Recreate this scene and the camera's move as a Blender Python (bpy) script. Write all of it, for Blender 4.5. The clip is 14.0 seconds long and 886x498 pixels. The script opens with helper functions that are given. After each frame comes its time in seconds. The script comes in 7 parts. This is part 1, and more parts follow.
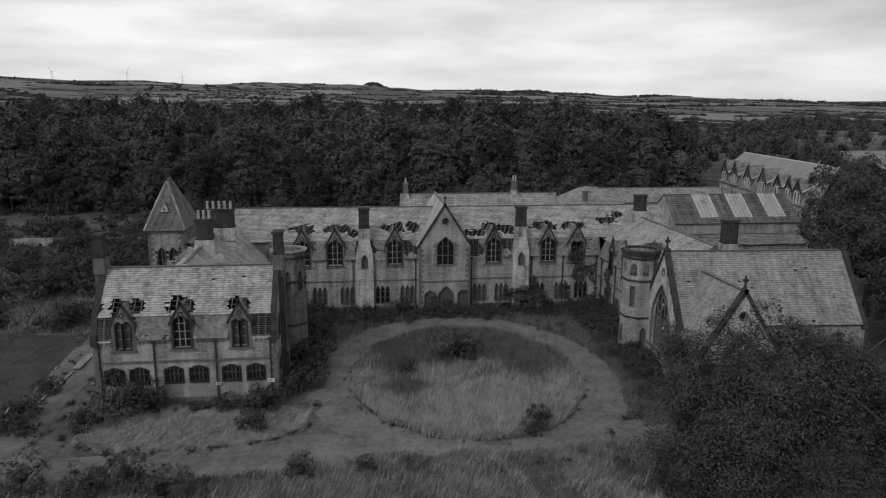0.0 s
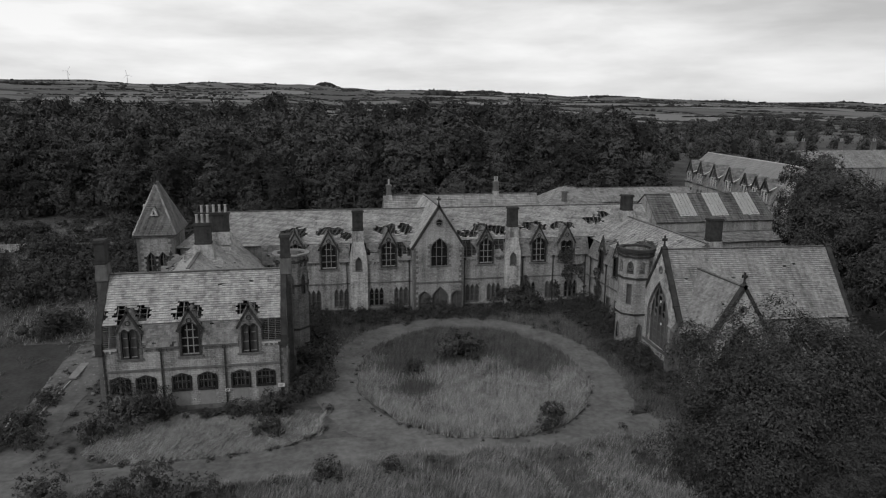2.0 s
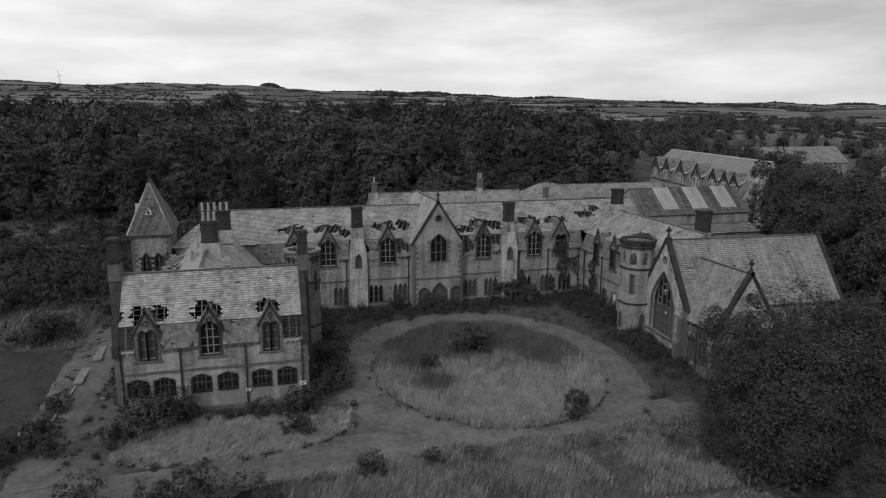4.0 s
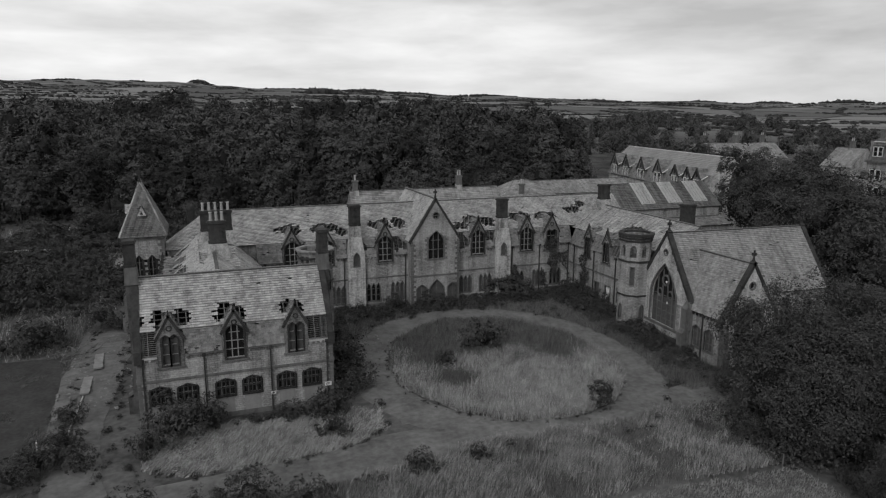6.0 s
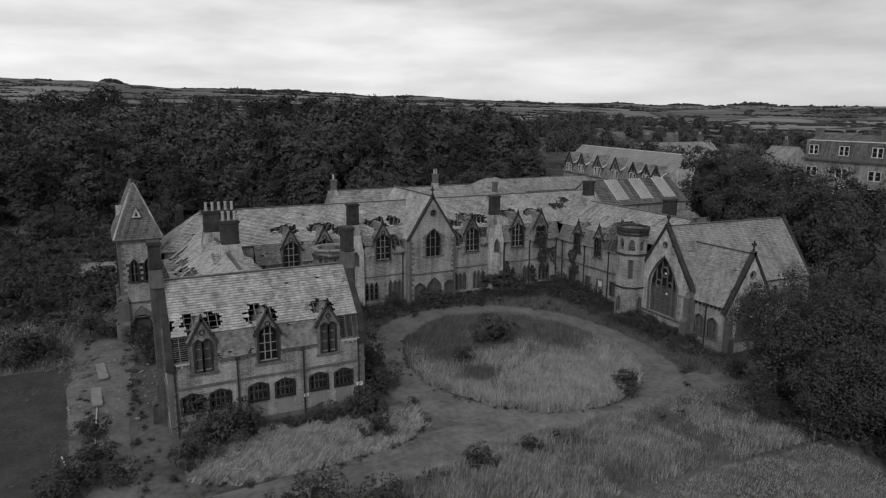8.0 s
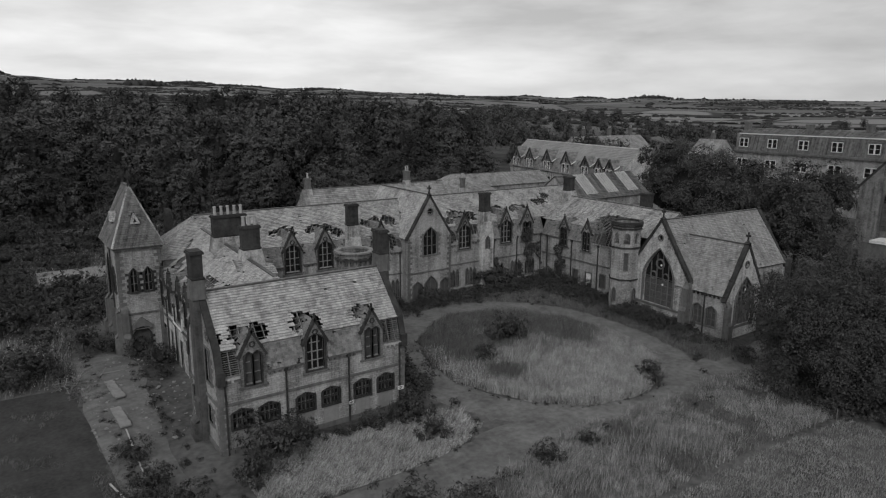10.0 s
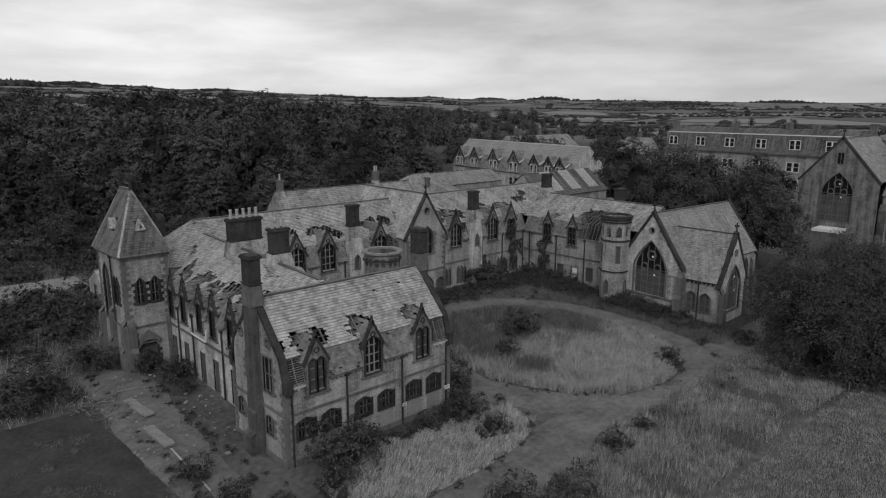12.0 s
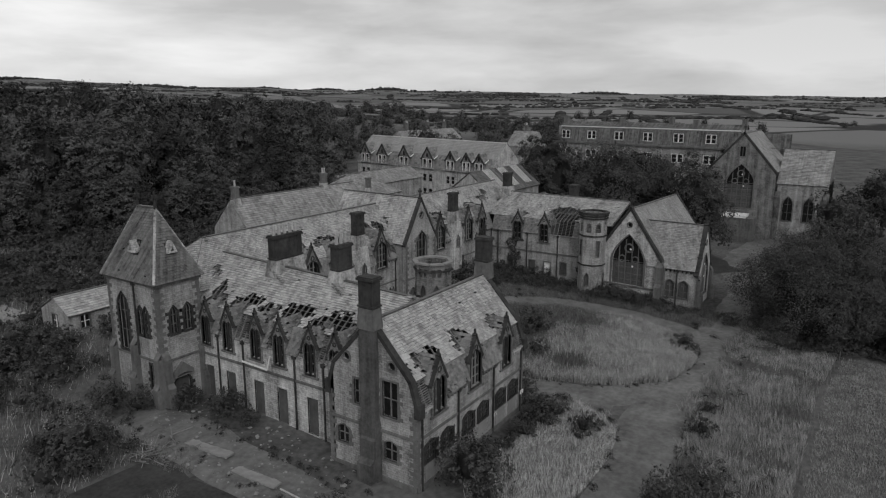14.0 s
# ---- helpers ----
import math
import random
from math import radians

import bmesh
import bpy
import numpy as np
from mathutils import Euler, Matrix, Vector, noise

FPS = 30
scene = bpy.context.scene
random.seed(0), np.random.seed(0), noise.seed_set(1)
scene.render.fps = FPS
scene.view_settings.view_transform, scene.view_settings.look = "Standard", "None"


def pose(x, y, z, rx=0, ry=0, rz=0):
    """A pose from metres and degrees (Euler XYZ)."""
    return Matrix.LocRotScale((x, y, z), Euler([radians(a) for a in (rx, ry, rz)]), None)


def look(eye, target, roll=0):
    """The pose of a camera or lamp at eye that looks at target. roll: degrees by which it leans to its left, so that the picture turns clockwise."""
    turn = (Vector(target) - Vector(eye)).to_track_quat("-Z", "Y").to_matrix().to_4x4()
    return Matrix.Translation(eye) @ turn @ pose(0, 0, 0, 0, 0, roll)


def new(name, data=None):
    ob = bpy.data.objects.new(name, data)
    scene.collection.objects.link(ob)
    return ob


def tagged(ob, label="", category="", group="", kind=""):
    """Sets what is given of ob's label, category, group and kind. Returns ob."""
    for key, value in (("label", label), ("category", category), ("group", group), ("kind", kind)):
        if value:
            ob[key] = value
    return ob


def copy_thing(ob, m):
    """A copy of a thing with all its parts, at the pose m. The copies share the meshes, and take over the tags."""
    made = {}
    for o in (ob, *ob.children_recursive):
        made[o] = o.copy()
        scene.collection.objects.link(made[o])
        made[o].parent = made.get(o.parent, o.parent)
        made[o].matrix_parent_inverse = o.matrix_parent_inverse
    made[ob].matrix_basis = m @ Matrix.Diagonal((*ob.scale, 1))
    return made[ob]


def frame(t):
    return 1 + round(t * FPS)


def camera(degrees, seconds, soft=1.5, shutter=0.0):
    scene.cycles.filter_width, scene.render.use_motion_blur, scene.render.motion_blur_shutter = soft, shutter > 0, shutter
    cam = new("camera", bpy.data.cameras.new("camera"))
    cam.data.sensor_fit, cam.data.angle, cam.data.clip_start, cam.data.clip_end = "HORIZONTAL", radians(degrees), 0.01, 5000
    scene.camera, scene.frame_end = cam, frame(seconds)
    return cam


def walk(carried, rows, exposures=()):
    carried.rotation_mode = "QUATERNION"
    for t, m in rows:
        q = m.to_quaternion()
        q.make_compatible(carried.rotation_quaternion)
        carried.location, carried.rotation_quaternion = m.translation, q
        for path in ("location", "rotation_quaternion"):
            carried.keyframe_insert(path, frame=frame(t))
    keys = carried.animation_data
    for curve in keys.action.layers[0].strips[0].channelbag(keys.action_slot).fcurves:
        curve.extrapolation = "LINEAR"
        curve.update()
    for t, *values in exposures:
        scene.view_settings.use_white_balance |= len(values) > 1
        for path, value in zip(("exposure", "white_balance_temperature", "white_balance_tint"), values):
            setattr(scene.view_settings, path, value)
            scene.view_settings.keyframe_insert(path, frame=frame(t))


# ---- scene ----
cam = camera(67.0, 14.0, 1.2)
PATH = [
    (0, (-10.749, -88.018, 26.589), (-10.517, -86.071, 26.193), 0.3),
    (0.5, (-12.324, -88.227, 26.678), (-12.043, -86.286, 26.284), 0.3),
    (1, (-13.681, -88.088, 26.82), (-13.368, -86.152, 26.424), 0.3),
    (1.5, (-14.783, -87.928, 26.89), (-14.446, -85.997, 26.494), 0.3),
    (3, (-19.481, -87.254, 26.327), (-19.041, -85.342, 25.937), 0.3),
    (5.5, (-28.839, -85.003, 26.018), (-28.191, -83.153, 25.622), 0.1),
    (6.5, (-33.194, -83.398, 25.875), (-32.446, -81.586, 25.48), 0.3),
    (8, (-39.77, -80.426, 25.458), (-38.874, -78.682, 25.066), 0.3),
    (10.5, (-51.863, -72.774, 26.19), (-50.694, -71.205, 25.777), 0.2),
    (11, (-54.133, -71.104, 26.085), (-52.913, -69.573, 25.674), 0.1),
    (12.5, (-61.217, -64.256, 25.658), (-59.829, -62.875, 25.25), 0.2),
    (13.5, (-65.706, -59.017, 26.053), (-64.214, -57.752, 25.634), 0.2),
    (13.8, (-68.837, -55.269, 26.667), (-67.278, -54.092, 26.241), 0.1),
    (14, (-71.985, -50.594, 27.317), (-70.351, -49.525, 26.884), 0.1),
]
walk(cam, [(t, look(eye, target, roll)) for t, eye, target, roll in PATH])

# ---- world and sun: an overcast sky with streaky cloud ----
SUN_ELEV, SUN_AZ = radians(38), radians(222)
world = bpy.data.worlds.new("world")
scene.world = world
world.use_nodes = True
wn, wl = world.node_tree.nodes, world.node_tree.links
wn.clear()
w_out, w_bg = wn.new("ShaderNodeOutputWorld"), wn.new("ShaderNodeBackground")
w_sky = wn.new("ShaderNodeTexSky")
w_sky.sky_type, w_sky.sun_disc, w_sky.sun_elevation, w_sky.sun_rotation = "NISHITA", False, SUN_ELEV, SUN_AZ
w_bw = wn.new("ShaderNodeRGBToBW")
wl.new(w_sky.outputs[0], w_bw.inputs[0])
w_tc, w_sep = wn.new("ShaderNodeTexCoord"), wn.new("ShaderNodeSeparateXYZ")
wl.new(w_tc.outputs["Generated"], w_sep.inputs[0])


def wmath(op, a, b=None):
    n = wn.new("ShaderNodeMath")
    n.operation = op
    for k, v in enumerate((a, b)):
        if v is None:
            continue
        if isinstance(v, (int, float)):
            n.inputs[k].default_value = v
        else:
            wl.new(v, n.inputs[k])
    return n.outputs[0]


w_band = wn.new("ShaderNodeMapping")
w_band.inputs["Scale"].default_value = (1.0, 1.0, 4.6)
wl.new(w_tc.outputs["Generated"], w_band.inputs[0])
w_n1, w_n2 = wn.new("ShaderNodeTexNoise"), wn.new("ShaderNodeTexNoise")
for n, sc, de, di in ((w_n1, 1.9, 6, 0.1), (w_n2, 4.8, 7, 0.2)):
    n.inputs["Scale"].default_value, n.inputs["Detail"].default_value, n.inputs["Roughness"].default_value = sc, de, 0.52
    n.inputs["Distortion"].default_value = di
    wl.new(w_band.outputs[0], n.inputs["Vector"])
w_mix = wmath("ADD", wmath("MULTIPLY", w_n1.outputs[0], 0.62), wmath("MULTIPLY", w_n2.outputs[0], 0.38))
w_ramp = wn.new("ShaderNodeValToRGB")
wl.new(w_mix, w_ramp.inputs[0])
els = w_ramp.color_ramp.elements
els[0].position, els[0].color = 0.39, (0.37, 0.37, 0.37, 1)
els[1].position, els[1].color = 0.62, (0.68, 0.68, 0.68, 1)
# brighter towards the horizon
w_low = wmath("POWER", wmath("SUBTRACT", 1.0, wmath("MAXIMUM", w_sep.outputs[2], 0.0)), 22.0)
w_tot = wmath("ADD", wmath("ADD", w_ramp.outputs[0], wmath("MULTIPLY", w_low, 0.16)), wmath("MULTIPLY", w_bw.outputs[0], 0.02))
w_north = wmath("ADD", wmath("MULTIPLY", w_sep.outputs[1], 0.97), wmath("MULTIPLY", w_sep.outputs[0], -0.24))
w_gain = wmath("ADD", wmath("MULTIPLY", wmath("MAXIMUM", w_north, 0.0), 0.34), 0.86)
w_tot = wmath("MULTIPLY", w_tot, w_gain)
wl.new(w_tot, w_bg.inputs[0])
w_bg.inputs[1].default_value = 1.0
wl.new(w_bg.outputs[0], w_out.inputs[0])

sun_data = bpy.data.lights.new("sun", "SUN")
sun_data.energy, sun_data.angle, sun_data.color = 1.2, radians(25), (1, 1, 1)
sun = new("sun", sun_data)
sun.matrix_world = look((0, 0, 90), (-math.sin(SUN_AZ) * 60, -math.cos(SUN_AZ) * 60, 90 - 60 * math.tan(SUN_ELEV)))

# ---- materials: a black-and-white film, so all are neutral greys ----


def material(name, lo, hi, scale=3.0, rough=0.85, bump=0.3, fine=30.0, coords="Object", brick=None, island=0.0, streak=0.0, spec=0.3, metal=0.0, run=False, relief=0.05):
    """Grey between lo and hi by noise at two scales, with grain bump; brick = (width, height, joint) courses by UV."""
    m = bpy.data.materials.new(name)
    m.use_nodes = True
    nt, ln = m.node_tree.nodes, m.node_tree.links
    b = nt["Principled BSDF"]
    b.inputs["Roughness"].default_value, b.inputs["Metallic"].default_value = rough, metal
    b.inputs["Specular IOR Level"].default_value = spec
    tc = nt.new("ShaderNodeTexCoord")
    src = tc.outputs[coords]

    def math2(op, a, c):
        n = nt.new("ShaderNodeMath")
        n.operation = op
        for k, v in enumerate((a, c)):
            if isinstance(v, (int, float)):
                n.inputs[k].default_value = v
            else:
                ln.new(v, n.inputs[k])
        return n.outputs[0]

    def noise_at(sc, det, vec=src):
        n = nt.new("ShaderNodeTexNoise")
        n.inputs["Scale"].default_value, n.inputs["Detail"].default_value = sc, det
        n.inputs["Roughness"].default_value = 0.6
        ln.new(vec, n.inputs["Vector"])
        return n.outputs[0]

    big, small = noise_at(1.0 / scale, 5), noise_at(fine / 10.0, 3)
    val = math2("ADD", math2("MULTIPLY", big, 0.55), math2("MULTIPLY", small, 0.45))
    if streak:
        mp = nt.new("ShaderNodeMapping")
        mp.inputs["Scale"].default_value = (2.2, 0.12, 1.0) if run else (1.6, 1.6, 0.12)
        ln.new(tc.outputs["UV"] if run else src, mp.inputs[0])
        val = math2("ADD", math2("MULTIPLY", val, 1 - streak), math2("MULTIPLY", noise_at(1.0, 4, mp.outputs[0]), streak))
    if island:
        g = nt.new("ShaderNodeNewGeometry")
        val = math2("ADD", math2("MULTIPLY", val, 1 - island), math2("MULTIPLY", g.outputs["Random Per Island"], island))
    height = small
    if brick:
        bt = nt.new("ShaderNodeTexBrick")
        uv = nt.new("ShaderNodeUVMap")
        ln.new(uv.outputs[0], bt.inputs["Vector"])
        bt.inputs["Scale"].default_value = 1.0
        bt.inputs["Brick Width"].default_value, bt.inputs["Row Height"].default_value, bt.inputs["Mortar Size"].default_value = brick
        bt.inputs["Color1"].default_value, bt.inputs["Color2"].default_value = (0.34, 0.34, 0.34, 1), (0.70, 0.70, 0.70, 1)
        bt.inputs["Mortar"].default_value = (0.2, 0.2, 0.2, 1)
        bt.inputs["Mortar Smooth"].default_value, bt.inputs["Bias"].default_value = 0.3, 0.0
        bw = nt.new("ShaderNodeRGBToBW")
        ln.new(bt.outputs["Color"], bw.inputs[0])
        val = math2("ADD", math2("MULTIPLY", val, 0.84), math2("MULTIPLY", bw.outputs[0], 0.16))
        height = math2("ADD", math2("MULTIPLY", small, 0.4), math2("MULTIPLY", bw.outputs[0], 0.8))
    ramp = nt.new("ShaderNodeMapRange")
    ramp.inputs["From Min"].default_value, ramp.inputs["From Max"].default_value = 0.33, 0.67
    if island:
        ramp.inputs["From Min"].default_value, ramp.inputs["From Max"].default_value = (0.35, 0.65) if run else (0.28, 0.72)
    if brick:
        ramp.inputs["From Min"].default_value, ramp.inputs["From Max"].default_value = 0.37, 0.63
    ramp.inputs["To Min"].default_value, ramp.inputs["To Max"].default_value = lo, hi
    ln.new(val, ramp.inputs["Value"])
    ln.new(ramp.outputs[0], b.inputs["Base Color"])
    if bump:
        bp = nt.new("ShaderNodeBump")
        bp.inputs["Strength"].default_value, bp.inputs["Distance"].default_value = bump, relief
        ln.new(height, bp.inputs["Height"])
        ln.new(bp.outputs[0], b.inputs["Normal"])
    return m


STONE = material("ashlar", 0.08, 0.46, 2.6, 0.9, 0.7, 55, brick=(0.46, 0.19, 0.022), streak=0.36)
STONE_PALE = material("pale_ashlar", 0.12, 0.68, 1.8, 0.9, 0.7, 50, brick=(0.46, 0.19, 0.022), streak=0.36)
STAINED = material("soot_stained_stone", 0.018, 0.13, 1.2, 0.9, 0.5, 40, streak=0.4)
STONE_DARK = material("weathered_ashlar", 0.035, 0.27, 1.3, 0.9, 0.6, 50, brick=(0.46, 0.19, 0.022), streak=0.4)
TRIM = material("dressed_stone", 0.05, 0.19, 2.0, 0.9, 0.4, 25, streak=0.4)
SOOT = material("sooty_stone", 0.012, 0.062, 1.6, 0.9, 0.5, 25, streak=0.3)
SLATE = material("slate", 0.12, 0.54, 1.7, 0.62, 0.4, 120, island=0.12, streak=0.25, spec=0.4, run=True)
SLATE_OLD = material("mossy_slate", 0.07, 0.29, 1.6, 0.75, 0.4, 90, island=0.15, streak=0.3, run=True)
SLATE_FAR = material("far_slate", 0.10, 0.40, 2.0, 0.6, 0.35, 90, streak=0.36, island=0.12, run=True)
SLATE_DARK = material("stained_slate", 0.015, 0.22, 1.2, 0.7, 0.35, 60, island=0.08, streak=0.6, run=True)
SLATE_PLAIN = material("pale_smooth_slate", 0.17, 0.34, 5.0, 0.55, 0.2, 40, streak=0.3, island=0.08, run=True)
LEAD = material("lead", 0.05, 0.12, 1.0, 0.5, 0.2, 30)
WOOD = material("weathered_timber", 0.07, 0.22, 0.8, 0.85, 0.3, 60)
LATH = material("bare_lath", 0.08, 0.24, 0.6, 0.85, 0.3, 60, island=0.3)
BOARD = material("window_board", 0.045, 0.11, 1.2, 0.8, 0.15, 30, streak=0.3)
WHITE = material("white_paint", 0.55, 0.80, 0.7, 0.6, 0.1, 30)
# near-black panes; in open windows this colour stands for the room's shade
GLASS = material("dark_pane", 0.006, 0.02, 0.4, 0.35, 0.05, 20, spec=0.15)
POT = material("clay_pot", 0.25, 0.42, 0.6, 0.8, 0.2, 30)
# indoor shade as a near-black colour, for linings behind roof holes and windows
ROOM_SHADE = material("dark_lining", 0.02, 0.05, 1.5, 0.9, 0.2, 20)
DIRT = material("dirt_track", 0.072, 0.18, 2.5, 0.95, 0.5, 18)
CONCRETE = material("pale_concrete", 0.25, 0.5, 1.2, 0.9, 0.3, 30)
TARMAC = material("old_tarmac", 0.018, 0.058, 2.6, 0.9, 0.3, 30)
# near-black for the hulls inside crowns: the shade between leaves as a colour
CROWN_SHADE = material("crown_shade", 0.010, 0.028, 0.8, 0.95, 0.4, 40)
BARK = material("bark", 0.03, 0.08, 0.6, 0.95, 0.6, 40)
LEAF = material("leaf", 0.016, 0.09, 3.0, 0.75, 0.0, 30, island=0.35, spec=0.15)
LEAF_PALE = material("pale_leaf", 0.005, 0.072, 1.1, 0.65, 0.0, 12, island=0.45)
WOODLAND = material("woodland_leaf", 0.028, 0.135, 9.0, 0.8, 0.0, 18, island=0.25, spec=0.1)
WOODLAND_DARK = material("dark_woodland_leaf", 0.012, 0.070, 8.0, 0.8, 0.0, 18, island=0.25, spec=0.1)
GRASS = material("dry_grass", 0.08, 0.60, 1.6, 0.8, 0.0, 10, island=0.38)
GRASS_DARK = material("rank_grass", 0.030, 0.20, 1.6, 0.8, 0.0, 10, island=0.38)
MEADOW = material("meadow_grass", 0.05, 0.44, 1.4, 0.8, 0.0, 10, island=0.35)
STRAW = material("bleached_grass", 0.09, 0.62, 1.2, 0.8, 0.0, 10, island=0.35)
HAY = material("mown_hay", 0.05, 0.28, 1.4, 0.9, 0.0, 10, island=0.25)
RENDER = material("grey_render", 0.16, 0.27, 1.5, 0.9, 0.15, 30, streak=0.3)

# ---- mesh helpers ----
OFF = {}


def thing(name, loc, label, category, group="", kind=""):
    ob = new(name)
    ob.location = loc
    ob.empty_display_size = 0.5
    OFF[ob.name] = Vector(loc)
    return tagged(ob, label, category, group, kind)


def part(name, bm, mat, parent, label="", kind=""):
    """Links a bmesh, in world coordinates, as one mesh object under a thing or a part."""
    off = OFF[parent.name]
    bm.transform(Matrix.Translation(-off))
    me = bpy.data.meshes.new(name)
    bm.to_mesh(me)
    bm.free()
    me.materials.append(mat)
    ob = new(name, me)
    ob.parent = parent
    OFF[ob.name] = off
    return tagged(ob, label, "", "", kind)


def raw_part(name, verts, faces, mat, parent, label="", kind=""):
    off = OFF[parent.name]
    me = bpy.data.meshes.new(name)
    me.from_pydata([(v[0] - off.x, v[1] - off.y, v[2] - off.z) for v in verts], [], faces)
    uvs = UVS.pop(id(verts), None)
    if uvs and len(uvs) == len(me.loops):
        layer = me.uv_layers.new(name="slope")
        layer.data.foreach_set("uv", np.array(uvs, dtype=np.float32).reshape(-1))
    me.materials.append(mat)
    ob = new(name, me)
    ob.parent = parent
    OFF[ob.name] = off
    return tagged(ob, label, "", "", kind)


def single(name, bm, mat, label, category, group="", kind=""):
    me = bpy.data.meshes.new(name)
    bm.to_mesh(me)
    bm.free()
    me.materials.append(mat)
    return tagged(new(name, me), label, category, group, kind)


IDENT = Matrix.Identity(4)


def box(bm, x0, x1, y0, y1, z0, z1, m=IDENT, taper=0.0):
    t = taper
    ps = [(x0, y0, z0), (x1, y0, z0), (x1, y1, z0), (x0, y1, z0), (x0 + t, y0 + t, z1), (x1 - t, y0 + t, z1), (x1 - t, y1 - t, z1), (x0 + t, y1 - t, z1)]
    v = [bm.verts.new(m @ Vector(p)) for p in ps]
    for f in ((3, 2, 1, 0), (4, 5, 6, 7), (0, 1, 5, 4), (1, 2, 6, 5), (2, 3, 7, 6), (3, 0, 4, 7)):
        bm.faces.new([v[k] for k in f])


def beam(bm, p, q, w, h):
    """A bar from p to q, w wide and h deep, its top along p-q."""
    p, q = Vector(p), Vector(q)
    d = (q - p).normalized()
    side = d.cross(Vector((0, 0, 1)))
    if side.length < 1e-4:
        side = Vector((1, 0, 0))
    side.normalize()
    up = side.cross(d)
    v = []
    for c in (p, q):
        for a, b in ((-1, -1), (1, -1), (1, 0), (-1, 0)):
            v.append(bm.verts.new(c + side * (a * w / 2) + up * (b * h)))
    for f in ((0, 1, 2, 3), (7, 6, 5, 4), (0, 4, 5, 1), (1, 5, 6, 2), (2, 6, 7, 3), (3, 7, 4, 0)):
        bm.faces.new([v[k] for k in f])


def wall_frame(origin, along):
    """Local (u, inward, z): u runs to the right as seen from outside."""
    u = Vector((along[0], along[1], 0)).normalized()
    inward = Vector((-u.y, u.x, 0))
    m = Matrix((u, inward, (0, 0, 1))).transposed().to_4x4()
    return Matrix.Translation(origin) @ m


def slab(bm, outline, holes, y0, y1, m):
    """A plate in the (u, z) plane with holes through it, from depth y0 (outside) to y1, with UVs in metres."""
    if y1 - y0 >= 0.38:
        ua, ub = min(p[0] for p in outline), max(p[0] for p in outline)
        outline = [(u + 0.005 * (u - ua < 1e-6) - 0.005 * (ub - u < 1e-6), z) for u, z in outline]
    from_poly = [[Vector((u, z, 0)) for u, z in poly] for poly in (outline, *holes)]
    flat = [p for poly in (outline, *holes) for p in poly]
    tris = tessellate(from_poly)
    uvl = bm.loops.layers.uv.verify()
    front = [bm.verts.new(m @ Vector((u, y0, z))) for u, z in flat]
    back = [bm.verts.new(m @ Vector((u, y1, z))) for u, z in flat]
    out = m.to_3x3() @ Vector((0, -1, 0))
    made = []
    for t in tris:
        for ring, want in ((front, out), (back, -out)):
            f = bm.faces.new([ring[k] for k in t])
            f.normal_update()
            if f.normal.dot(want) < 0:
                f.normal_flip()
            made.extend(f.loops)
    n = 0
    for poly in (outline, *holes):
        c = len(poly)
        for k in range(c):
            a, b = n + k, n + (k + 1) % c
            f = bm.faces.new((front[a], front[b], back[b], back[a]))
            made.extend(f.loops)
        n += c
    inv = m.inverted()
    for lp in made:
        p = inv @ lp.vert.co
        lp[uvl].uv = (p.x + p.y, p.z)


def tessellate(polys):
    from mathutils.geometry import tessellate_polygon
    return tessellate_polygon(polys)


def lancet(c, hw, zb, zs, zt, n=5):
    pts = [(c - hw, zb), (c + hw, zb)]
    for k in range(n):
        a = k / n
        pts.append((c + hw * (1 - a ** 1.7), zs + (zt - zs) * a))
    pts.append((c, zt))
    for k in range(n - 1, -1, -1):
        a = k / n
        pts.append((c - hw * (1 - a ** 1.7), zs + (zt - zs) * a))
    return pts


def rect(c, hw, zb, zt):
    return [(c - hw, zb), (c + hw, zb), (c + hw, zt), (c - hw, zt)]


def disc(c, z, r, n=10):
    return [(c + r * math.cos(2 * math.pi * k / n), z + r * math.sin(2 * math.pi * k / n)) for k in range(n)]


def grown(poly, d):
    c = (sum(p[0] for p in poly) / len(poly), sum(p[1] for p in poly) / len(poly))
    r = max(max(abs(p[0] - c[0]) for p in poly), 0.01)
    h = max(max(abs(p[1] - c[1]) for p in poly), 0.01)
    return [(c[0] + (p[0] - c[0]) * (1 + d / r), c[1] + (p[1] - c[1]) * (1 + d / h)) for p in poly]


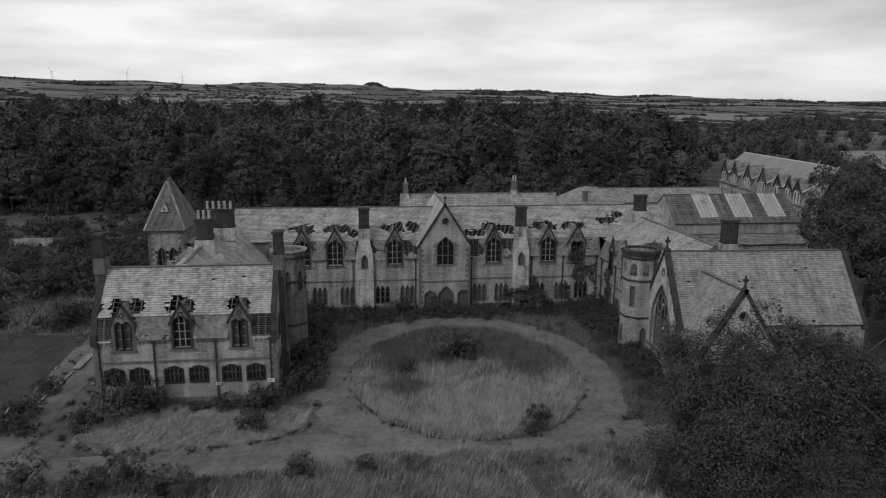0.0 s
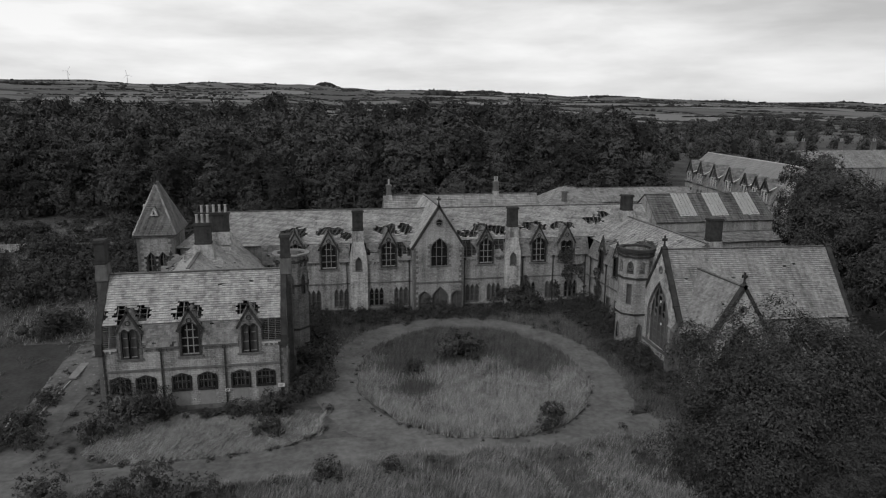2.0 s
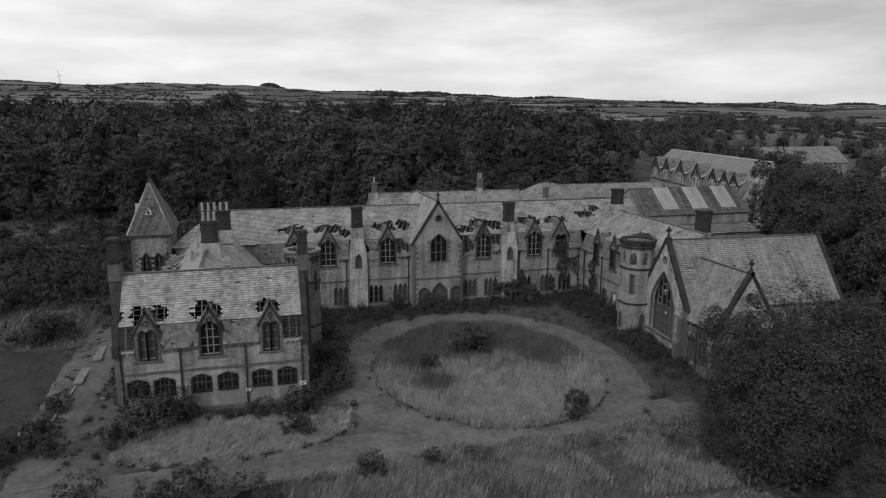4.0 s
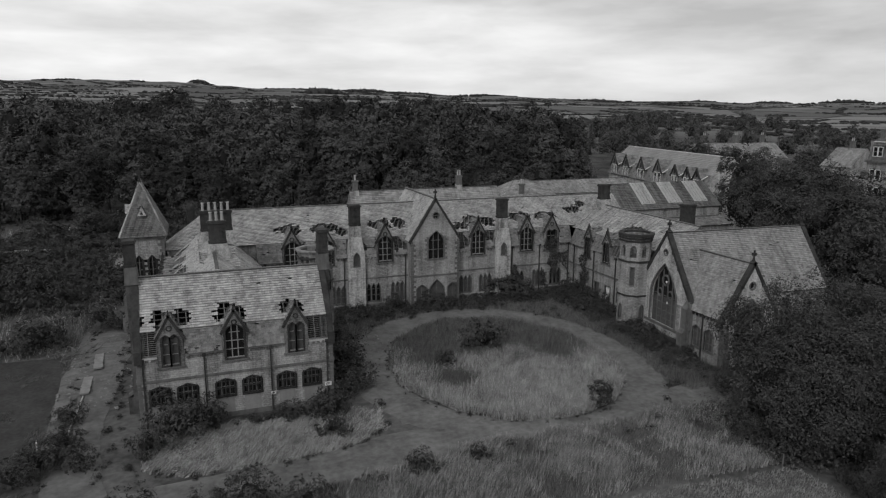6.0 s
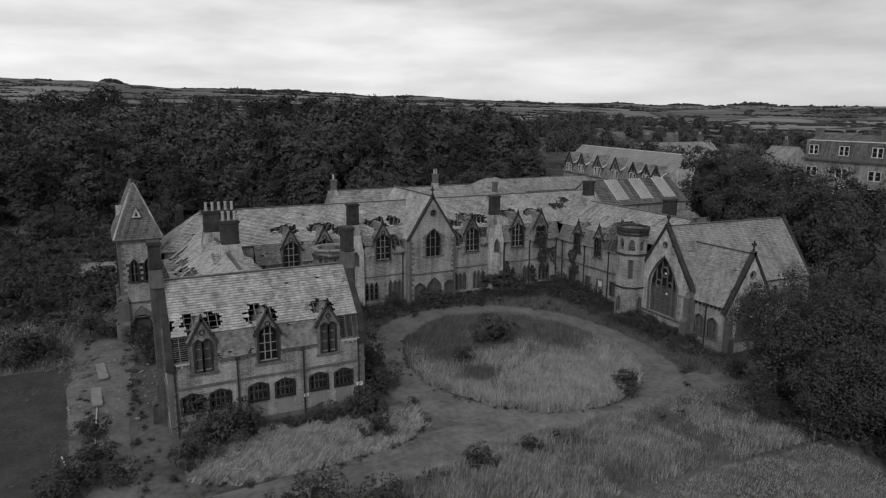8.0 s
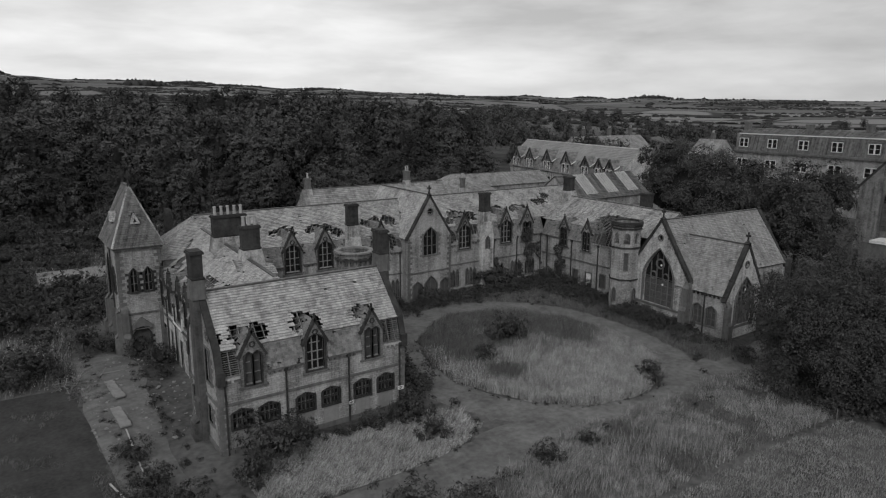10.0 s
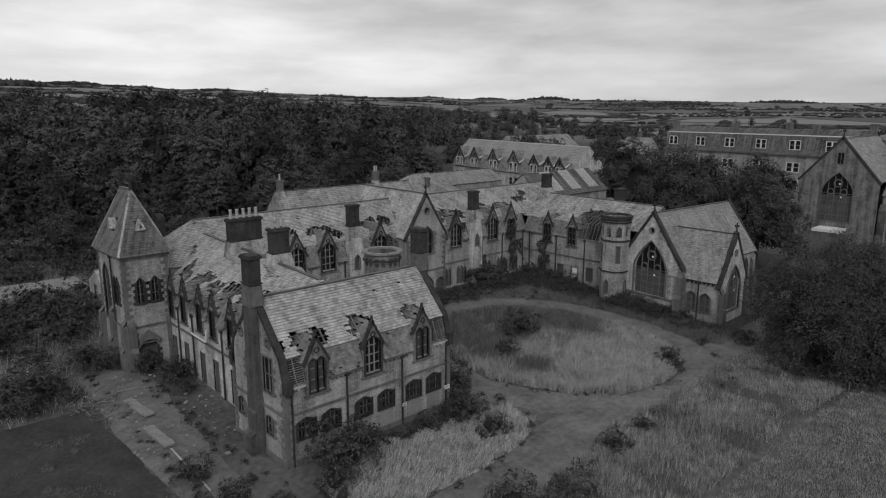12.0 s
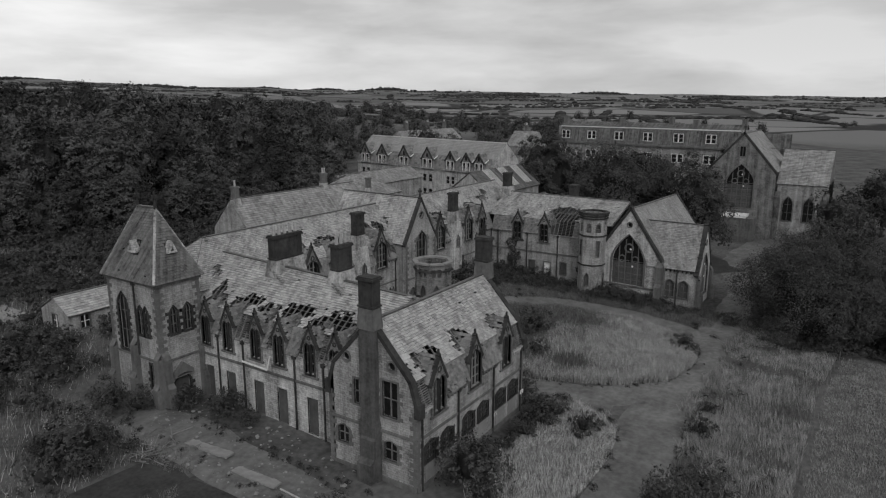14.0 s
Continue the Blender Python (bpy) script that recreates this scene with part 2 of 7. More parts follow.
def window(parent, m, poly, fill="glass", bars=(1, 2), ring=0.16, proud=0.05, depth=0.2, name="window", bar_mat=None, ring_mat=None, ragged=False):
    """A stone surround, and in it a pane or board with mullions and transoms."""
    bm = bmesh.new()
    slab(bm, grown(poly, ring), [poly], -proud, 0.12, m)
    if ragged:
        ua, ub, za, zb_ = min(p[0] for p in poly), max(p[0] for p in poly), min(p[1] for p in poly), max(p[1] for p in poly)
        z, k = za - 0.1, 0
        while z < za + (zb_ - za) * 0.75:
            ex = (0.42, 0.22)[k % 2] * random.uniform(0.8, 1.25)
            for q0, q1 in ((ua - ex, ua - 0.02), (ub + 0.02, ub + ex)):
                box(bm, q0, q1, -proud * 0.7, 0.1, z, z + 0.3, m)
            z += 0.32
            k += 1
    w = part(name, bm, ring_mat or TRIM, parent)
    us, zs = [p[0] for p in poly], [p[1] for p in poly]
    u0, u1, z0, z1 = min(us), max(us), min(zs), max(zs)
    if fill:
        bm = bmesh.new()
        slab(bm, grown(poly, 0.02), [], depth, depth + 0.05, m)
        part({"glass": "pane", "board": "board", "white": "board"}[fill], bm, {"glass": GLASS, "board": BOARD, "white": WHITE}[fill], w)
    nv, nh = bars
    mid = (u0 + u1) / 2

    def top_at(u):
        best = z1
        for a, b in zip(poly, poly[1:] + poly[:1]):
            if (a[0] - u) * (b[0] - u) <= 0 and a[0] != b[0] and max(a[1], b[1]) > z0 + 0.01:
                best = min(best, a[1] + (b[1] - a[1]) * (u - a[0]) / (b[0] - a[0]))
        return best
    for k in range(1, nv + 1):
        u = u0 + (u1 - u0) * k / (nv + 1)
        bm = bmesh.new()
        box(bm, u - 0.05, u + 0.05, depth - 0.09, depth - 0.01, z0, max(top_at(u), z0 + 0.2), m)
        part("mullion", bm, bar_mat or TRIM, w)
    for k in range(1, nh + 1):
        z = z0 + (z1 - z0) * k / (nh + 1)
        hw = (u1 - u0) / 2 if z < z0 + (z1 - z0) * 0.6 else (u1 - u0) * 0.3
        bm = bmesh.new()
        box(bm, mid - hw, mid + hw, depth - 0.08, depth - 0.015, z - 0.035, z + 0.035, m)
        part("transom", bm, bar_mat or TRIM, w)
    return w


def quoins(parent, m, u, z0, z1, out=1, mat=None):
    """Staggered dark corner stones up a wall's edge at u, reaching in the direction out."""
    bm = bmesh.new()
    z, k = z0, 0
    while z < z1 - 0.1:
        ln = (0.62, 0.34)[k % 2] * random.uniform(0.85, 1.2)
        a, b = sorted((u, u + out * ln))
        box(bm, a, b, -0.03, 0.03, z, min(z + 0.34, z1), m)
        z += 0.36
        k += 1
    part("quoin", bm, mat or TRIM, parent, "", "stuff")


def beside(bm, m, u0, u1, z, h=0.16, d=0.1, y=0.0):
    """A string course."""
    box(bm, u0, u1, y - d, y + 0.02, z - h / 2, z + h / 2, m)


def noisy(p, s=1.0):
    return noise.noise(Vector(p) * s)


def hole_test(holes, ragged=0.55):
    def miss(p):
        for c, ra, ru in holes:
            d = math.sqrt(((p.x - c[0]) / ra) ** 2 + ((p.y - c[1]) / ra) ** 2 + ((p.z - c[2]) / ru) ** 2)
            if d + ragged * noisy(p, 1.7) < 1:
                return True
        return random.random() < 0.004
    return miss


UVS = {}


def lay_slates(V, F, e0, e1, r1, r0, miss, w=0.34, c=0.25):
    """Overlapping slates in courses on the slope from the eave e0-e1 to the ridge r0-r1."""
    e0, e1, r1, r0 = map(Vector, (e0, e1, r1, r0))
    length = ((r0 + r1) / 2 - (e0 + e1) / 2).length
    nc = max(1, round(length / c))
    n = (e1 - e0).cross(r0 - e0 + r1 - e1).normalized()
    if n.z < 0:
        n = -n
    for i in range(nc):
        v0, v1 = i / nc, min(1.0, (i + 1.3) / nc)
        a, b, a2, b2 = e0.lerp(r0, v0), e1.lerp(r1, v0), e0.lerp(r0, v1), e1.lerp(r1, v1)
        ln = (b - a).length
        if ln < 0.1:
            continue
        cnt = max(1, round(ln / w))
        shift = 0.5 * (i % 2)
        for j in range(cnt + (i % 2)):
            s0, s1 = max(0.0, (j - shift) / cnt), min(1.0, (j + 1 - shift) / cnt)
            p0, p1 = a.lerp(b, s0 + 0.01 / cnt), a.lerp(b, s1 - 0.01 / cnt)
            if miss and miss((p0 + p1) / 2):
                continue
            lift = 0.085 + random.random() * 0.045
            slip = (p0 - a2.lerp(b2, s0)) * (random.random() * 0.10 + (0.25 if random.random() < 0.012 else 0.0))
            k = len(V)
            V += [p0 + n * lift + slip, p1 + n * (lift + random.uniform(-0.01, 0.012)) + slip, a2.lerp(b2, s1) + n * 0.006, a2.lerp(b2, s0) + n * 0.006, p0 + slip, p1 + slip]
            F += [(k, k + 1, k + 2, k + 3), (k + 4, k + 5, k + 1, k)]
            ua, ub, va, vb = s0 * ln + e0.x + e0.y, s1 * ln + e0.x + e0.y, v0 * length, v1 * length
            UVS.setdefault(id(V), []).extend(((ua, va), (ub, va), (ub, vb), (ua, vb), (ua, va), (ub, va), (ub, va), (ua, va)))


def lay_rafters(bm, e0, e1, r1, r0, lath=0.3):
    e0, e1, r1, r0 = map(Vector, (e0, e1, r1, r0))
    n = (e1 - e0).cross(r0 - e0 + r1 - e1).normalized()
    if n.z < 0:
        n = -n
    cnt = max(2, round((e1 - e0).length / 0.65))
    for k in range(cnt + 1):
        s = k / cnt
        beam(bm, e0.lerp(e1, s) - n * 0.06, r0.lerp(r1, s) - n * 0.06, 0.07, 0.14)
    nl = max(2, round(((r0 + r1) / 2 - (e0 + e1) / 2).length / lath))
    for k in range(nl + 1):
        s = k / nl
        p, q = e0.lerp(r0, s), e1.lerp(r1, s)
        if (q - p).length > 0.2:
            beam(bm, p - n * 0.01, q - n * 0.01, 0.06, 0.035)


def roof(parent, slopes, mat=SLATE, miss=None, rafters=True, lath=0.55, w=0.34, c=0.25):
    """Slates over rafters and laths, on several slopes of one roof."""
    V, F = [], []
    for s in slopes:
        lay_slates(V, F, *s, miss, w, c)
    r = raw_part("roof", V, F, mat, parent, kind="stuff")
    if rafters:
        bm = bmesh.new()
        for s in slopes:
            lay_rafters(bm, *s, lath)
        part("lathwork", bm, LATH, r, "bare weathered rafters and laths", "stuff")
    return r


def ridge_tiles(parent, p, q, mat=LEAD):
    bm = bmesh.new()
    p, q = Vector(p), Vector(q)
    cnt = max(1, round((q - p).length / 0.6))
    for k in range(cnt):
        a, b = p.lerp(q, k / cnt), p.lerp(q, (k + 0.96) / cnt)
        beam(bm, a + Vector((0, 0, 0.1)), b + Vector((0, 0, 0.1 + random.uniform(-0.015, 0.015))), 0.34, 0.12)
    return part("ridge", bm, mat, parent, "", "stuff")


def finial(parent, x, y, z, h=1.2, mat=SOOT):
    bm = bmesh.new()
    box(bm, x - 0.14, x + 0.14, y - 0.14, y + 0.14, z - 0.2, z + h * 0.25, taper=0.05)
    box(bm, x - 0.07, x + 0.07, y - 0.07, y + 0.07, z + h * 0.25, z + h)
    box(bm, x - 0.28, x + 0.28, y - 0.07, y + 0.07, z + h * 0.55, z + h * 0.75)
    box(bm, x - 0.07, x + 0.07, y - 0.28, y + 0.28, z + h * 0.55, z + h * 0.75)
    return part("finial", bm, mat, parent)


def chimney(parent, cx, cy, wx, wy, z0, z1, pots=0, along="x", mat=SOOT, base=0.25, foot=None):
    bm = bmesh.new()
    box(bm, cx - wx / 2 - base, cx + wx / 2 + base, cy - wy / 2 - base, cy + wy / 2 + base, z0, z0 + (z1 - z0) * 0.4, taper=base * 0.7)
    part("chimney_base", bm, foot or STONE_PALE, parent)
    bm = bmesh.new()
    box(bm, cx - wx / 2, cx + wx / 2, cy - wy / 2, cy + wy / 2, z0 + (z1 - z0) * 0.3, z1 - 0.28)
    box(bm, cx - wx / 2 - 0.08, cx + wx / 2 + 0.08, cy - wy / 2 - 0.08, cy + wy / 2 + 0.08, z0 + (z1 - z0) * 0.42, z0 + (z1 - z0) * 0.42 + 0.14)
    box(bm, cx - wx / 2 - 0.12, cx + wx / 2 + 0.12, cy - wy / 2 - 0.12, cy + wy / 2 + 0.12, z1 - 0.28, z1 - 0.1)
    box(bm, cx - wx / 2 - 0.05, cx + wx / 2 + 0.05, cy - wy / 2 - 0.05, cy + wy / 2 + 0.05, z1 - 0.1, z1)
    ch = part("chimney", bm, mat, parent)
    for k in range(pots):
        s = (k + 0.5) / pots - 0.5
        px, py = (cx + s * wx, cy) if along == "x" else (cx, cy + s * wy)
        pm = bmesh.new()
        r = 0.17
        bmesh.ops.create_cone(pm, cap_ends=True, segments=10, radius1=r, radius2=r * 0.8, depth=0.85, matrix=Matrix.Translation((px, py, z1 + 0.42)))
        bmesh.ops.create_cone(pm, cap_ends=True, segments=10, radius1=r * 1.1, radius2=r * 1.05, depth=0.1, matrix=Matrix.Translation((px, py, z1 + 0.86)))
        part("chimney_pot", pm, POT, ch)
    return ch


def coping(parent, pts, w=0.4, h=0.22, mat=None):
    """Coping stones up a gable, one bar a slope."""
    for a, b in zip(pts, pts[1:]):
        bm = bmesh.new()
        beam(bm, a, b, w, h)
        part("coping", bm, mat or SOOT, parent)


def dormer(parent, m, c, hw, sill, eave, apex, deep, win="pair", fill="glass", mat=STONE_DARK):
    """A gabled stone dormer, flush with the wall: front with its window, cheeks, small slated roof, coping and finial."""
    bm = bmesh.new()
    if win == "pair":
        ho = [lancet(c - hw * 0.33, hw * 0.27, sill + 0.15, eave - 0.1, eave + 0.25), lancet(c + hw * 0.33, hw * 0.27, sill + 0.15, eave - 0.1, eave + 0.25)]
    else:
        ho = [lancet(c, hw * 0.72, sill + 0.15, eave + 0.05, eave + hw * 0.62)]
    slab(bm, [(c - hw, sill), (c + hw, sill), (c + hw, eave), (c, apex), (c - hw, eave)], ho, -0.07, 0.3, m)
    for s in (-1, 1):
        box(bm, c + s * hw - 0.14 * (s > 0), c + s * hw + 0.14 * (s < 0), 0.3, deep, sill + 0.6, eave, m)
    d = part("dormer", bm, mat, parent)
    for h in ho:
        window(parent, m, h, fill, (2, 3) if win != "pair" else (0, 2), ring=0.2 if win != "pair" else 0.15, proud=0.11, depth=0.2, bar_mat=RENDER, ring_mat=SOOT)
    bm = bmesh.new()
    coping(d, [m @ Vector((c - hw - 0.18, 0.05, eave - 0.15)), m @ Vector((c, 0.05, apex + 0.2)), m @ Vector((c + hw + 0.18, 0.05, eave - 0.15))], 0.34, 0.2)
    box(bm, c - 0.09, c + 0.09, -0.05, 0.13, apex + 0.05, apex + 0.55, m, 0.03)
    part("dormer_finial", bm, SOOT, d)
    bm = bmesh.new()
    slab(bm, disc(c, eave + (apex - eave) * 0.45, hw * 0.26, 8), [disc(c, eave + (apex - eave) * 0.45, hw * 0.15, 8)], -0.12, -0.06, m)
    part("roundel", bm, SOOT, d)
    bm = bmesh.new()
    box(bm, c - hw - 0.12, c + hw + 0.12, -0.16, 0.1, sill - 0.16, sill, m)
    part("sill", bm, TRIM, d)
    V, F = [], []
    for s in (-1, 1):
        e0, e1 = m @ Vector((c + s * (hw + 0.1), 0.1, eave - 0.05)), m @ Vector((c + s * (hw + 0.1), deep, eave - 0.05))
        r0, r1 = m @ Vector((c, 0.1, apex)), m @ Vector((c, deep, apex))
        lay_slates(V, F, e0, e1, r1, r0, lambda q: random.random() < 0.12)
    raw_part("roof", V, F, SLATE_OLD, d, kind="stuff")
    return d


def pipe(parent, m, u, z0, z1):
    bm = bmesh.new()
    box(bm, u - 0.06, u + 0.06, -0.18, -0.05, z0, z1, m)
    box(bm, u - 0.16, u + 0.16, -0.26, 0.0, z1 - 0.1, z1 + 0.22, m)
    part("downpipe", bm, SOOT, parent)


def buttress(bm, m, c, w, d, z0, z1):
    box(bm, c - w / 2, c + w / 2, -d, 0.05, z0, z0 + (z1 - z0) * 0.5, m)
    box(bm, c - w / 2, c + w / 2, -d * 0.6, 0.05, z0 + (z1 - z0) * 0.5, z1, m)
    v = [m @ Vector(p) for p in ((c - w / 2, -d, z0 + (z1 - z0) * 0.5), (c + w / 2, -d, z0 + (z1 - z0) * 0.5), (c + w / 2, -d * 0.6, z0 + (z1 - z0) * 0.58), (c - w / 2, -d * 0.6, z0 + (z1 - z0) * 0.58))]
    bm.faces.new([bm.verts.new(p) for p in v])
    v = [m @ Vector(p) for p in ((c - w / 2, -d * 0.6, z1), (c + w / 2, -d * 0.6, z1), (c + w / 2, 0, z1 + d * 0.8), (c - w / 2, 0, z1 + d * 0.8))]
    bm.faces.new([bm.verts.new(p) for p in v])


def notched(u0, u1, zb, zt, notches):
    """A wall outline with rectangular notches (c, half width, bottom) in its top edge."""
    pts = [(u0, zb), (u1, zb), (u1, zt)]
    for c, hw, z in sorted(notches, reverse=True):
        pts += [(c + hw, zt), (c + hw, z), (c - hw, z), (c - hw, zt)]
    return pts + [(u0, zt)]


def octagon_turret(parent, cx, cy, r, z0, z1, crenels=False):
    pts = [(cx + r * math.cos(math.pi / 8 + k * math.pi / 4), cy + r * math.sin(math.pi / 8 + k * math.pi / 4)) for k in range(8)]
    side = 2 * r * math.sin(math.pi / 8)
    for k in range(8):
        a, b = pts[k], pts[(k + 1) % 8]
        m = wall_frame((a[0], a[1], 0), (b[0] - a[0], b[1] - a[1]))
        bm = bmesh.new()
        if crenels:
            top = [(0, z0), (side, z0), (side, z1), (0, z1)]
            ho = [rect(side * 0.3, side * 0.14, z1 - 1.25, z1 - 0.45), rect(side * 0.7, side * 0.14, z1 - 1.25, z1 - 0.45), lancet(side / 2, side * 0.2, z1 - 4.2, z1 - 2.6, z1 - 2.0)]
        else:
            top = [(0, z0), (side, z0), (side, z1), (0, z1)]
            ho = [lancet(side / 2, side * 0.27, z1 - 2.7, z1 - 1.7, z1 - 1.1)]
            if k % 2 == 0:
                ho.append(rect(side / 2, side * 0.16, z1 - 6.2, z1 - 3.9))
            else:
                ho.append(lancet(side / 2, side * 0.2, z0 + 1.6, z0 + 3.0, z0 + 3.6))
        slab(bm, top, ho, 0, 0.3, m)
        part("turret_side", bm, STONE_DARK if crenels else STONE, parent)
        for h in ho[1:] if not crenels else ho[2:]:
            window(parent, m, h, "board", (0, 0), 0.08, 0.04)
    bm = bmesh.new()
    for z, rr, h in ((z1 - 0.75, r + 0.16, 0.2), (z1 - 3.3, r + 0.12, 0.22), (z0 + 4.6, r + 0.1, 0.22)) + (((z1 - 0.1, r + 0.28, 0.35), (z1 - 0.4, r + 0.2, 0.2)) if not crenels else ()):
        ring = [[(cx + q * math.cos(math.pi / 8 + k * math.pi / 4), cy + q * math.sin(math.pi / 8 + k * math.pi / 4)) for k in range(8)] for q in (rr, r - 0.25)]
        lo = [[bm.verts.new((*p, z)) for p in rg] for rg in ring]
        hi = [[bm.verts.new((*p, z + h)) for p in rg] for rg in ring]
        for k in range(8):
            j = (k + 1) % 8
            bm.faces.new((lo[0][k], lo[0][j], hi[0][j], hi[0][k]))
            bm.faces.new((hi[0][k], hi[0][j], hi[1][j], hi[1][k]))
            bm.faces.new((lo[0][j], lo[0][k], lo[1][k], lo[1][j]))
            bm.faces.new((hi[1][k], hi[1][j], lo[1][j], lo[1][k]))
    part("moulding", bm, SOOT, parent, "", "stuff")
    if crenels:
        for k in range(8):
            bm = bmesh.new()
            beam(bm, (*pts[k], z1 + 0.16), (*pts[(k + 1) % 8], z1 + 0.16), 0.5, 0.17)
            part("coping", bm, RENDER, parent, "pale weathered coping stone")
    bm = bmesh.new()
    bmesh.ops.create_circle(bm, cap_ends=True, segments=8, radius=r - 0.1, matrix=Matrix.Translation((cx, cy, z1 - 3.0 if not crenels else z1 - 1.3)))
    part("turret_floor", bm, LEAD, parent)


# ---- terrain ----
EYE_AZ = [(-180, 1.6), (-60, 2.2), (-30, 2.3), (0, 2.15), (20, 1.65), (30, 1.25), (45, 0.85), (60, 0.72), (90, 0.32), (130, 0.5), (180, 1.6)]


def smooth(a, b, x):
    t = min(1.0, max(0.0, (x - a) / (b - a)))
    return t * t * (3 - 2 * t)


def ground_z(x, y):
    z = -0.8 * smooth(0, 25, -y) + 0.05 * noise.noise(Vector((x * 0.15, y * 0.15, 0)))
    r = math.hypot(x, y)
    z += 11.0 * smooth(95, 330, y + 0.15 * x) * (1 - smooth(60, 200, x - y * 0.9))
    if r > 300:
        az = math.degrees(math.atan2(x, y))
        for (a0, e0), (a1, e1) in zip(EYE_AZ, EYE_AZ[1:]):
            if a0 <= az <= a1:
                e = e0 + (e1 - e0) * (az - a0) / (a1 - a0)
                break
        top = 26 + 4000 * math.tan(radians(e))
        roll = 1 + 0.10 * noise.noise(Vector((az * 0.16, r * 0.0004, 2))) + 0.03 * noise.noise(Vector((az * 0.7, r * 0.001, 5)))
        f = smooth(450, 4100, r)
        z += (top * roll - z) * f + 8 * noise.noise(Vector((x * 0.0016, y * 0.0016, 3))) * smooth(400, 900, r) * (1 - f)
    return z


def build_ground():
    lines = [0.0]
    step = 2.5
    while lines[-1] < 4500:
        if lines[-1] > 90:
            step *= 1.13
        lines.append(lines[-1] + step)
    axis = [-v for v in reversed(lines[1:])] + lines
    n = len(axis)
    verts = [(x, y - 10, ground_z(x, y - 10)) for y in axis for x in axis]
    faces = [(j * n + i, j * n + i + 1, (j + 1) * n + i + 1, (j + 1) * n + i) for j in range(n - 1) for i in range(n - 1)]
    me = bpy.data.meshes.new("ground")
    me.from_pydata(verts, [], faces)
    for p in me.polygons:
        p.use_smooth = True
    me.materials.append(FIELDS)
    tagged(new("ground", me), "rough turf and scrub running out to hedged farmland and low hills", "ground", "", "structure")


def field_material():
    m = bpy.data.materials.new("turf_and_fields")
    m.use_nodes = True
    nt, ln = m.node_tree.nodes, m.node_tree.links
    b = nt["Principled BSDF"]
    b.inputs["Roughness"].default_value, b.inputs["Specular IOR Level"].default_value = 0.95, 0.1
    tc = nt.new("ShaderNodeTexCoord")
    sep = nt.new("ShaderNodeSeparateXYZ")
    ln.new(tc.outputs["Object"], sep.inputs[0])
    flat = nt.new("ShaderNodeCombineXYZ")
    ln.new(sep.outputs[0], flat.inputs[0])
    ln.new(sep.outputs[1], flat.inputs[1])

    def tex(kind, scale, **kw):
        n = nt.new(kind)
        n.inputs["Scale"].default_value = scale
        for k, v in kw.items():
            if k == "feature":
                n.feature = v
            else:
                n.inputs[k].default_value = v
        ln.new(flat.outputs[0], n.inputs["Vector"])
        return n

    def rng(v, a, c, lo, hi):
        n = nt.new("ShaderNodeMapRange")
        for k, q in zip(("From Min", "From Max", "To Min", "To Max"), (a, c, lo, hi)):
            n.inputs[k].default_value = q
        ln.new(v, n.inputs["Value"])
        return n.outputs[0]

    def mix(f, a, c):
        n = nt.new("ShaderNodeMix")
        n.data_type = "FLOAT"
        for k, q in ((0, f), (2, a), (3, c)):
            if isinstance(q, float):
                n.inputs[k].default_value = q
            else:
                ln.new(q, n.inputs[k])
        return n.outputs[0]
    n1, n2 = tex("ShaderNodeTexNoise", 0.14, Detail=6.0), tex("ShaderNodeTexNoise", 1.7, Detail=4.0)
    near = mix(0.45, rng(n1.outputs[0], 0.35, 0.65, 0.04, 0.14), rng(n2.outputs[0], 0.35, 0.65, 0.035, 0.13))
    cell = tex("ShaderNodeTexVoronoi", 0.0042, Randomness=0.9)
    edge = tex("ShaderNodeTexVoronoi", 0.0042, Randomness=0.9, feature="DISTANCE_TO_EDGE")
    bw = nt.new("ShaderNodeRGBToBW")
    ln.new(cell.outputs["Color"], bw.inputs[0])
    fields = rng(bw.outputs[0], 0.2, 0.8, 0.09, 0.20)
    fields = mix(rng(edge.outputs["Distance"], 0.02, 0.045, 1.0, 0.0), fields, 0.035)
    woods = tex("ShaderNodeTexNoise", 0.0019, Detail=6.0)
    fields = mix(rng(woods.outputs[0], 0.62, 0.64, 0.0, 1.0), fields, 0.03)
    ln_len = nt.new("ShaderNodeVectorMath")
    ln_len.operation = "LENGTH"
    ln.new(flat.outputs[0], ln_len.inputs[0])
    out = mix(rng(ln_len.outputs["Value"], 380.0, 480.0, 0.0, 1.0), near, fields)
    ln.new(out, b.inputs["Base Color"])
    bp = nt.new("ShaderNodeBump")
    bp.inputs["Strength"].default_value, bp.inputs["Distance"].default_value = 0.6, 0.15
    ln.new(n2.outputs[0], bp.inputs["Height"])
    ln.new(bp.outputs[0], b.inputs["Normal"])
    return m


FIELDS = field_material()
build_ground()


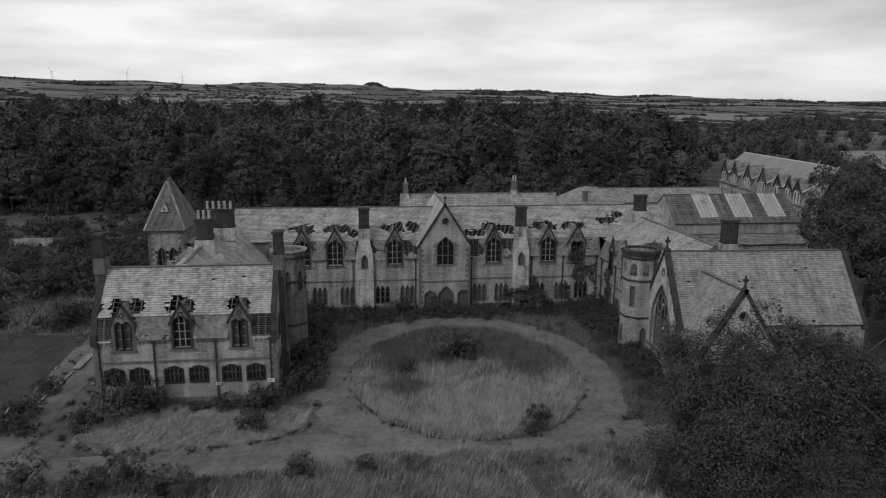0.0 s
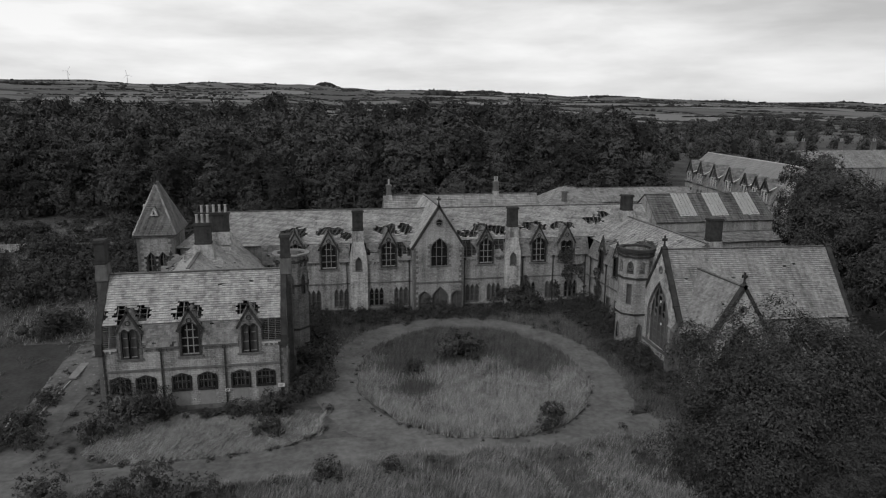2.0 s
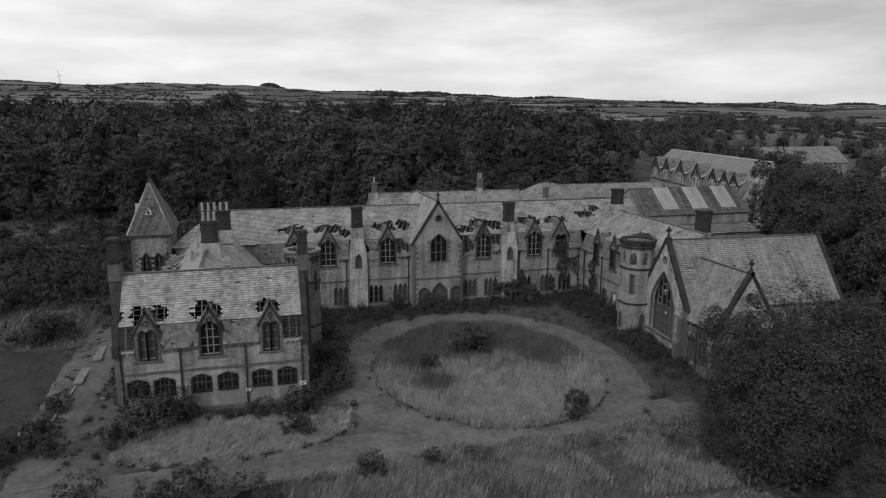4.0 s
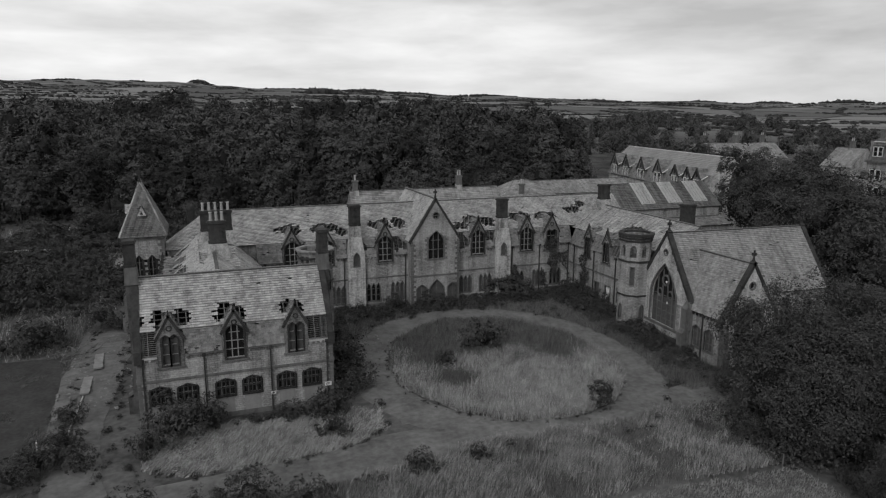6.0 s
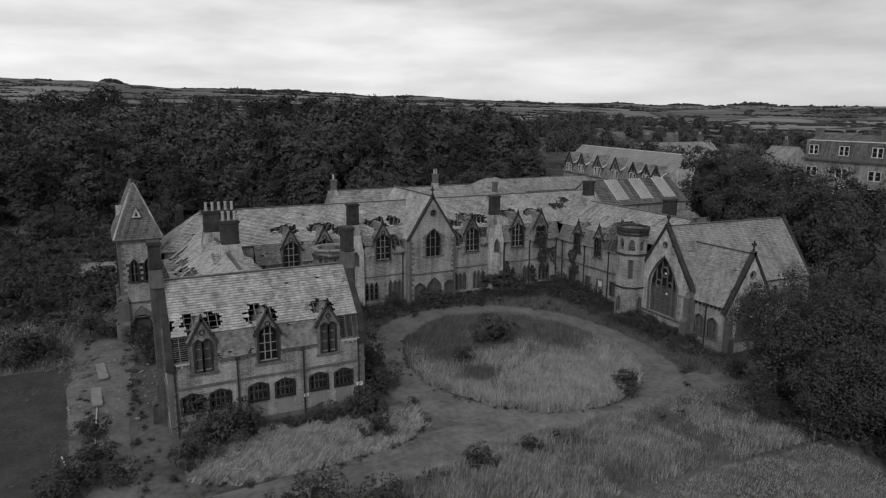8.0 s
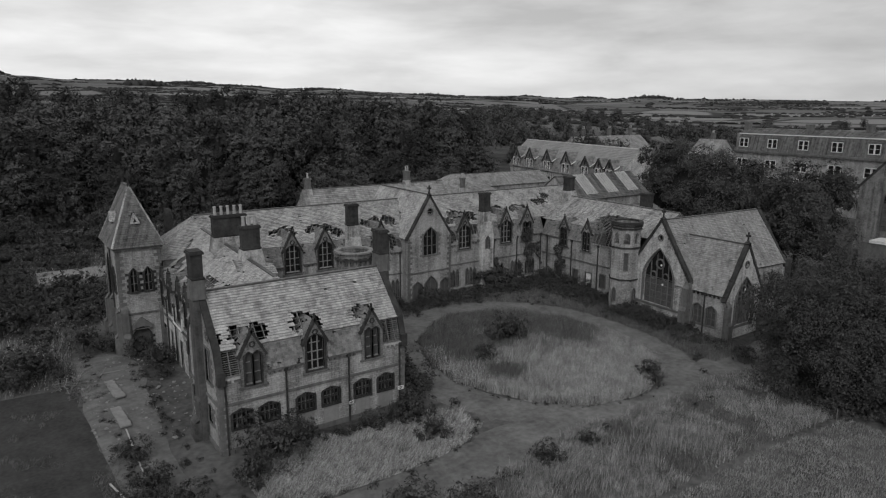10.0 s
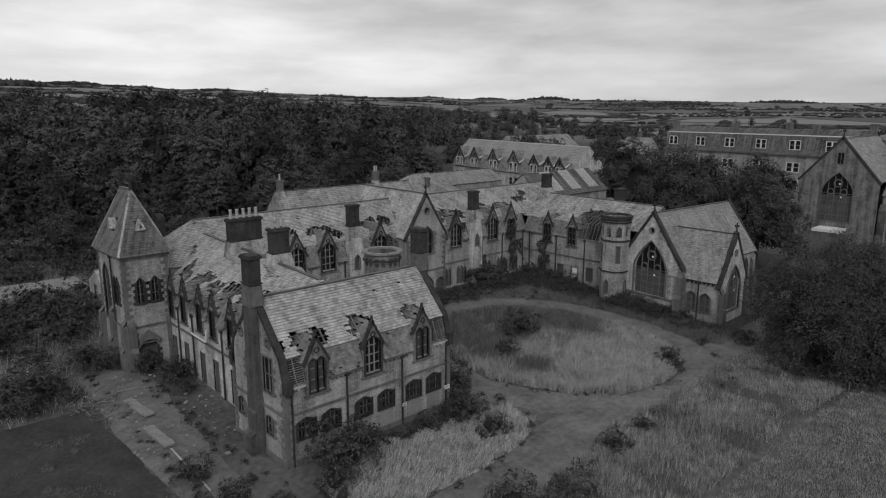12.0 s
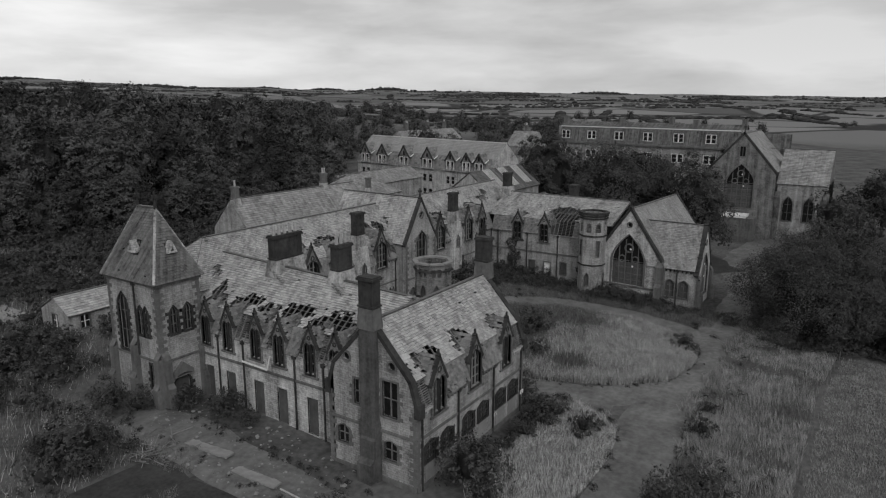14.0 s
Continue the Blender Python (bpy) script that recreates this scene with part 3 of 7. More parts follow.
def ribbon(name, pts, widths, mat, label, lift=0.05, close=False):
    """A track laid on the ground along a smooth line, with uneven edges."""
    fine, fw = [], []
    n = len(pts)
    for k in range(n if close else n - 1):
        p0, p1, p2, p3 = (pts[(k + d) % n] if close else pts[min(max(k + d, 0), n - 1)] for d in (-1, 0, 1, 2))
        for s in range(10):
            t = s / 10
            fine.append(tuple(0.5 * (2 * b + (c - a) * t + (2 * a - 5 * b + 4 * c - d) * t * t + (3 * b - a - 3 * c + d) * t ** 3) for a, b, c, d in zip(p0, p1, p2, p3)))
            fw.append(widths[k] + (widths[(k + 1) % n] - widths[k]) * t)
    if not close:
        fine.append(tuple(pts[-1]))
        fw.append(widths[-1])
    verts, faces, rows = [], [], 7
    cnt = len(fine)
    for k, (x, y) in enumerate(fine):
        a, b = fine[(k - 1) % cnt if close else max(k - 1, 0)], fine[(k + 1) % cnt if close else min(k + 1, cnt - 1)]
        d = Vector((b[0] - a[0], b[1] - a[1])).normalized()
        for j in range(rows):
            s = j / (rows - 1) - 0.5
            wv = fw[k] * (1 + 0.16 * noise.noise(Vector((x * 0.35, y * 0.35, j > 3))))
            px, py = x - d.y * s * wv, y + d.x * s * wv
            verts.append((px, py, ground_z(px, py) + lift - 0.06 * (abs(s) > 0.45)))
    for k in range(cnt if close else cnt - 1):
        for j in range(rows - 1):
            q = (k + 1) % cnt
            faces.append((k * rows + j, q * rows + j, q * rows + j + 1, k * rows + j + 1))
    me = bpy.data.meshes.new(name)
    me.from_pydata(verts, [], faces)
    for p in me.polygons:
        p.use_smooth = True
    me.materials.append(mat)
    tagged(new(name, me), label, "road", "", "structure")


ISLE = (-0.4, -21.6, 12.0, 14.3)
ring_pts = [(ISLE[0] + (ISLE[2] + 2.3) * math.cos(a), ISLE[1] + (ISLE[3] + 2.2) * math.sin(a)) for a in [2 * math.pi * k / 14 for k in range(14)]]
ribbon("road", ring_pts, [4.6] * 14, DIRT, "worn dirt carriage drive circling the grass island", 0.06, True)
ribbon("road", [(-2, -37.5), (-14, -36.5), (-26, -37.2), (-40, -37.6), (-70, -39), (-130, -42)], [4.5, 6.5, 4.4, 4.4, 4.2, 4.0], DIRT, "worn dirt track past the south block", 0.075)
ribbon("road", [(4, -37.5), (14, -36.5), (24, -36.5), (36, -36), (52, -33), (75, -34), (120, -40)], [4.5, 6, 5.5, 6, 9, 9, 8], DIRT, "dirt drive leading round the chapel", 0.085)
ribbon("road", [(-40, -36), (-41.5, -26), (-41.5, -14), (-41, -4), (-42, 3)], [4, 4.2, 5.5, 6.0, 5.0], DIRT, "dirt path strewn with rubble beside the wing", 0.095)
ribbon("road", [(-13, -32), (-13.6, -24), (-13.2, -14), (-10, -6)], [4, 3.5, 3.5, 3.5], DIRT, "trodden dirt beside the drive", 0.045)
ribbon("road", [(-51, -36), (-52, -26), (-52, -14), (-51.5, -5)], [12, 18, 19, 16], TARMAC, "dark mossy tarmac yard west of the path", 0.035)
ribbon("road", [(44, -30), (56, -20), (70, -18)], [12, 12, 10], TARMAC, "old tarmac yard behind the chapel", 0.11)


# ---- main range with the entrance gable ----
def between(a, b, gaps):
    """The stretches of a-b left free by gaps (centre, half width)."""
    out, at = [], a
    for c, hw in sorted(gaps):
        if c - hw - at > 0.15:
            out.append((at, c - hw))
        at = max(at, c + hw)
    if b - at > 0.15:
        out.append((at, b))
    return out


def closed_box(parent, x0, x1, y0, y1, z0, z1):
    """Inner lining, added so the inside stays black, its shade in the colour: upper floor and back wall."""
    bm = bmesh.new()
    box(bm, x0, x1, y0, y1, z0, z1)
    part("floor_slab", bm, ROOM_SHADE, parent)


def main_range():
    g = thing("main_range", (0, 6, -0.3), "long stone college range with broken slate roof and entrance gable", "building")
    x0, x1, yw = -23.5, 22.3, 1.5
    m = wall_frame((0, yw, 0), (1, 0))
    dorm = [(-19.1, "big"), (-14.75, "big"), (-6.7, "big"), (7.0, "big"), (14.75, "big"), (18.9, "pair")]
    tri = [-19.6, -16.9, -13.2, -8.4, -5.0, 5.1, 8.2, 13.4, 16.8, 19.7]
    holes = [lancet(c + d, 0.24, 0.9, 2.7, 3.4) for c in tri for d in (-0.66, 0, 0.66)]
    bm = bmesh.new()
    slab(bm, notched(x0, -3.5, -0.4, 7.2, [(c, 0.9, 6.45) for c, k in dorm if c < 0]), [h for h in holes if h[0][0] < -3.5], 0, 0.5, m)
    part("wall", bm, STONE, g)
    bm = bmesh.new()
    slab(bm, notched(3.5, x1, -0.4, 7.2, [(c, 0.9, 6.45) for c, k in dorm if c > 0]), [h for h in holes if h[0][0] > 3.5], 0, 0.5, m)
    part("wall", bm, STONE, g)
    for wx0, wx1, wy0, wy1, wz in ((-34.3, 33, 12.2, 12.7, 7.4), (32.5, 33, 1.5, 12.2, 7.4), (-34.3, -33.8, 1.5, 12.2, 7.4), (-33.8, -23.5, 2.5, 2.8, 9.7)):
        bm = bmesh.new()
        box(bm, wx0, wx1, wy0, wy1, -0.3, wz)
        part("wall", bm, STONE, g)
    for c in tri:
        for d in (-0.66, 0, 0.66):
            window(g, m, lancet(c + d, 0.24, 0.9, 2.7, 3.4), "board" if c % 2 < 1.2 else "glass", (0, 2), 0.1, 0.05, 0.2)
    for c, k in dorm:
        dormer(g, m, c, 1.25, 6.2, 9.0, 11.35, 3.6, k, "glass")
    for s in ((x0, -12.0), (-9.6, -3.55), (3.55, 9.6), (12.0, x1)):
        bm = bmesh.new()
        beside(bm, m, s[0], s[1], 4.15)
        part("string_course", bm, TRIM, g)
        bm = bmesh.new()
        beside(bm, m, s[0], s[1], 0.35, 0.3, 0.08)
        part("string_course", bm, TRIM, g)
    # eave stones between dormers
    edges = sorted([x0, x1, -3.6, 3.6, -12, -9.6, 9.6, 12] + [c + s * 1.3 for c, k in dorm for s in (-1, 1)])
    for a, b in zip(edges, edges[1:]):
        mid = (a + b) / 2
        if b - a < 0.5 or abs(mid) < 3.5 or abs(abs(mid) - 10.8) < 0.5 or any(abs(mid - c) < 1.2 for c, k in dorm):
            continue
        bm = bmesh.new()
        beside(bm, m, a, b, 7.15, 0.2, 0.22)
        for k in range(int((b - a) / 0.5)):
            u = a + 0.25 + k * 0.5
            box(bm, u - 0.08, u + 0.08, -0.18, 0, 6.85, 7.06, m)
        part("eave_course", bm, TRIM if random.random() < 0.6 else CONCRETE, g)
    # chimney breasts
    for cx in (-10.8, 10.8):
        bm = bmesh.new()
        slab(bm, [(cx - 1.15, -0.4), (cx + 1.15, -0.4), (cx + 1.15, 7.6), (cx + 0.72, 9.9), (cx - 0.72, 9.9), (cx - 1.15, 7.6)], [lancet(cx, 0.38, 6.0, 7.2, 7.9)], -0.6, 0.9, m)
        part("chimney_breast", bm, STONE_PALE, g)
        window(g, wall_frame((0, yw - 0.6, 0), (1, 0)), lancet(cx, 0.38, 6.0, 7.2, 7.9), "board", (0, 0), 0.1)
        chimney(g, cx, 1.8, 1.4, 0.95, 9.5, 14.15, 0, base=0.1)
    for u in (-22.6, -12.4, -3.9, 3.9, 12.4, 16.9, 21.8):
        pipe(g, m, u, 0, 7.0)
    # roof
    holes_r = [((c, 3.4, 10.9), 1.9, 0.55) for c, k in dorm] + [((-4.2, 4.0, 11.2), 0.9, 2.2), ((-12.4, 3.0, 10.4), 0.8, 0.6), ((4.6, 2.9, 10.2), 1.6, 0.45), ((9.3, 3.2, 10.5), 1.3, 0.7), ((24, 4.5, 11.5), 1.4, 0.5), ((26, 5.2, 12.3), 0.9, 0.6)]
    ye, yk, zk = 1.3, 2.25, 9.55
    up = [((-34.4, yk, zk), (33, yk, zk), (33, 7.1, 13.5), (-29.0, 7.1, 13.5)), ((33, 12.9, 7.4), (-34.4, 12.9, 7.4), (-29, 7.1, 13.5), (33, 7.1, 13.5)), ((-34.5, 12.9, 8.6), (-34.5, yk, 9.2), (-29, 7.1, 13.5), (-29, 7.1, 13.5))]
    roof(g, up, SLATE, hole_test(holes_r))

    def bare(p):
        return (-12.2 < p.x < -3.4 or 3.4 < p.x < 9.7) and noisy((p.x * 0.4, 0, p.z * 0.5)) > -0.25 or random.random() < 0.02
    segs = between(x0, x1, [(c, 1.3) for c, k in dorm] + [(0, 3.5), (-10.8, 1.1), (10.8, 1.1)])
    roof(g, [((a, ye, 7.2), (b, ye, 7.2), (b, yk, zk), (a, yk, zk)) for a, b in segs], SLATE_OLD, bare, True, 0.2)
    ridge_tiles(g, (-29, 7.1, 13.5), (-0.5, 7.1, 13.5))
    ridge_tiles(g, (0.5, 7.1, 13.5), (33, 7.1, 13.5))
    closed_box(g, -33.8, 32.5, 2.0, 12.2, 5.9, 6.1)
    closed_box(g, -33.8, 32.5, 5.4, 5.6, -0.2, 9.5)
    # round-topped stack on the rear wall
    bm = bmesh.new()
    bmesh.ops.create_cone(bm, cap_ends=True, segments=12, radius1=0.55, radius2=0.5, depth=4.6, matrix=Matrix.Translation((-31.0, 11.2, 11.2)))
    bmesh.ops.create_cone(bm, cap_ends=True, segments=12, radius1=0.6, radius2=0.6, depth=0.2, matrix=Matrix.Translation((-31.0, 11.2, 13.3)))
    bmesh.ops.create_uvsphere(bm, u_segments=12, v_segments=6, radius=0.5, matrix=Matrix.Translation((-31.0, 11.2, 13.55)))
    part("flue", bm, SOOT, g, "round-topped sooty flue")
    # entrance gable
    mg = wall_frame((0, 0, 0), (1, 0))
    door, dl, dr = lancet(0.2, 1.0, 0.0, 2.2, 3.5), lancet(-2.0, 0.72, 0.0, 2.3, 2.95), lancet(2.55, 0.72, 0.0, 2.3, 2.95)
    win, eye = lancet(0.08, 1.12, 6.5, 9.0, 10.3), disc(0.05, 12.45, 0.42, 12)
    bm = bmesh.new()
    slab(bm, [(-3.5, -0.4), (3.5, -0.4), (3.5, 9.2), (0, 14.6), (-3.5, 9.2)], [door, dl, dr, win, eye], 0, 0.5, mg)
    for s in (-1, 1):
        box(bm, s * 3.5 - 0.5 * (s > 0), s * 3.5 + 0.5 * (s < 0), 0.5, 3.2, -0.4, 9.3)
    part("wall", bm, STONE, g)
    for d in (door, dl, dr):
        window(g, mg, d, "board", (1, 0), 0.16, 0.08, name="door")
    window(g, mg, win, "glass", (2, 2), 0.2, 0.08, 0.25, bar_mat=LATH, ragged=True)
    quoins(g, mg, -3.5, -0.3, 9.0, 1)
    quoins(g, mg, 3.5, -0.3, 9.0, -1)
    window(g, mg, eye, "glass", (1, 1), 0.12, 0.06)
    bm = bmesh.new()
    beside(bm, mg, -3.5, 3.5, 4.2)
    part("string_course", bm, TRIM, g)
    bm = bmesh.new()
    beside(bm, mg, -3.5, 3.5, 0.35, 0.3, 0.08)
    part("string_course", bm, TRIM, g)
    bm = bmesh.new()
    coping(g, [(-3.85, 0.15, 8.9), (0, 0.15, 14.9), (3.85, 0.15, 8.9)], 0.5, 0.28)
    bm.free()
    finial(g, 0, 0.15, 14.9, 1.1)
    roof(g, [((-3.7, 0.3, 9.0), (-3.7, 13.2, 9.0), (0, 13.3, 14.75), (0, 0.3, 14.75)), ((3.7, 13.2, 9.0), (3.7, 0.3, 9.0), (0, 0.3, 14.75), (0, 13.3, 14.75))], SLATE, hole_test([((-2.6, 4.6, 10.9), 0.9, 1.4), ((-1.2, 6.4, 12.6), 0.6, 0.5)]))
    ridge_tiles(g, (0, 0.4, 14.75), (0, 13.3, 14.85))
    bm = bmesh.new()
    slab(bm, [(-3.5, 9), (3.5, 9), (0, 14.6)], [], 0, 0.4, wall_frame((0, 13.1, 0), (-1, 0)))
    part("wall", bm, STONE, g)


main_range()


# ---- south block of the west wing ----
def south_block():
    g = thing("south_block", (-28, -20.8, -0.9), "two-storey stone gabled block with slipped slates and barred ground windows", "building")
    x0, x1, ys, yn, zg = -36.2, -19.4, -25.0, -16.6, -0.95
    m = wall_frame((0, ys, 0), (1, 0))
    dc = [-33.4, -28.1, -22.75]
    gw = [-34.5, -32.25, -29.1, -26.8, -23.75, -21.45]
    wins = [lancet(c, 0.72, 1.3, 2.45, 2.8, 3) for c in gw]
    bm = bmesh.new()
    slab(bm, notched(x0, x1, zg, 5.55, [(c, 0.78, 4.75) for c in dc]), wins, 0, 0.5, m)
    part("wall", bm, STONE, g)
    for k, p in enumerate(wins):
        w = window(g, m, p, "glass", (3, 1), 0.2, 0.09, 0.16, ring_mat=SOOT)
        bm = bmesh.new()
        for b in range(7):
            u = gw[k] - 0.78 + b * 0.26
            box(bm, u - 0.025, u + 0.025, -0.2, -0.15, 1.2, 2.75, m)
        for z in (1.25, 2.0, 2.65):
            box(bm, gw[k] - 0.85, gw[k] + 0.85, -0.21, -0.14, z - 0.03, z + 0.03, m)
        part("window_grille", bm, SOOT, w)
        bm = bmesh.new()
        box(bm, gw[k] - 0.72, gw[k] + 0.72, -0.03, 0.02, zg + 0.4, 1.1, m)
        part("panel", bm, RENDER, g, "grey rendered panel beneath a window")
    for k, c in enumerate(dc):
        dormer(g, m, c, 1.05, 4.55, 7.15, 9.0, 3.0, "pair" if k != 1 else "big", "glass" if k == 1 else "board")
    bm = bmesh.new()
    beside(bm, m, x0, x1, 3.38, 0.2, 0.12)
    part("string_course", bm, TRIM, g)
    bm = bmesh.new()
    beside(bm, m, x0, x1, zg + 0.35, 0.5, 0.1)
    part("string_course", bm, TRIM, g)
    ed = [x0, dc[0] - 1.1, dc[0] + 1.1, dc[1] - 1.1, dc[1] + 1.1, dc[2] - 1.1, dc[2] + 1.1, x1]
    for a, b in zip(ed[::2], ed[1::2]):
        bm = bmesh.new()
        beside(bm, m, a, b, 5.5, 0.18, 0.22)
        for k in range(int((b - a) / 0.45)):
            u = a + 0.2 + k * 0.45
            box(bm, u - 0.08, u + 0.08, -0.17, 0, 5.2, 5.42, m)
        part("eave_course", bm, CONCRETE if b - a < 2.5 else TRIM, g)
    for u in (-35.7, -30.75, -25.1, -20.0):
        pipe(g, m, u, zg, 5.3)
    # gables
    for side in (-1, 1):
        mg = wall_frame((x0, yn, 0), (0, -1)) if side < 0 else wall_frame((x1, ys, 0), (0, 1))
        out = [(0, zg), (8.4, zg), (8.4, 5.6), (7.75, 7.7), (4.2, 11.5), (0.65, 7.7), (0, 5.6)]
        if side < 0:
            ho = [lancet(1.4, 0.55, 1.3, 2.5, 2.8, 3), lancet(6.0, 0.6, 1.1, 2.4, 2.7, 3), rect(3.0, 0.42, 4.9, 6.9), rect(6.0, 0.7, 4.6, 7.4), disc(1.9, 8.5, 0.33), disc(6.2, 8.6, 0.33)]
        else:
            ho = [lancet(2.2, 0.6, 1.2, 2.4, 2.8, 3), lancet(6.2, 0.6, 1.2, 2.4, 2.8, 3), lancet(2.3, 0.6, 4.8, 6.6, 7.2), lancet(6.1, 0.6, 4.8, 6.6, 7.2)]
        bm = bmesh.new()
        slab(bm, out, ho, 0, 0.5, mg)
        part("wall", bm, STONE, g)
        for h in ho:
            window(g, mg, h, "glass", (1, 1) if len(h) < 10 else (0, 0), 0.16, 0.07, 0.18, bar_mat=LATH, ragged=len(h) != 10)
        bm = bmesh.new()
        beside(bm, mg, 0, 8.4, 3.38, 0.2, 0.12)
        part("string_course", bm, TRIM, g)
        bm = bmesh.new()
        beside(bm, mg, 0, 8.4, zg + 0.35, 0.5, 0.1)
        part("string_course", bm, TRIM, g)
        bm = bmesh.new()
        coping(g, [mg @ Vector(p) for p in ((8.7, 0.2, 5.4), (7.95, 0.2, 7.85), (4.2, 0.2, 11.95), (0.45, 0.2, 7.85), (-0.3, 0.2, 5.4))], 0.55, 0.3)
        box(bm, 8.2, 8.75, -0.1, 0.5, 5.1, 6.2, mg)
        part("kneeler", bm, SOOT, g)
        bm = bmesh.new()
        box(bm, -0.35, 0.2, -0.1, 0.5, 5.1, 6.2, mg)
        part("kneeler", bm, SOOT, g)
        bm = bmesh.new()
        cu = 4.3
        slab(bm, [(cu - 0.85, zg), (cu + 0.85, zg), (cu + 0.85, 3.6), (cu + 0.7, 4.2), (cu + 0.7, 10.4), (cu + 0.62, 11.6), (cu - 0.62, 11.6), (cu - 0.7, 10.4), (cu - 0.7, 4.2), (cu - 0.85, 3.6)], [], -0.55, 0.45, mg)
        part("chimney_breast", bm, STAINED, g)
        p = mg @ Vector((cu, -0.05, 0))
        chimney(g, p.x, p.y, 0.9, 1.3, 11.2, 15.1, 0, base=0.12, foot=TRIM)
        bm = bmesh.new()
        buttress(bm, mg, 4.3, 1.3, 1.15, zg, 2.6)
        part("buttress", bm, STAINED, g)
    bm = bmesh.new()
    box(bm, x0, x1, yn - 0.5, yn, zg, 7.5)
    part("wall", bm, STONE, g)
    # roof
    holes = [((-33.9, -23.9, 8.3), 1.15, 0.85), ((-32.4, -23.9, 8.4), 0.8, 0.7), ((-28.6, -23.8, 8.4), 1.0, 0.95), ((-27.6, -23.9, 8.4), 0.6, 0.8), ((-22.9, -23.9, 8.4), 1.1, 0.7), ((-36.0, -24, 8.3), 0.6, 0.7)]
    yk, zk, ye = -24.4, 7.7, -25.18
    roof(g, [((x0 + 0.35, yk - 0.1, zk - 0.02), (x1 - 0.35, yk - 0.1, zk - 0.02), (x1 - 0.35, -20.8, 11.65), (x0 + 0.35, -20.8, 11.65)), ((x1 - 0.35, yn + 0.2, 7.4), (x0 + 0.35, yn + 0.2, 7.4), (x0 + 0.35, -20.8, 11.65), (x1 - 0.35, -20.8, 11.65))], SLATE, hole_test(holes))
    lo = [((a, ye, 5.6), (b, ye, 5.6), (b, yk, zk), (a, yk, zk)) for a, b in between(x0 + 0.35, x1 - 0.35, [(c, 1.08) for c in dc])]
    roof(g, lo, SLATE_OLD, lambda p: p.x < -34.3 or p.x > -21.8 or random.random() < 0.03, True, 0.17, c=0.22)
    ridge_tiles(g, (x0 + 0.4, -20.8, 11.65), (x1 - 0.4, -20.8, 11.65))
    quoins(g, m, x0, zg, 5.5, 1)
    quoins(g, m, x1, zg, 5.5, -1)
    quoins(g, wall_frame((x0, yn, 0), (0, -1)), 8.4, zg, 5.5, -1)
    quoins(g, wall_frame((x0, yn, 0), (0, -1)), 0, zg, 5.5, 1)
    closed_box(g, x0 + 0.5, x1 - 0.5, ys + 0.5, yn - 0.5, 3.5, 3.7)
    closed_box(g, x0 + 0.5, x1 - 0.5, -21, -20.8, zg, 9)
    for sx, sw, sz in ((-25.0, 0.42, 1.0), (-20.0, 0.6, 1.15), (-28.0, 0.2, 0.3)):
        bm = bmesh.new()
        box(bm, sx - sw / 2, sx + sw / 2, -0.28, -0.24, sz - sw * 0.3, sz + sw * 0.3, m)
        sg = part("sign", bm, WHITE, g, "small white warning sign")
        bm = bmesh.new()
        for k in range(3):
            box(bm, sx - sw * 0.36, sx + sw * (0.36 - 0.1 * k), -0.29, -0.281, sz + sw * (0.16 - 0.15 * k) - 0.02, sz + sw * (0.16 - 0.15 * k) + 0.02, m)
        part("lettering", bm, SOOT, sg)


south_block()


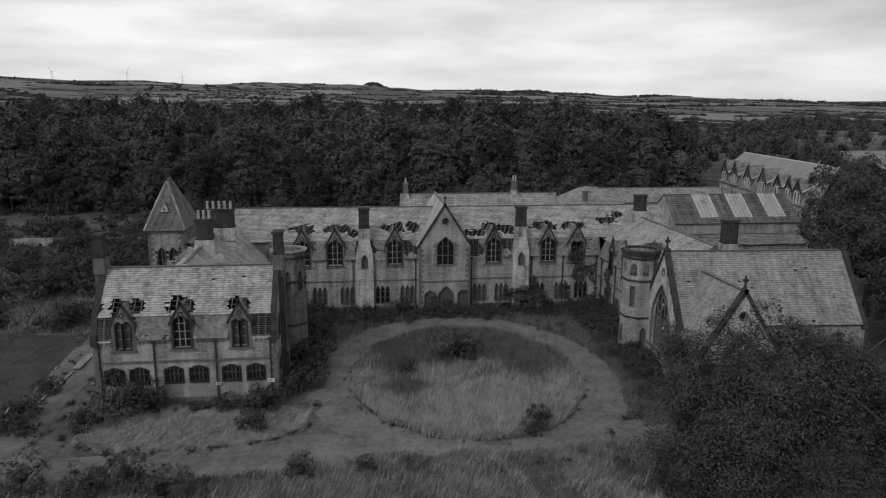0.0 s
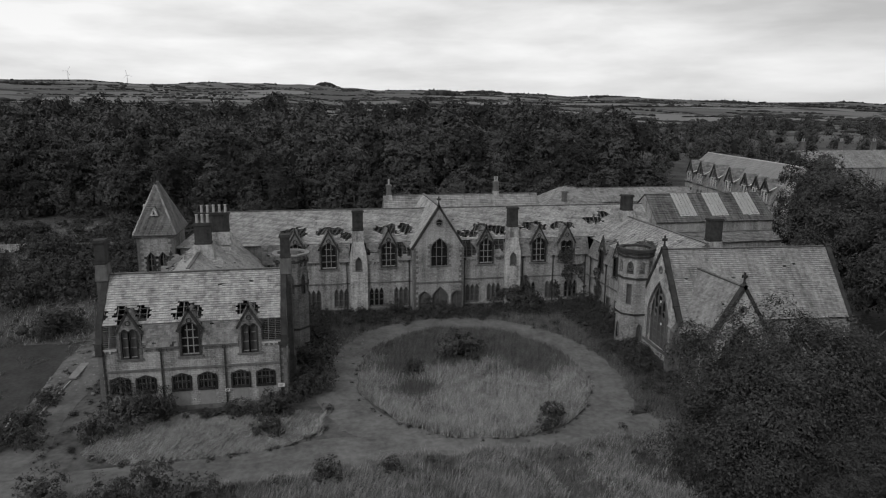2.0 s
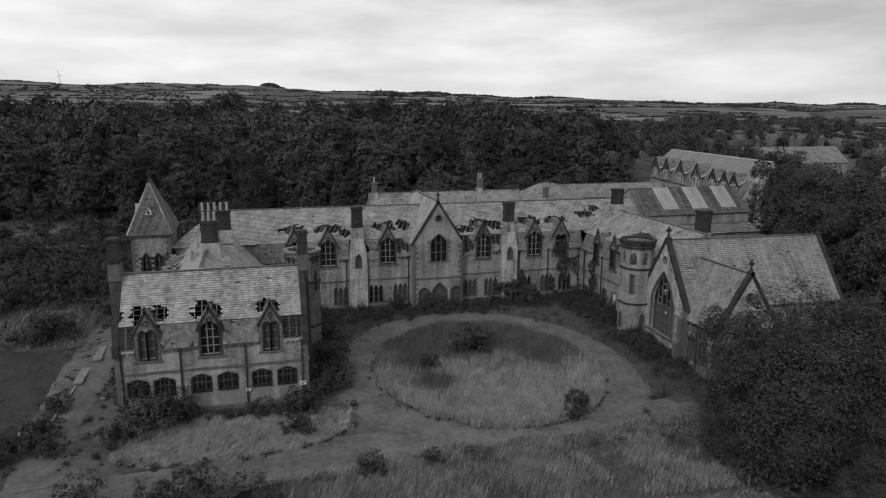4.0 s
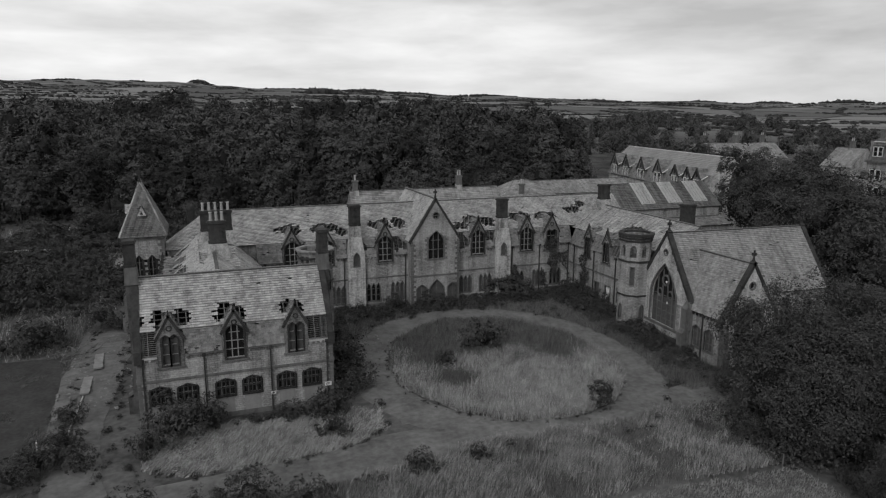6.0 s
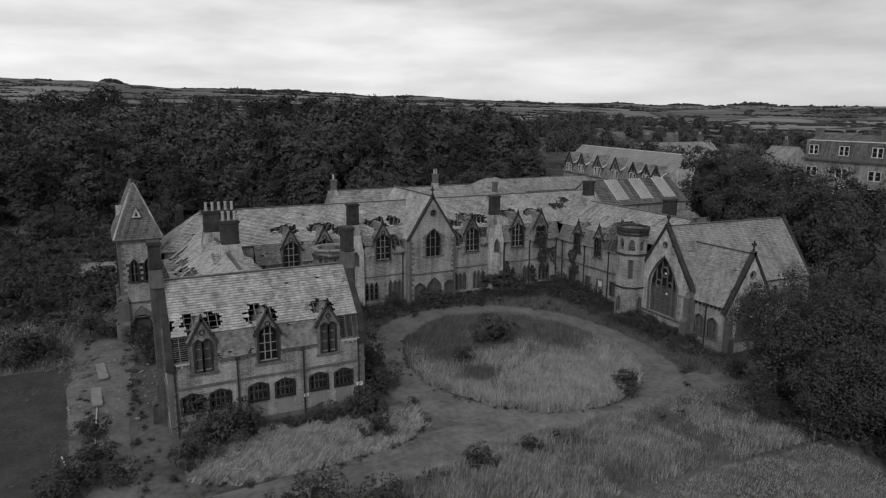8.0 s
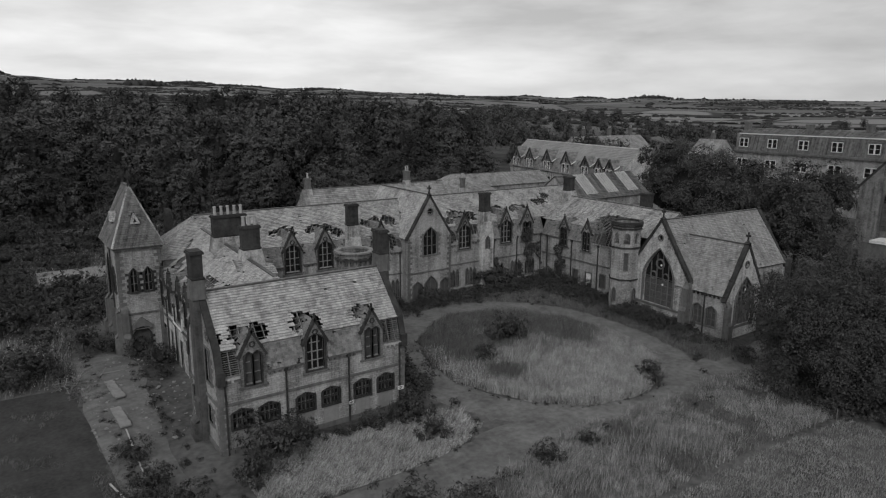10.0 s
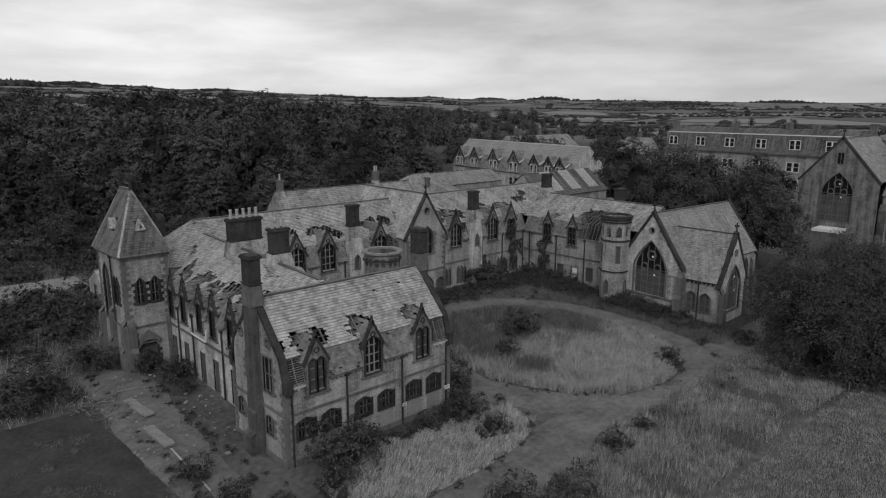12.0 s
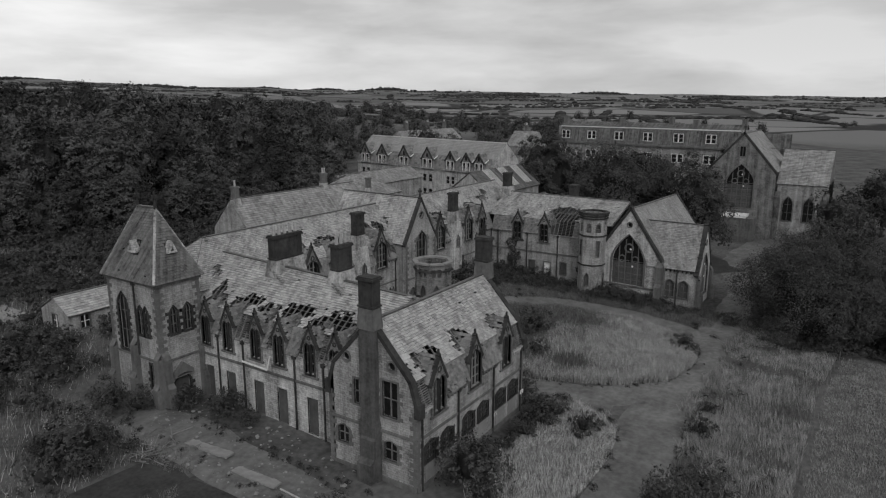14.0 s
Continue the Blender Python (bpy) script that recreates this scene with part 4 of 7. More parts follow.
# ---- west wing ----
def west_wing():
    g = thing("west_wing", (-29, -6, -0.7), "stone wing with a row of gabled dormers and ragged slate roof", "building")
    xw, xe, y0, y1, zg = -34.5, -23.5, -16.6, 3.9, -0.9
    m = wall_frame((xw, 1.4, 0), (0, -1))
    dc = [1.2, 4.2, 7.9, 10.8, 14.4, 17.2]
    drs = [rect(c + 0.1, 0.62, -0.3, 3.0) for c in dc[:5]]
    bm = bmesh.new()
    slab(bm, notched(0, 18.0, zg, 6.4, [(c, 0.55, 5.2) for c in dc]), drs, 0, 0.5, m)
    part("wall", bm, STONE_PALE, g)
    for d in drs:
        window(g, m, d, "board", (0, 0), 0.14, 0.04, 0.15, ring_mat=STONE_PALE)
    for c in dc:
        dormer(g, m, c, 0.8, 5.0, 7.6, 9.2, 2.6, "pair", "glass")
    bm = bmesh.new()
    beside(bm, m, 0, 18, 4.15, 0.2, 0.12)
    part("string_course", bm, TRIM, g)
    for u in (2.8, 6.2, 12.6, 15.9):
        pipe(g, m, u, zg, 6.2)
    bm = bmesh.new()
    beam(bm, m @ Vector((6.2, -0.25, 4.6)), m @ Vector((9.4, -0.25, 4.5)), 0.12, 0.12)
    beam(bm, m @ Vector((9.4, -0.25, 4.5)), m @ Vector((9.8, -0.25, 5.8)), 0.12, 0.12)
    part("waste_pipe", bm, WHITE, g, "white plastic waste pipe")
    bm = bmesh.new()
    me_ = wall_frame((xe, y0, 0), (0, 1))
    ho = [lancet(u, 0.5, 1.0, 2.6, 3.2) for u in (4, 7, 10, 13)] + [lancet(u, 0.5, 4.6, 5.8, 6.2) for u in (4, 7, 10, 13)]
    slab(bm, [(0, zg), (18.2, zg), (18.2, 7), (0, 7)], ho, 0, 0.5, me_)
    part("wall", bm, STONE, g)
    for h in ho:
        window(g, me_, h, "glass", (1, 1), 0.12)
    holes = [((-33.2, 1.4 - c, 9.0), 1.3, 0.6) for c in dc] + [((-32.3, 0.8, 9.8), 0.8, 0.8), ((-31.0, 3.2, 10.8), 0.9, 1.0), ((-33, -9.8, 9.4), 1.8, 0.5), ((-33, -14.5, 9.4), 1.8, 0.6), ((-32.6, -4.2, 9.4), 1.2, 0.45)]
    zr0, zr1 = 12.4, 11.5
    xk, zk = -33.5, 8.5
    roof(g, [((xk, y1, zk), (xk, -19.5, zk), (-29, -19.5, zr1), (-29, y1, zr0)), ((-23.2, -19.5, 7), (-23.2, y1, 7), (-29, y1, zr0), (-29, -19.5, zr1))], SLATE, hole_test(holes, 0.7))
    roof(g, [((-34.65, 1.4 - a, 6.4), (-34.65, 1.4 - b, 6.4), (xk, 1.4 - b, zk), (xk, 1.4 - a, zk)) for a, b in between(0, 18, [(c, 0.85) for c in dc])], SLATE_OLD, lambda p: noisy((0, p.y * 0.5, 0)) > -0.1, True, 0.18)
    ridge_tiles(g, (-29, y1, zr0), (-29, -19, zr1))
    chimney(g, -28.35, -4.2, 3.4, 0.95, 11.2, 15.1, 5, "x", base=0.3)
    chimney(g, -28.55, -11.4, 1.7, 1.0, 11.0, 15.0, 3, "x", base=0.35)
    for cy in (-4.2, -11.4):
        roof(g, [((-30.5, cy - 1.6, 11.0), (-26.5, cy - 1.6, 10.2), (-26.5, cy - 0.3, 11.0), (-30.5, cy - 0.3, 11.9))], SLATE, None, False)
    closed_box(g, xw + 0.5, xe - 0.5, y0, 1.5, 4.2, 4.4)
    closed_box(g, -29.1, -28.9, y0, 1.5, zg, 9)


west_wing()


def bay_turret():
    g = thing("bay_turret", (-19.05, -14.8, -0.8), "octagonal stone turret with a pierced parapet and pale coping", "turret")
    octagon_turret(g, -19.05, -14.8, 1.85, -0.9, 11.9, True)
    bm = bmesh.new()
    box(bm, -23.4, -20.5, -16.7, -12.8, -0.9, 8.6)
    part("wall", bm, STONE, g)


bay_turret()


# ---- north-west tower ----
def tower():
    g = thing("tower", (-36.5, 5, -0.6), "square stone tower with a steep slate hipped roof and twin finials", "tower")
    x0, x1, y0, y1, zg, zt = -38.65, -34.2, 1.2, 8.7, -0.8, 11.6
    ms, mw = wall_frame((x0, y0, 0), (1, 0)), wall_frame((x0, y1, 0), (0, -1))
    hs = [lancet(1.55, 0.34, 6.7, 8.6, 9.3), lancet(3.0, 0.34, 6.7, 8.6, 9.3), lancet(1.9, 0.8, -0.4, 1.9, 2.8)]
    hw = [lancet(2.2, 0.7, 4.6, 9.0, 10.2), lancet(4.9, 0.36, 6.5, 8.6, 9.3), lancet(5.7, 0.3, 6.5, 8.6, 9.3), rect(6.2, 0.5, 1.6, 3.8)]
    for m, wd, ho in ((ms, 4.45, hs), (mw, 7.5, hw), (wall_frame((x1, y0, 0), (0, 1)), 7.5, []), (wall_frame((x1, y1, 0), (-1, 0)), 4.45, [])):
        bm = bmesh.new()
        slab(bm, [(0, zg), (wd, zg), (wd, zt), (0, zt)], ho, 0, 0.5, m)
        part("wall", bm, STONE, g)
        for h in ho:
            window(g, m, h, "board" if h[0][1] < 0 else "glass", (1, 2) if h[0][1] > 0 else (0, 0), 0.18, 0.08, 0.2, ring_mat=SOOT, ragged=True)
        bm = bmesh.new()
        beside(bm, m, 0, wd, 4.3, 0.2, 0.1)
        part("string_course", bm, TRIM, g)
        bm = bmesh.new()
        beside(bm, m, -0.1, wd + 0.1, zt - 0.15, 0.3, 0.2)
        part("string_course", bm, TRIM, g)
    quoins(g, ms, 0, 4.6, 11.3, 1, TRIM)
    quoins(g, ms, 4.45, 4.6, 11.3, -1, TRIM)
    quoins(g, mw, 7.5, 4.6, 11.3, -1, TRIM)
    quoins(g, mw, 0, 4.6, 11.3, 1, TRIM)
    for m, us in ((mw, (0.3, 3.8, 7.2)), (ms, (0.3, 4.2))):
        for u in us:
            bm = bmesh.new()
            buttress(bm, m, u, 0.7, 0.8, zg, 4.6 if u != 3.8 else 5.4)
            part("buttress", bm, TRIM, g)
    bm = bmesh.new()
    slab(bm, [(0.9, 2.6), (2.9, 2.6), (2.9, 3.0), (1.9, 3.9), (0.9, 3.0)], [lancet(1.9, 0.8, 2.65, 2.7, 2.9)], -0.4, 0, ms)
    part("door_hood", bm, TRIM, g)
    pipe(g, mw, 4.3, 4.5, 11.2)
    e = [(x0 - 0.35, y0 - 0.35, zt), (x1 + 0.35, y0 - 0.35, zt), (x1 + 0.35, y1 + 0.35, zt), (x0 - 0.35, y1 + 0.35, zt)]
    r0, r1 = (-36.45, 3.5, 17.9), (-36.6, 5.9, 17.9)
    holes = [((-38.0, 4.4, 14.3), 0.5, 0.9), ((-36.4, 2.1, 14.6), 0.45, 0.4)]
    roof(g, [(e[0], e[1], r0, r0), (e[3], e[0], r0, r1), (e[1], e[2], r1, r0), (e[2], e[3], r1, r1)], SLATE_DARK, hole_test(holes, 0.3))
    ridge_tiles(g, r0, r1)
    for k, r in ((0, r0), (1, r0), (2, r1), (3, r1)):
        bm = bmesh.new()
        beam(bm, Vector(e[k]) + Vector((0, 0, 0.12)), Vector(r) + Vector((0, 0, 0.1)), 0.22, 0.1)
        part("hip_tile", bm, STONE_PALE, g)
    finial(g, *r0, 1.5)
    finial(g, *r1, 1.5)
    # lucarnes
    for m, u, z in ((ms, 2.22, 14.0), (mw, 3.9, 14.0)):
        inn = (z - zt) / 6.3 * (2.3 if m is ms else 2.2) - 0.6
        bm = bmesh.new()
        slab(bm, [(u - 0.5, z), (u + 0.5, z), (u, z + 1.1)], [[(u - 0.2, z + 0.15), (u + 0.2, z + 0.15), (u, z + 0.6)]], inn, inn + 0.7, m)
        part("lucarne", bm, STONE_PALE, g)
    closed_box(g, x0 + 0.5, x1 - 0.5, y0 + 0.5, y1 - 0.5, 4.0, 4.2)
    closed_box(g, x0 + 0.5, x1 - 0.5, y0 + 0.5, y1 - 0.5, 10.6, 10.8)


tower()


# ---- east wing, its turret and the chapel ----
def east_wing():
    g = thing("east_wing", (27, -8, -0.5), "stone wing with ivy-grown dormers and bare rafters in the slate roof", "building")
    xw, y1, y0, zg = 22.3, 1.5, -18.2, -0.7
    m = wall_frame((xw, y1, 0), (0, -1))
    dc = [4.6, 9.2]
    dw = [rect(7.3, 0.5, 0.1, 2.6), rect(9.9, 0.55, 0.1, 2.6), rect(3.4, 0.45, 1.0, 2.6), rect(12.6, 0.5, 1.0, 2.8)]
    bm = bmesh.new()
    slab(bm, notched(0, 19.7, zg, 7.0, [(c, 0.6, 5.9) for c in dc]), dw, 0, 0.5, m)
    part("wall", bm, STONE, g)
    for k, d in enumerate(dw):
        window(g, m, d, "white" if k == 1 else "board", (0, 0), 0.14, 0.05, 0.12)
    for c in dc:
        dormer(g, m, c, 0.95, 5.7, 8.4, 10.1, 3.0, "pair", "glass")
    bm = bmesh.new()
    beside(bm, m, 0, 17, 4.1, 0.2, 0.12)
    part("string_course", bm, TRIM, g)
    bm = bmesh.new()
    beside(bm, m, 0, 3.6, 6.9, 0.2, 0.2)
    part("string_course", bm, TRIM, g)
    for u in (1.2, 6.4, 11.6):
        pipe(g, m, u, zg, 6.8)
    holes = [((23.8, -10.3, 9.9), 2.9, 1.3), ((23.7, -3.2, 9.5), 0.8, 0.5)]
    xk, zk = 23.1, 9.2
    roof(g, [((xk, y1 + 1.5, zk), (xk, y0, zk), (27.9, y0 - 1, 12.35), (27.9, 1.3, 12.5)), ((33.6, y0, 7), (33.6, 3, 7), (27.9, 1.3, 12.5), (27.9, y0 - 1, 12.35)), ((xk, 3.2, zk + 0.2), (xk + 0.01, 3.0, zk), (27.9, 1.3, 12.5), (27.9, 1.35, 12.5))], SLATE, hole_test(holes, 0.35), True, 0.28)
    roof(g, [((22.15, y1 - a, 7.0), (22.15, y1 - b, 7.0), (xk, y1 - b, zk), (xk, y1 - a, zk)) for a, b in between(0, 17.7, [(c, 1.0) for c in dc])], SLATE_OLD, lambda p: -12.6 < p.y < -7.6 or random.random() < 0.02, True, 0.25)
    ridge_tiles(g, (27.9, 1.3, 12.5), (27.9, y0 - 1, 12.35))
    bm = bmesh.new()
    box(bm, 33, 33.5, y0, y1, zg, 7.2)
    part("wall", bm, STONE, g)
    chimney(g, 27.9, 1.8, 1.5, 1.0, 11.8, 15.6, 0, base=0.5)
    chimney(g, 36.8, -6.5, 1.8, 1.2, 8.0, 13.2, 0, base=0.2)
    bm = bmesh.new()
    box(bm, 33.4, 39, -9.5, -3.5, zg, 8.2)
    part("outshot", bm, STONE, g)
    closed_box(g, xw + 0.5, 33, y0, y1, 4.4, 4.6)
    closed_box(g, 27.8, 28.0, y0, y1, zg, 9.5)


east_wing()


def stair_turret():
    g = thing("stair_turret", (20.6, -16.3, -0.6), "octagonal stone bell turret with arched openings under a heavy cornice", "turret")
    octagon_turret(g, 20.6, -16.3, 1.95, -0.8, 11.4)
    bm = bmesh.new()
    box(bm, 21.8, 23.5, -18.4, -14.6, -0.8, 7.2)
    part("wall", bm, STONE, g)


stair_turret()


def traceried(parent, m, c, hw, zb, zs, zt):
    """A great pointed window: boarded below, dark tracery above."""
    poly = lancet(c, hw, zb, zs, zt, 8)
    w = window(parent, m, poly, None, (0, 0), 0.28, 0.08, 0.25)
    bm = bmesh.new()
    slab(bm, grown(poly, 0.02), [], 0.34, 0.38, m)
    part("pane", bm, GLASS, w, "dark broken leaded glass")
    n = 5
    for k in range(1, n):
        u = c - hw + 2 * hw * k / n
        t = 1 - abs(u - c) / hw
        bm = bmesh.new()
        box(bm, u - 0.06, u + 0.06, 0.18, 0.3, zb, zs + (zt - zs) * (t ** (1 / 1.7)) * 0.92, m)
        part("mullion", bm, TRIM, w)
    for k in range(4):
        z = zb + (zs - zb) * (k + 0.8) / 4
        bm = bmesh.new()
        box(bm, c - hw, c + hw, 0.22, 0.28, z - 0.035, z + 0.035, m)
        part("transom", bm, TRIM, w)
    for u, z, r in ((c, zs + (zt - zs) * 0.45, hw * 0.3), (c - hw * 0.42, zs + 0.05, hw * 0.24), (c + hw * 0.42, zs + 0.05, hw * 0.24)):
        bm = bmesh.new()
        slab(bm, disc(u, z, r, 14), [disc(u, z, r * 0.72, 14)], 0.16, 0.3, m)
        part("tracery_ring", bm, TRIM, w)
    for k in range(6):
        z0, z1 = zb + (zs - zb) * 0.9 * k / 6, zb + (zs - zb) * 0.9 * (k + 0.95) / 6
        bm = bmesh.new()
        box(bm, c - hw + 0.02, c + hw - 0.02, 0.27, 0.31, z0, z1, m)
        part("board", bm, BOARD, w)
    # two white discs painted in for light coming through the tracery
    bm = bmesh.new()
    slab(bm, disc(c + hw * 0.12, zs + (zt - zs) * 0.42, 0.15, 10), [], 0.1, 0.14, m)
    part("patch", bm, WHITE, w, "white disc standing in for light through the window")
    bm = bmesh.new()
    slab(bm, disc(c + hw * 0.28, zs - (zt - zs) * 0.25, 0.15, 10), [], 0.1, 0.14, m)
    part("patch", bm, WHITE, w, "white disc standing in for light through the window")
    return w


def chapel():
    g = thing("chapel", (30, -22, -0.7), "stone chapel with a great pointed window, slate roof and stone crosses", "chapel")
    turn = -3.8
    base = Matrix.Translation((20.96, -21.57, 0)) @ pose(0, 0, 0, 0, 0, turn)
    hw, zg, ze, zr, ln = 4.75, -0.9, 5.75, 12.3, 19.7
    mw = base @ wall_frame((0, hw, 0), (0, -1))
    c = hw
    win, eye = lancet(c, 2.35, 1.3, 5.0, 8.7, 8), disc(c, 10.1, 0.33)
    bm = bmesh.new()
    slab(bm, [(0, zg), (2 * hw, zg), (2 * hw, ze), (c, zr), (0, ze)], [win, eye], 0, 0.6, mw)
    part("wall", bm, STONE_PALE, g)
    traceried(g, mw, c, 2.35, 1.3, 5.0, 8.7)
    window(g, mw, eye, "glass", (0, 0), 0.14)
    bm = bmesh.new()
    coping(g, [mw @ Vector(p) for p in ((-0.45, 0.2, ze - 0.5), (c, 0.2, zr + 0.45), (2 * hw + 0.45, 0.2, ze - 0.5))], 0.6, 0.35)
    for f in (0.2, 0.45, 0.7):
        for s in (-1, 1):
            u = c + s * hw * (1 - f)
            box(bm, u - 0.16, u + 0.16, -0.18, 0.5, ze + (zr - ze) * f - 0.25, ze + (zr - ze) * f + 0.1, mw)
    part("corbel", bm, SOOT, g, "", "stuff")
    p = mw @ Vector((c, 0.2, zr + 0.35))
    finial(g, p.x, p.y, p.z, 1.3)
    for u in (0.0, 2 * hw):
        bm = bmesh.new()
        buttress(bm, mw, u, 0.9, 1.0, zg, 4.6)
        part("buttress", bm, TRIM, g)
    bm = bmesh.new()
    beside(bm, mw, 0, 2 * hw, 1.2, 0.25, 0.14)
    part("string_course", bm, TRIM, g)
    bm = bmesh.new()
    beside(bm, mw, 0, 2 * hw, 0.0, 0.5, 0.2)
    part("string_course", bm, TRIM, g)
    # long sides and east gable
    for y, d in ((-hw, (1, 0)), (hw, (-1, 0))):
        ms = base @ wall_frame((0 if y < 0 else ln, y, 0), d)
        ho = [lancet(u, 0.7, 1.6, 3.6, 4.9) for u in ((10.5, 13.6, 16.8) if y < 0 else ())]
        bm = bmesh.new()
        slab(bm, [(0, zg), (ln, zg), (ln, ze), (0, ze)], ho, 0, 0.6, ms)
        part("wall", bm, STONE, g)
        for h in ho:
            window(g, ms, h, "glass", (1, 3), 0.18)
        if y < 0:
            for u in (9.0, 12.0, 15.2, 18.4):
                bm = bmesh.new()
                buttress(bm, ms, u, 0.6, 0.8, zg, 4.2)
                part("buttress", bm, STONE, g)
            bm = bmesh.new()
            beside(bm, ms, 8, ln, ze - 0.1, 0.25, 0.2)
            part("eave_course", bm, SOOT, g)
    me_ = base @ wall_frame((ln, -hw, 0), (0, 1))
    bm = bmesh.new()
    slab(bm, [(0, zg), (2 * hw, zg), (2 * hw, ze), (c, zr), (0, ze)], [], 0, 0.6, me_)
    part("wall", bm, STONE, g)
    bm = bmesh.new()
    coping(g, [me_ @ Vector(q) for q in ((-0.4, 0.2, ze - 0.5), (c, 0.2, zr + 0.45), (2 * hw + 0.4, 0.2, ze - 0.5))], 0.6, 0.35)
    bm.free()
    p = me_ @ Vector((c, 0.2, zr + 0.35))
    finial(g, p.x, p.y, p.z, 0.9)

    def b(x, y, z):
        return base @ Vector((x, y, z))
    roof(g, [(b(0.5, -hw - 0.25, ze - 0.1), b(ln - 0.5, -hw - 0.25, ze - 0.1), b(ln - 0.5, 0, zr + 0.1), b(0.5, 0, zr + 0.1)), (b(ln - 0.5, hw + 0.25, ze - 0.1), b(0.5, hw + 0.25, ze - 0.1), b(0.5, 0, zr + 0.1), b(ln - 0.5, 0, zr + 0.1))], SLATE_FAR, hole_test([]), False)
    ridge_tiles(g, b(0.6, 0, zr + 0.1), b(ln - 0.6, 0, zr + 0.1))
    closed_box(g, 21.5, 40, -25.5, -18.5, 0.9, 1.1)
    # side chapel
    x0, x1, ys, te, tr = 20.75, 28.3, -31.4, 4.7, 10.35
    cx = 24.45
    ms = wall_frame((x0, ys, 0), (1, 0))
    wd = x1 - x0
    cu = cx - x0
    wn_, ey = lancet(cu + 0.1, 1.8, 0.7, 3.8, 6.5, 8), disc(cu, 8.1, 0.36)
    bm = bmesh.new()
    slab(bm, [(0, zg), (wd, zg), (wd, te), (cu, tr), (0, te)], [wn_, ey], 0, 0.6, ms)
    part("wall", bm, STONE_PALE, g)
    traceried(g, ms, cu + 0.1, 1.8, 0.7, 3.8, 6.5)
    window(g, ms, ey, "glass", (0, 0), 0.14)
    bm = bmesh.new()
    coping(g, [ms @ Vector(q) for q in ((-0.45, 0.2, te - 0.6), (cu, 0.2, tr + 0.45), (wd + 0.45, 0.2, te - 0.6))], 0.6, 0.35)
    for f in (0.3, 0.62):
        for s in (-1, 1):
            u = cu + s * wd / 2 * (1 - f)
            box(bm, u - 0.16, u + 0.16, -0.18, 0.5, te + (tr - te) * f - 0.25, te + (tr - te) * f + 0.1, ms)
    part("corbel", bm, SOOT, g, "", "stuff")
    finial(g, cx, ys + 0.2, tr + 0.4, 1.2)
    mw2 = wall_frame((x0, -26.2, 0), (0, -1))
    ho = [lancet(1.5, 0.62, 0.6, 2.5, 3.1), lancet(3.4, 0.62, 0.6, 2.5, 3.1)]
    bm = bmesh.new()
    slab(bm, [(0, zg), (5.2, zg), (5.2, te), (0, te)], ho, 0, 0.5, mw2)
    part("wall", bm, STONE, g)
    for h in ho:
        window(g, mw2, h, "board", (1, 2), 0.2, 0.08)
    pipe(g, mw2, 2.45, zg, te - 0.3)
    bm = bmesh.new()
    beside(bm, mw2, 0, 5.2, te - 0.12, 0.2, 0.2)
    for k in range(9):
        box(bm, 0.3 + k * 0.55, 0.5 + k * 0.55, -0.17, 0, te - 0.5, te - 0.22, mw2)
    part("eave_course", bm, SOOT, g)
    bm = bmesh.new()
    box(bm, x1 - 0.5, x1, ys, -25.5, zg, te)
    part("wall", bm, STONE, g)
    for u in (0.2, wd - 0.2):
        bm = bmesh.new()
        buttress(bm, ms, u, 0.8, 0.8, zg, 3.4)
        part("buttress", bm, TRIM, g)
    roof(g, [((x0 - 0.2, -24.5, te - 0.1), (x0 - 0.2, ys + 0.4, te - 0.1), (cx, ys + 0.4, tr + 0.1), (cx, -22.6, tr + 0.1)), ((x1 + 0.2, ys + 0.4, te - 0.1), (x1 + 0.2, -24.5, te - 0.1), (cx, -22.6, tr + 0.1), (cx, ys + 0.4, tr + 0.1))], SLATE_FAR, hole_test([]), False)
    ridge_tiles(g, (cx, ys + 0.5, tr + 0.12), (cx, -23.0, tr + 0.12))
    # niche canopy on the corner
    bm = bmesh.new()
    box(bm, 20.3, 20.9, -27.0, -26.2, 2.2, 4.4)
    slab(bm, [(0.0, 4.4), (0.9, 4.4), (0.45, 5.4)], [], -0.3, 0.5, wall_frame((20.6, -26.15, 0), (0, -1)))
    part("niche", bm, TRIM, g)


chapel()
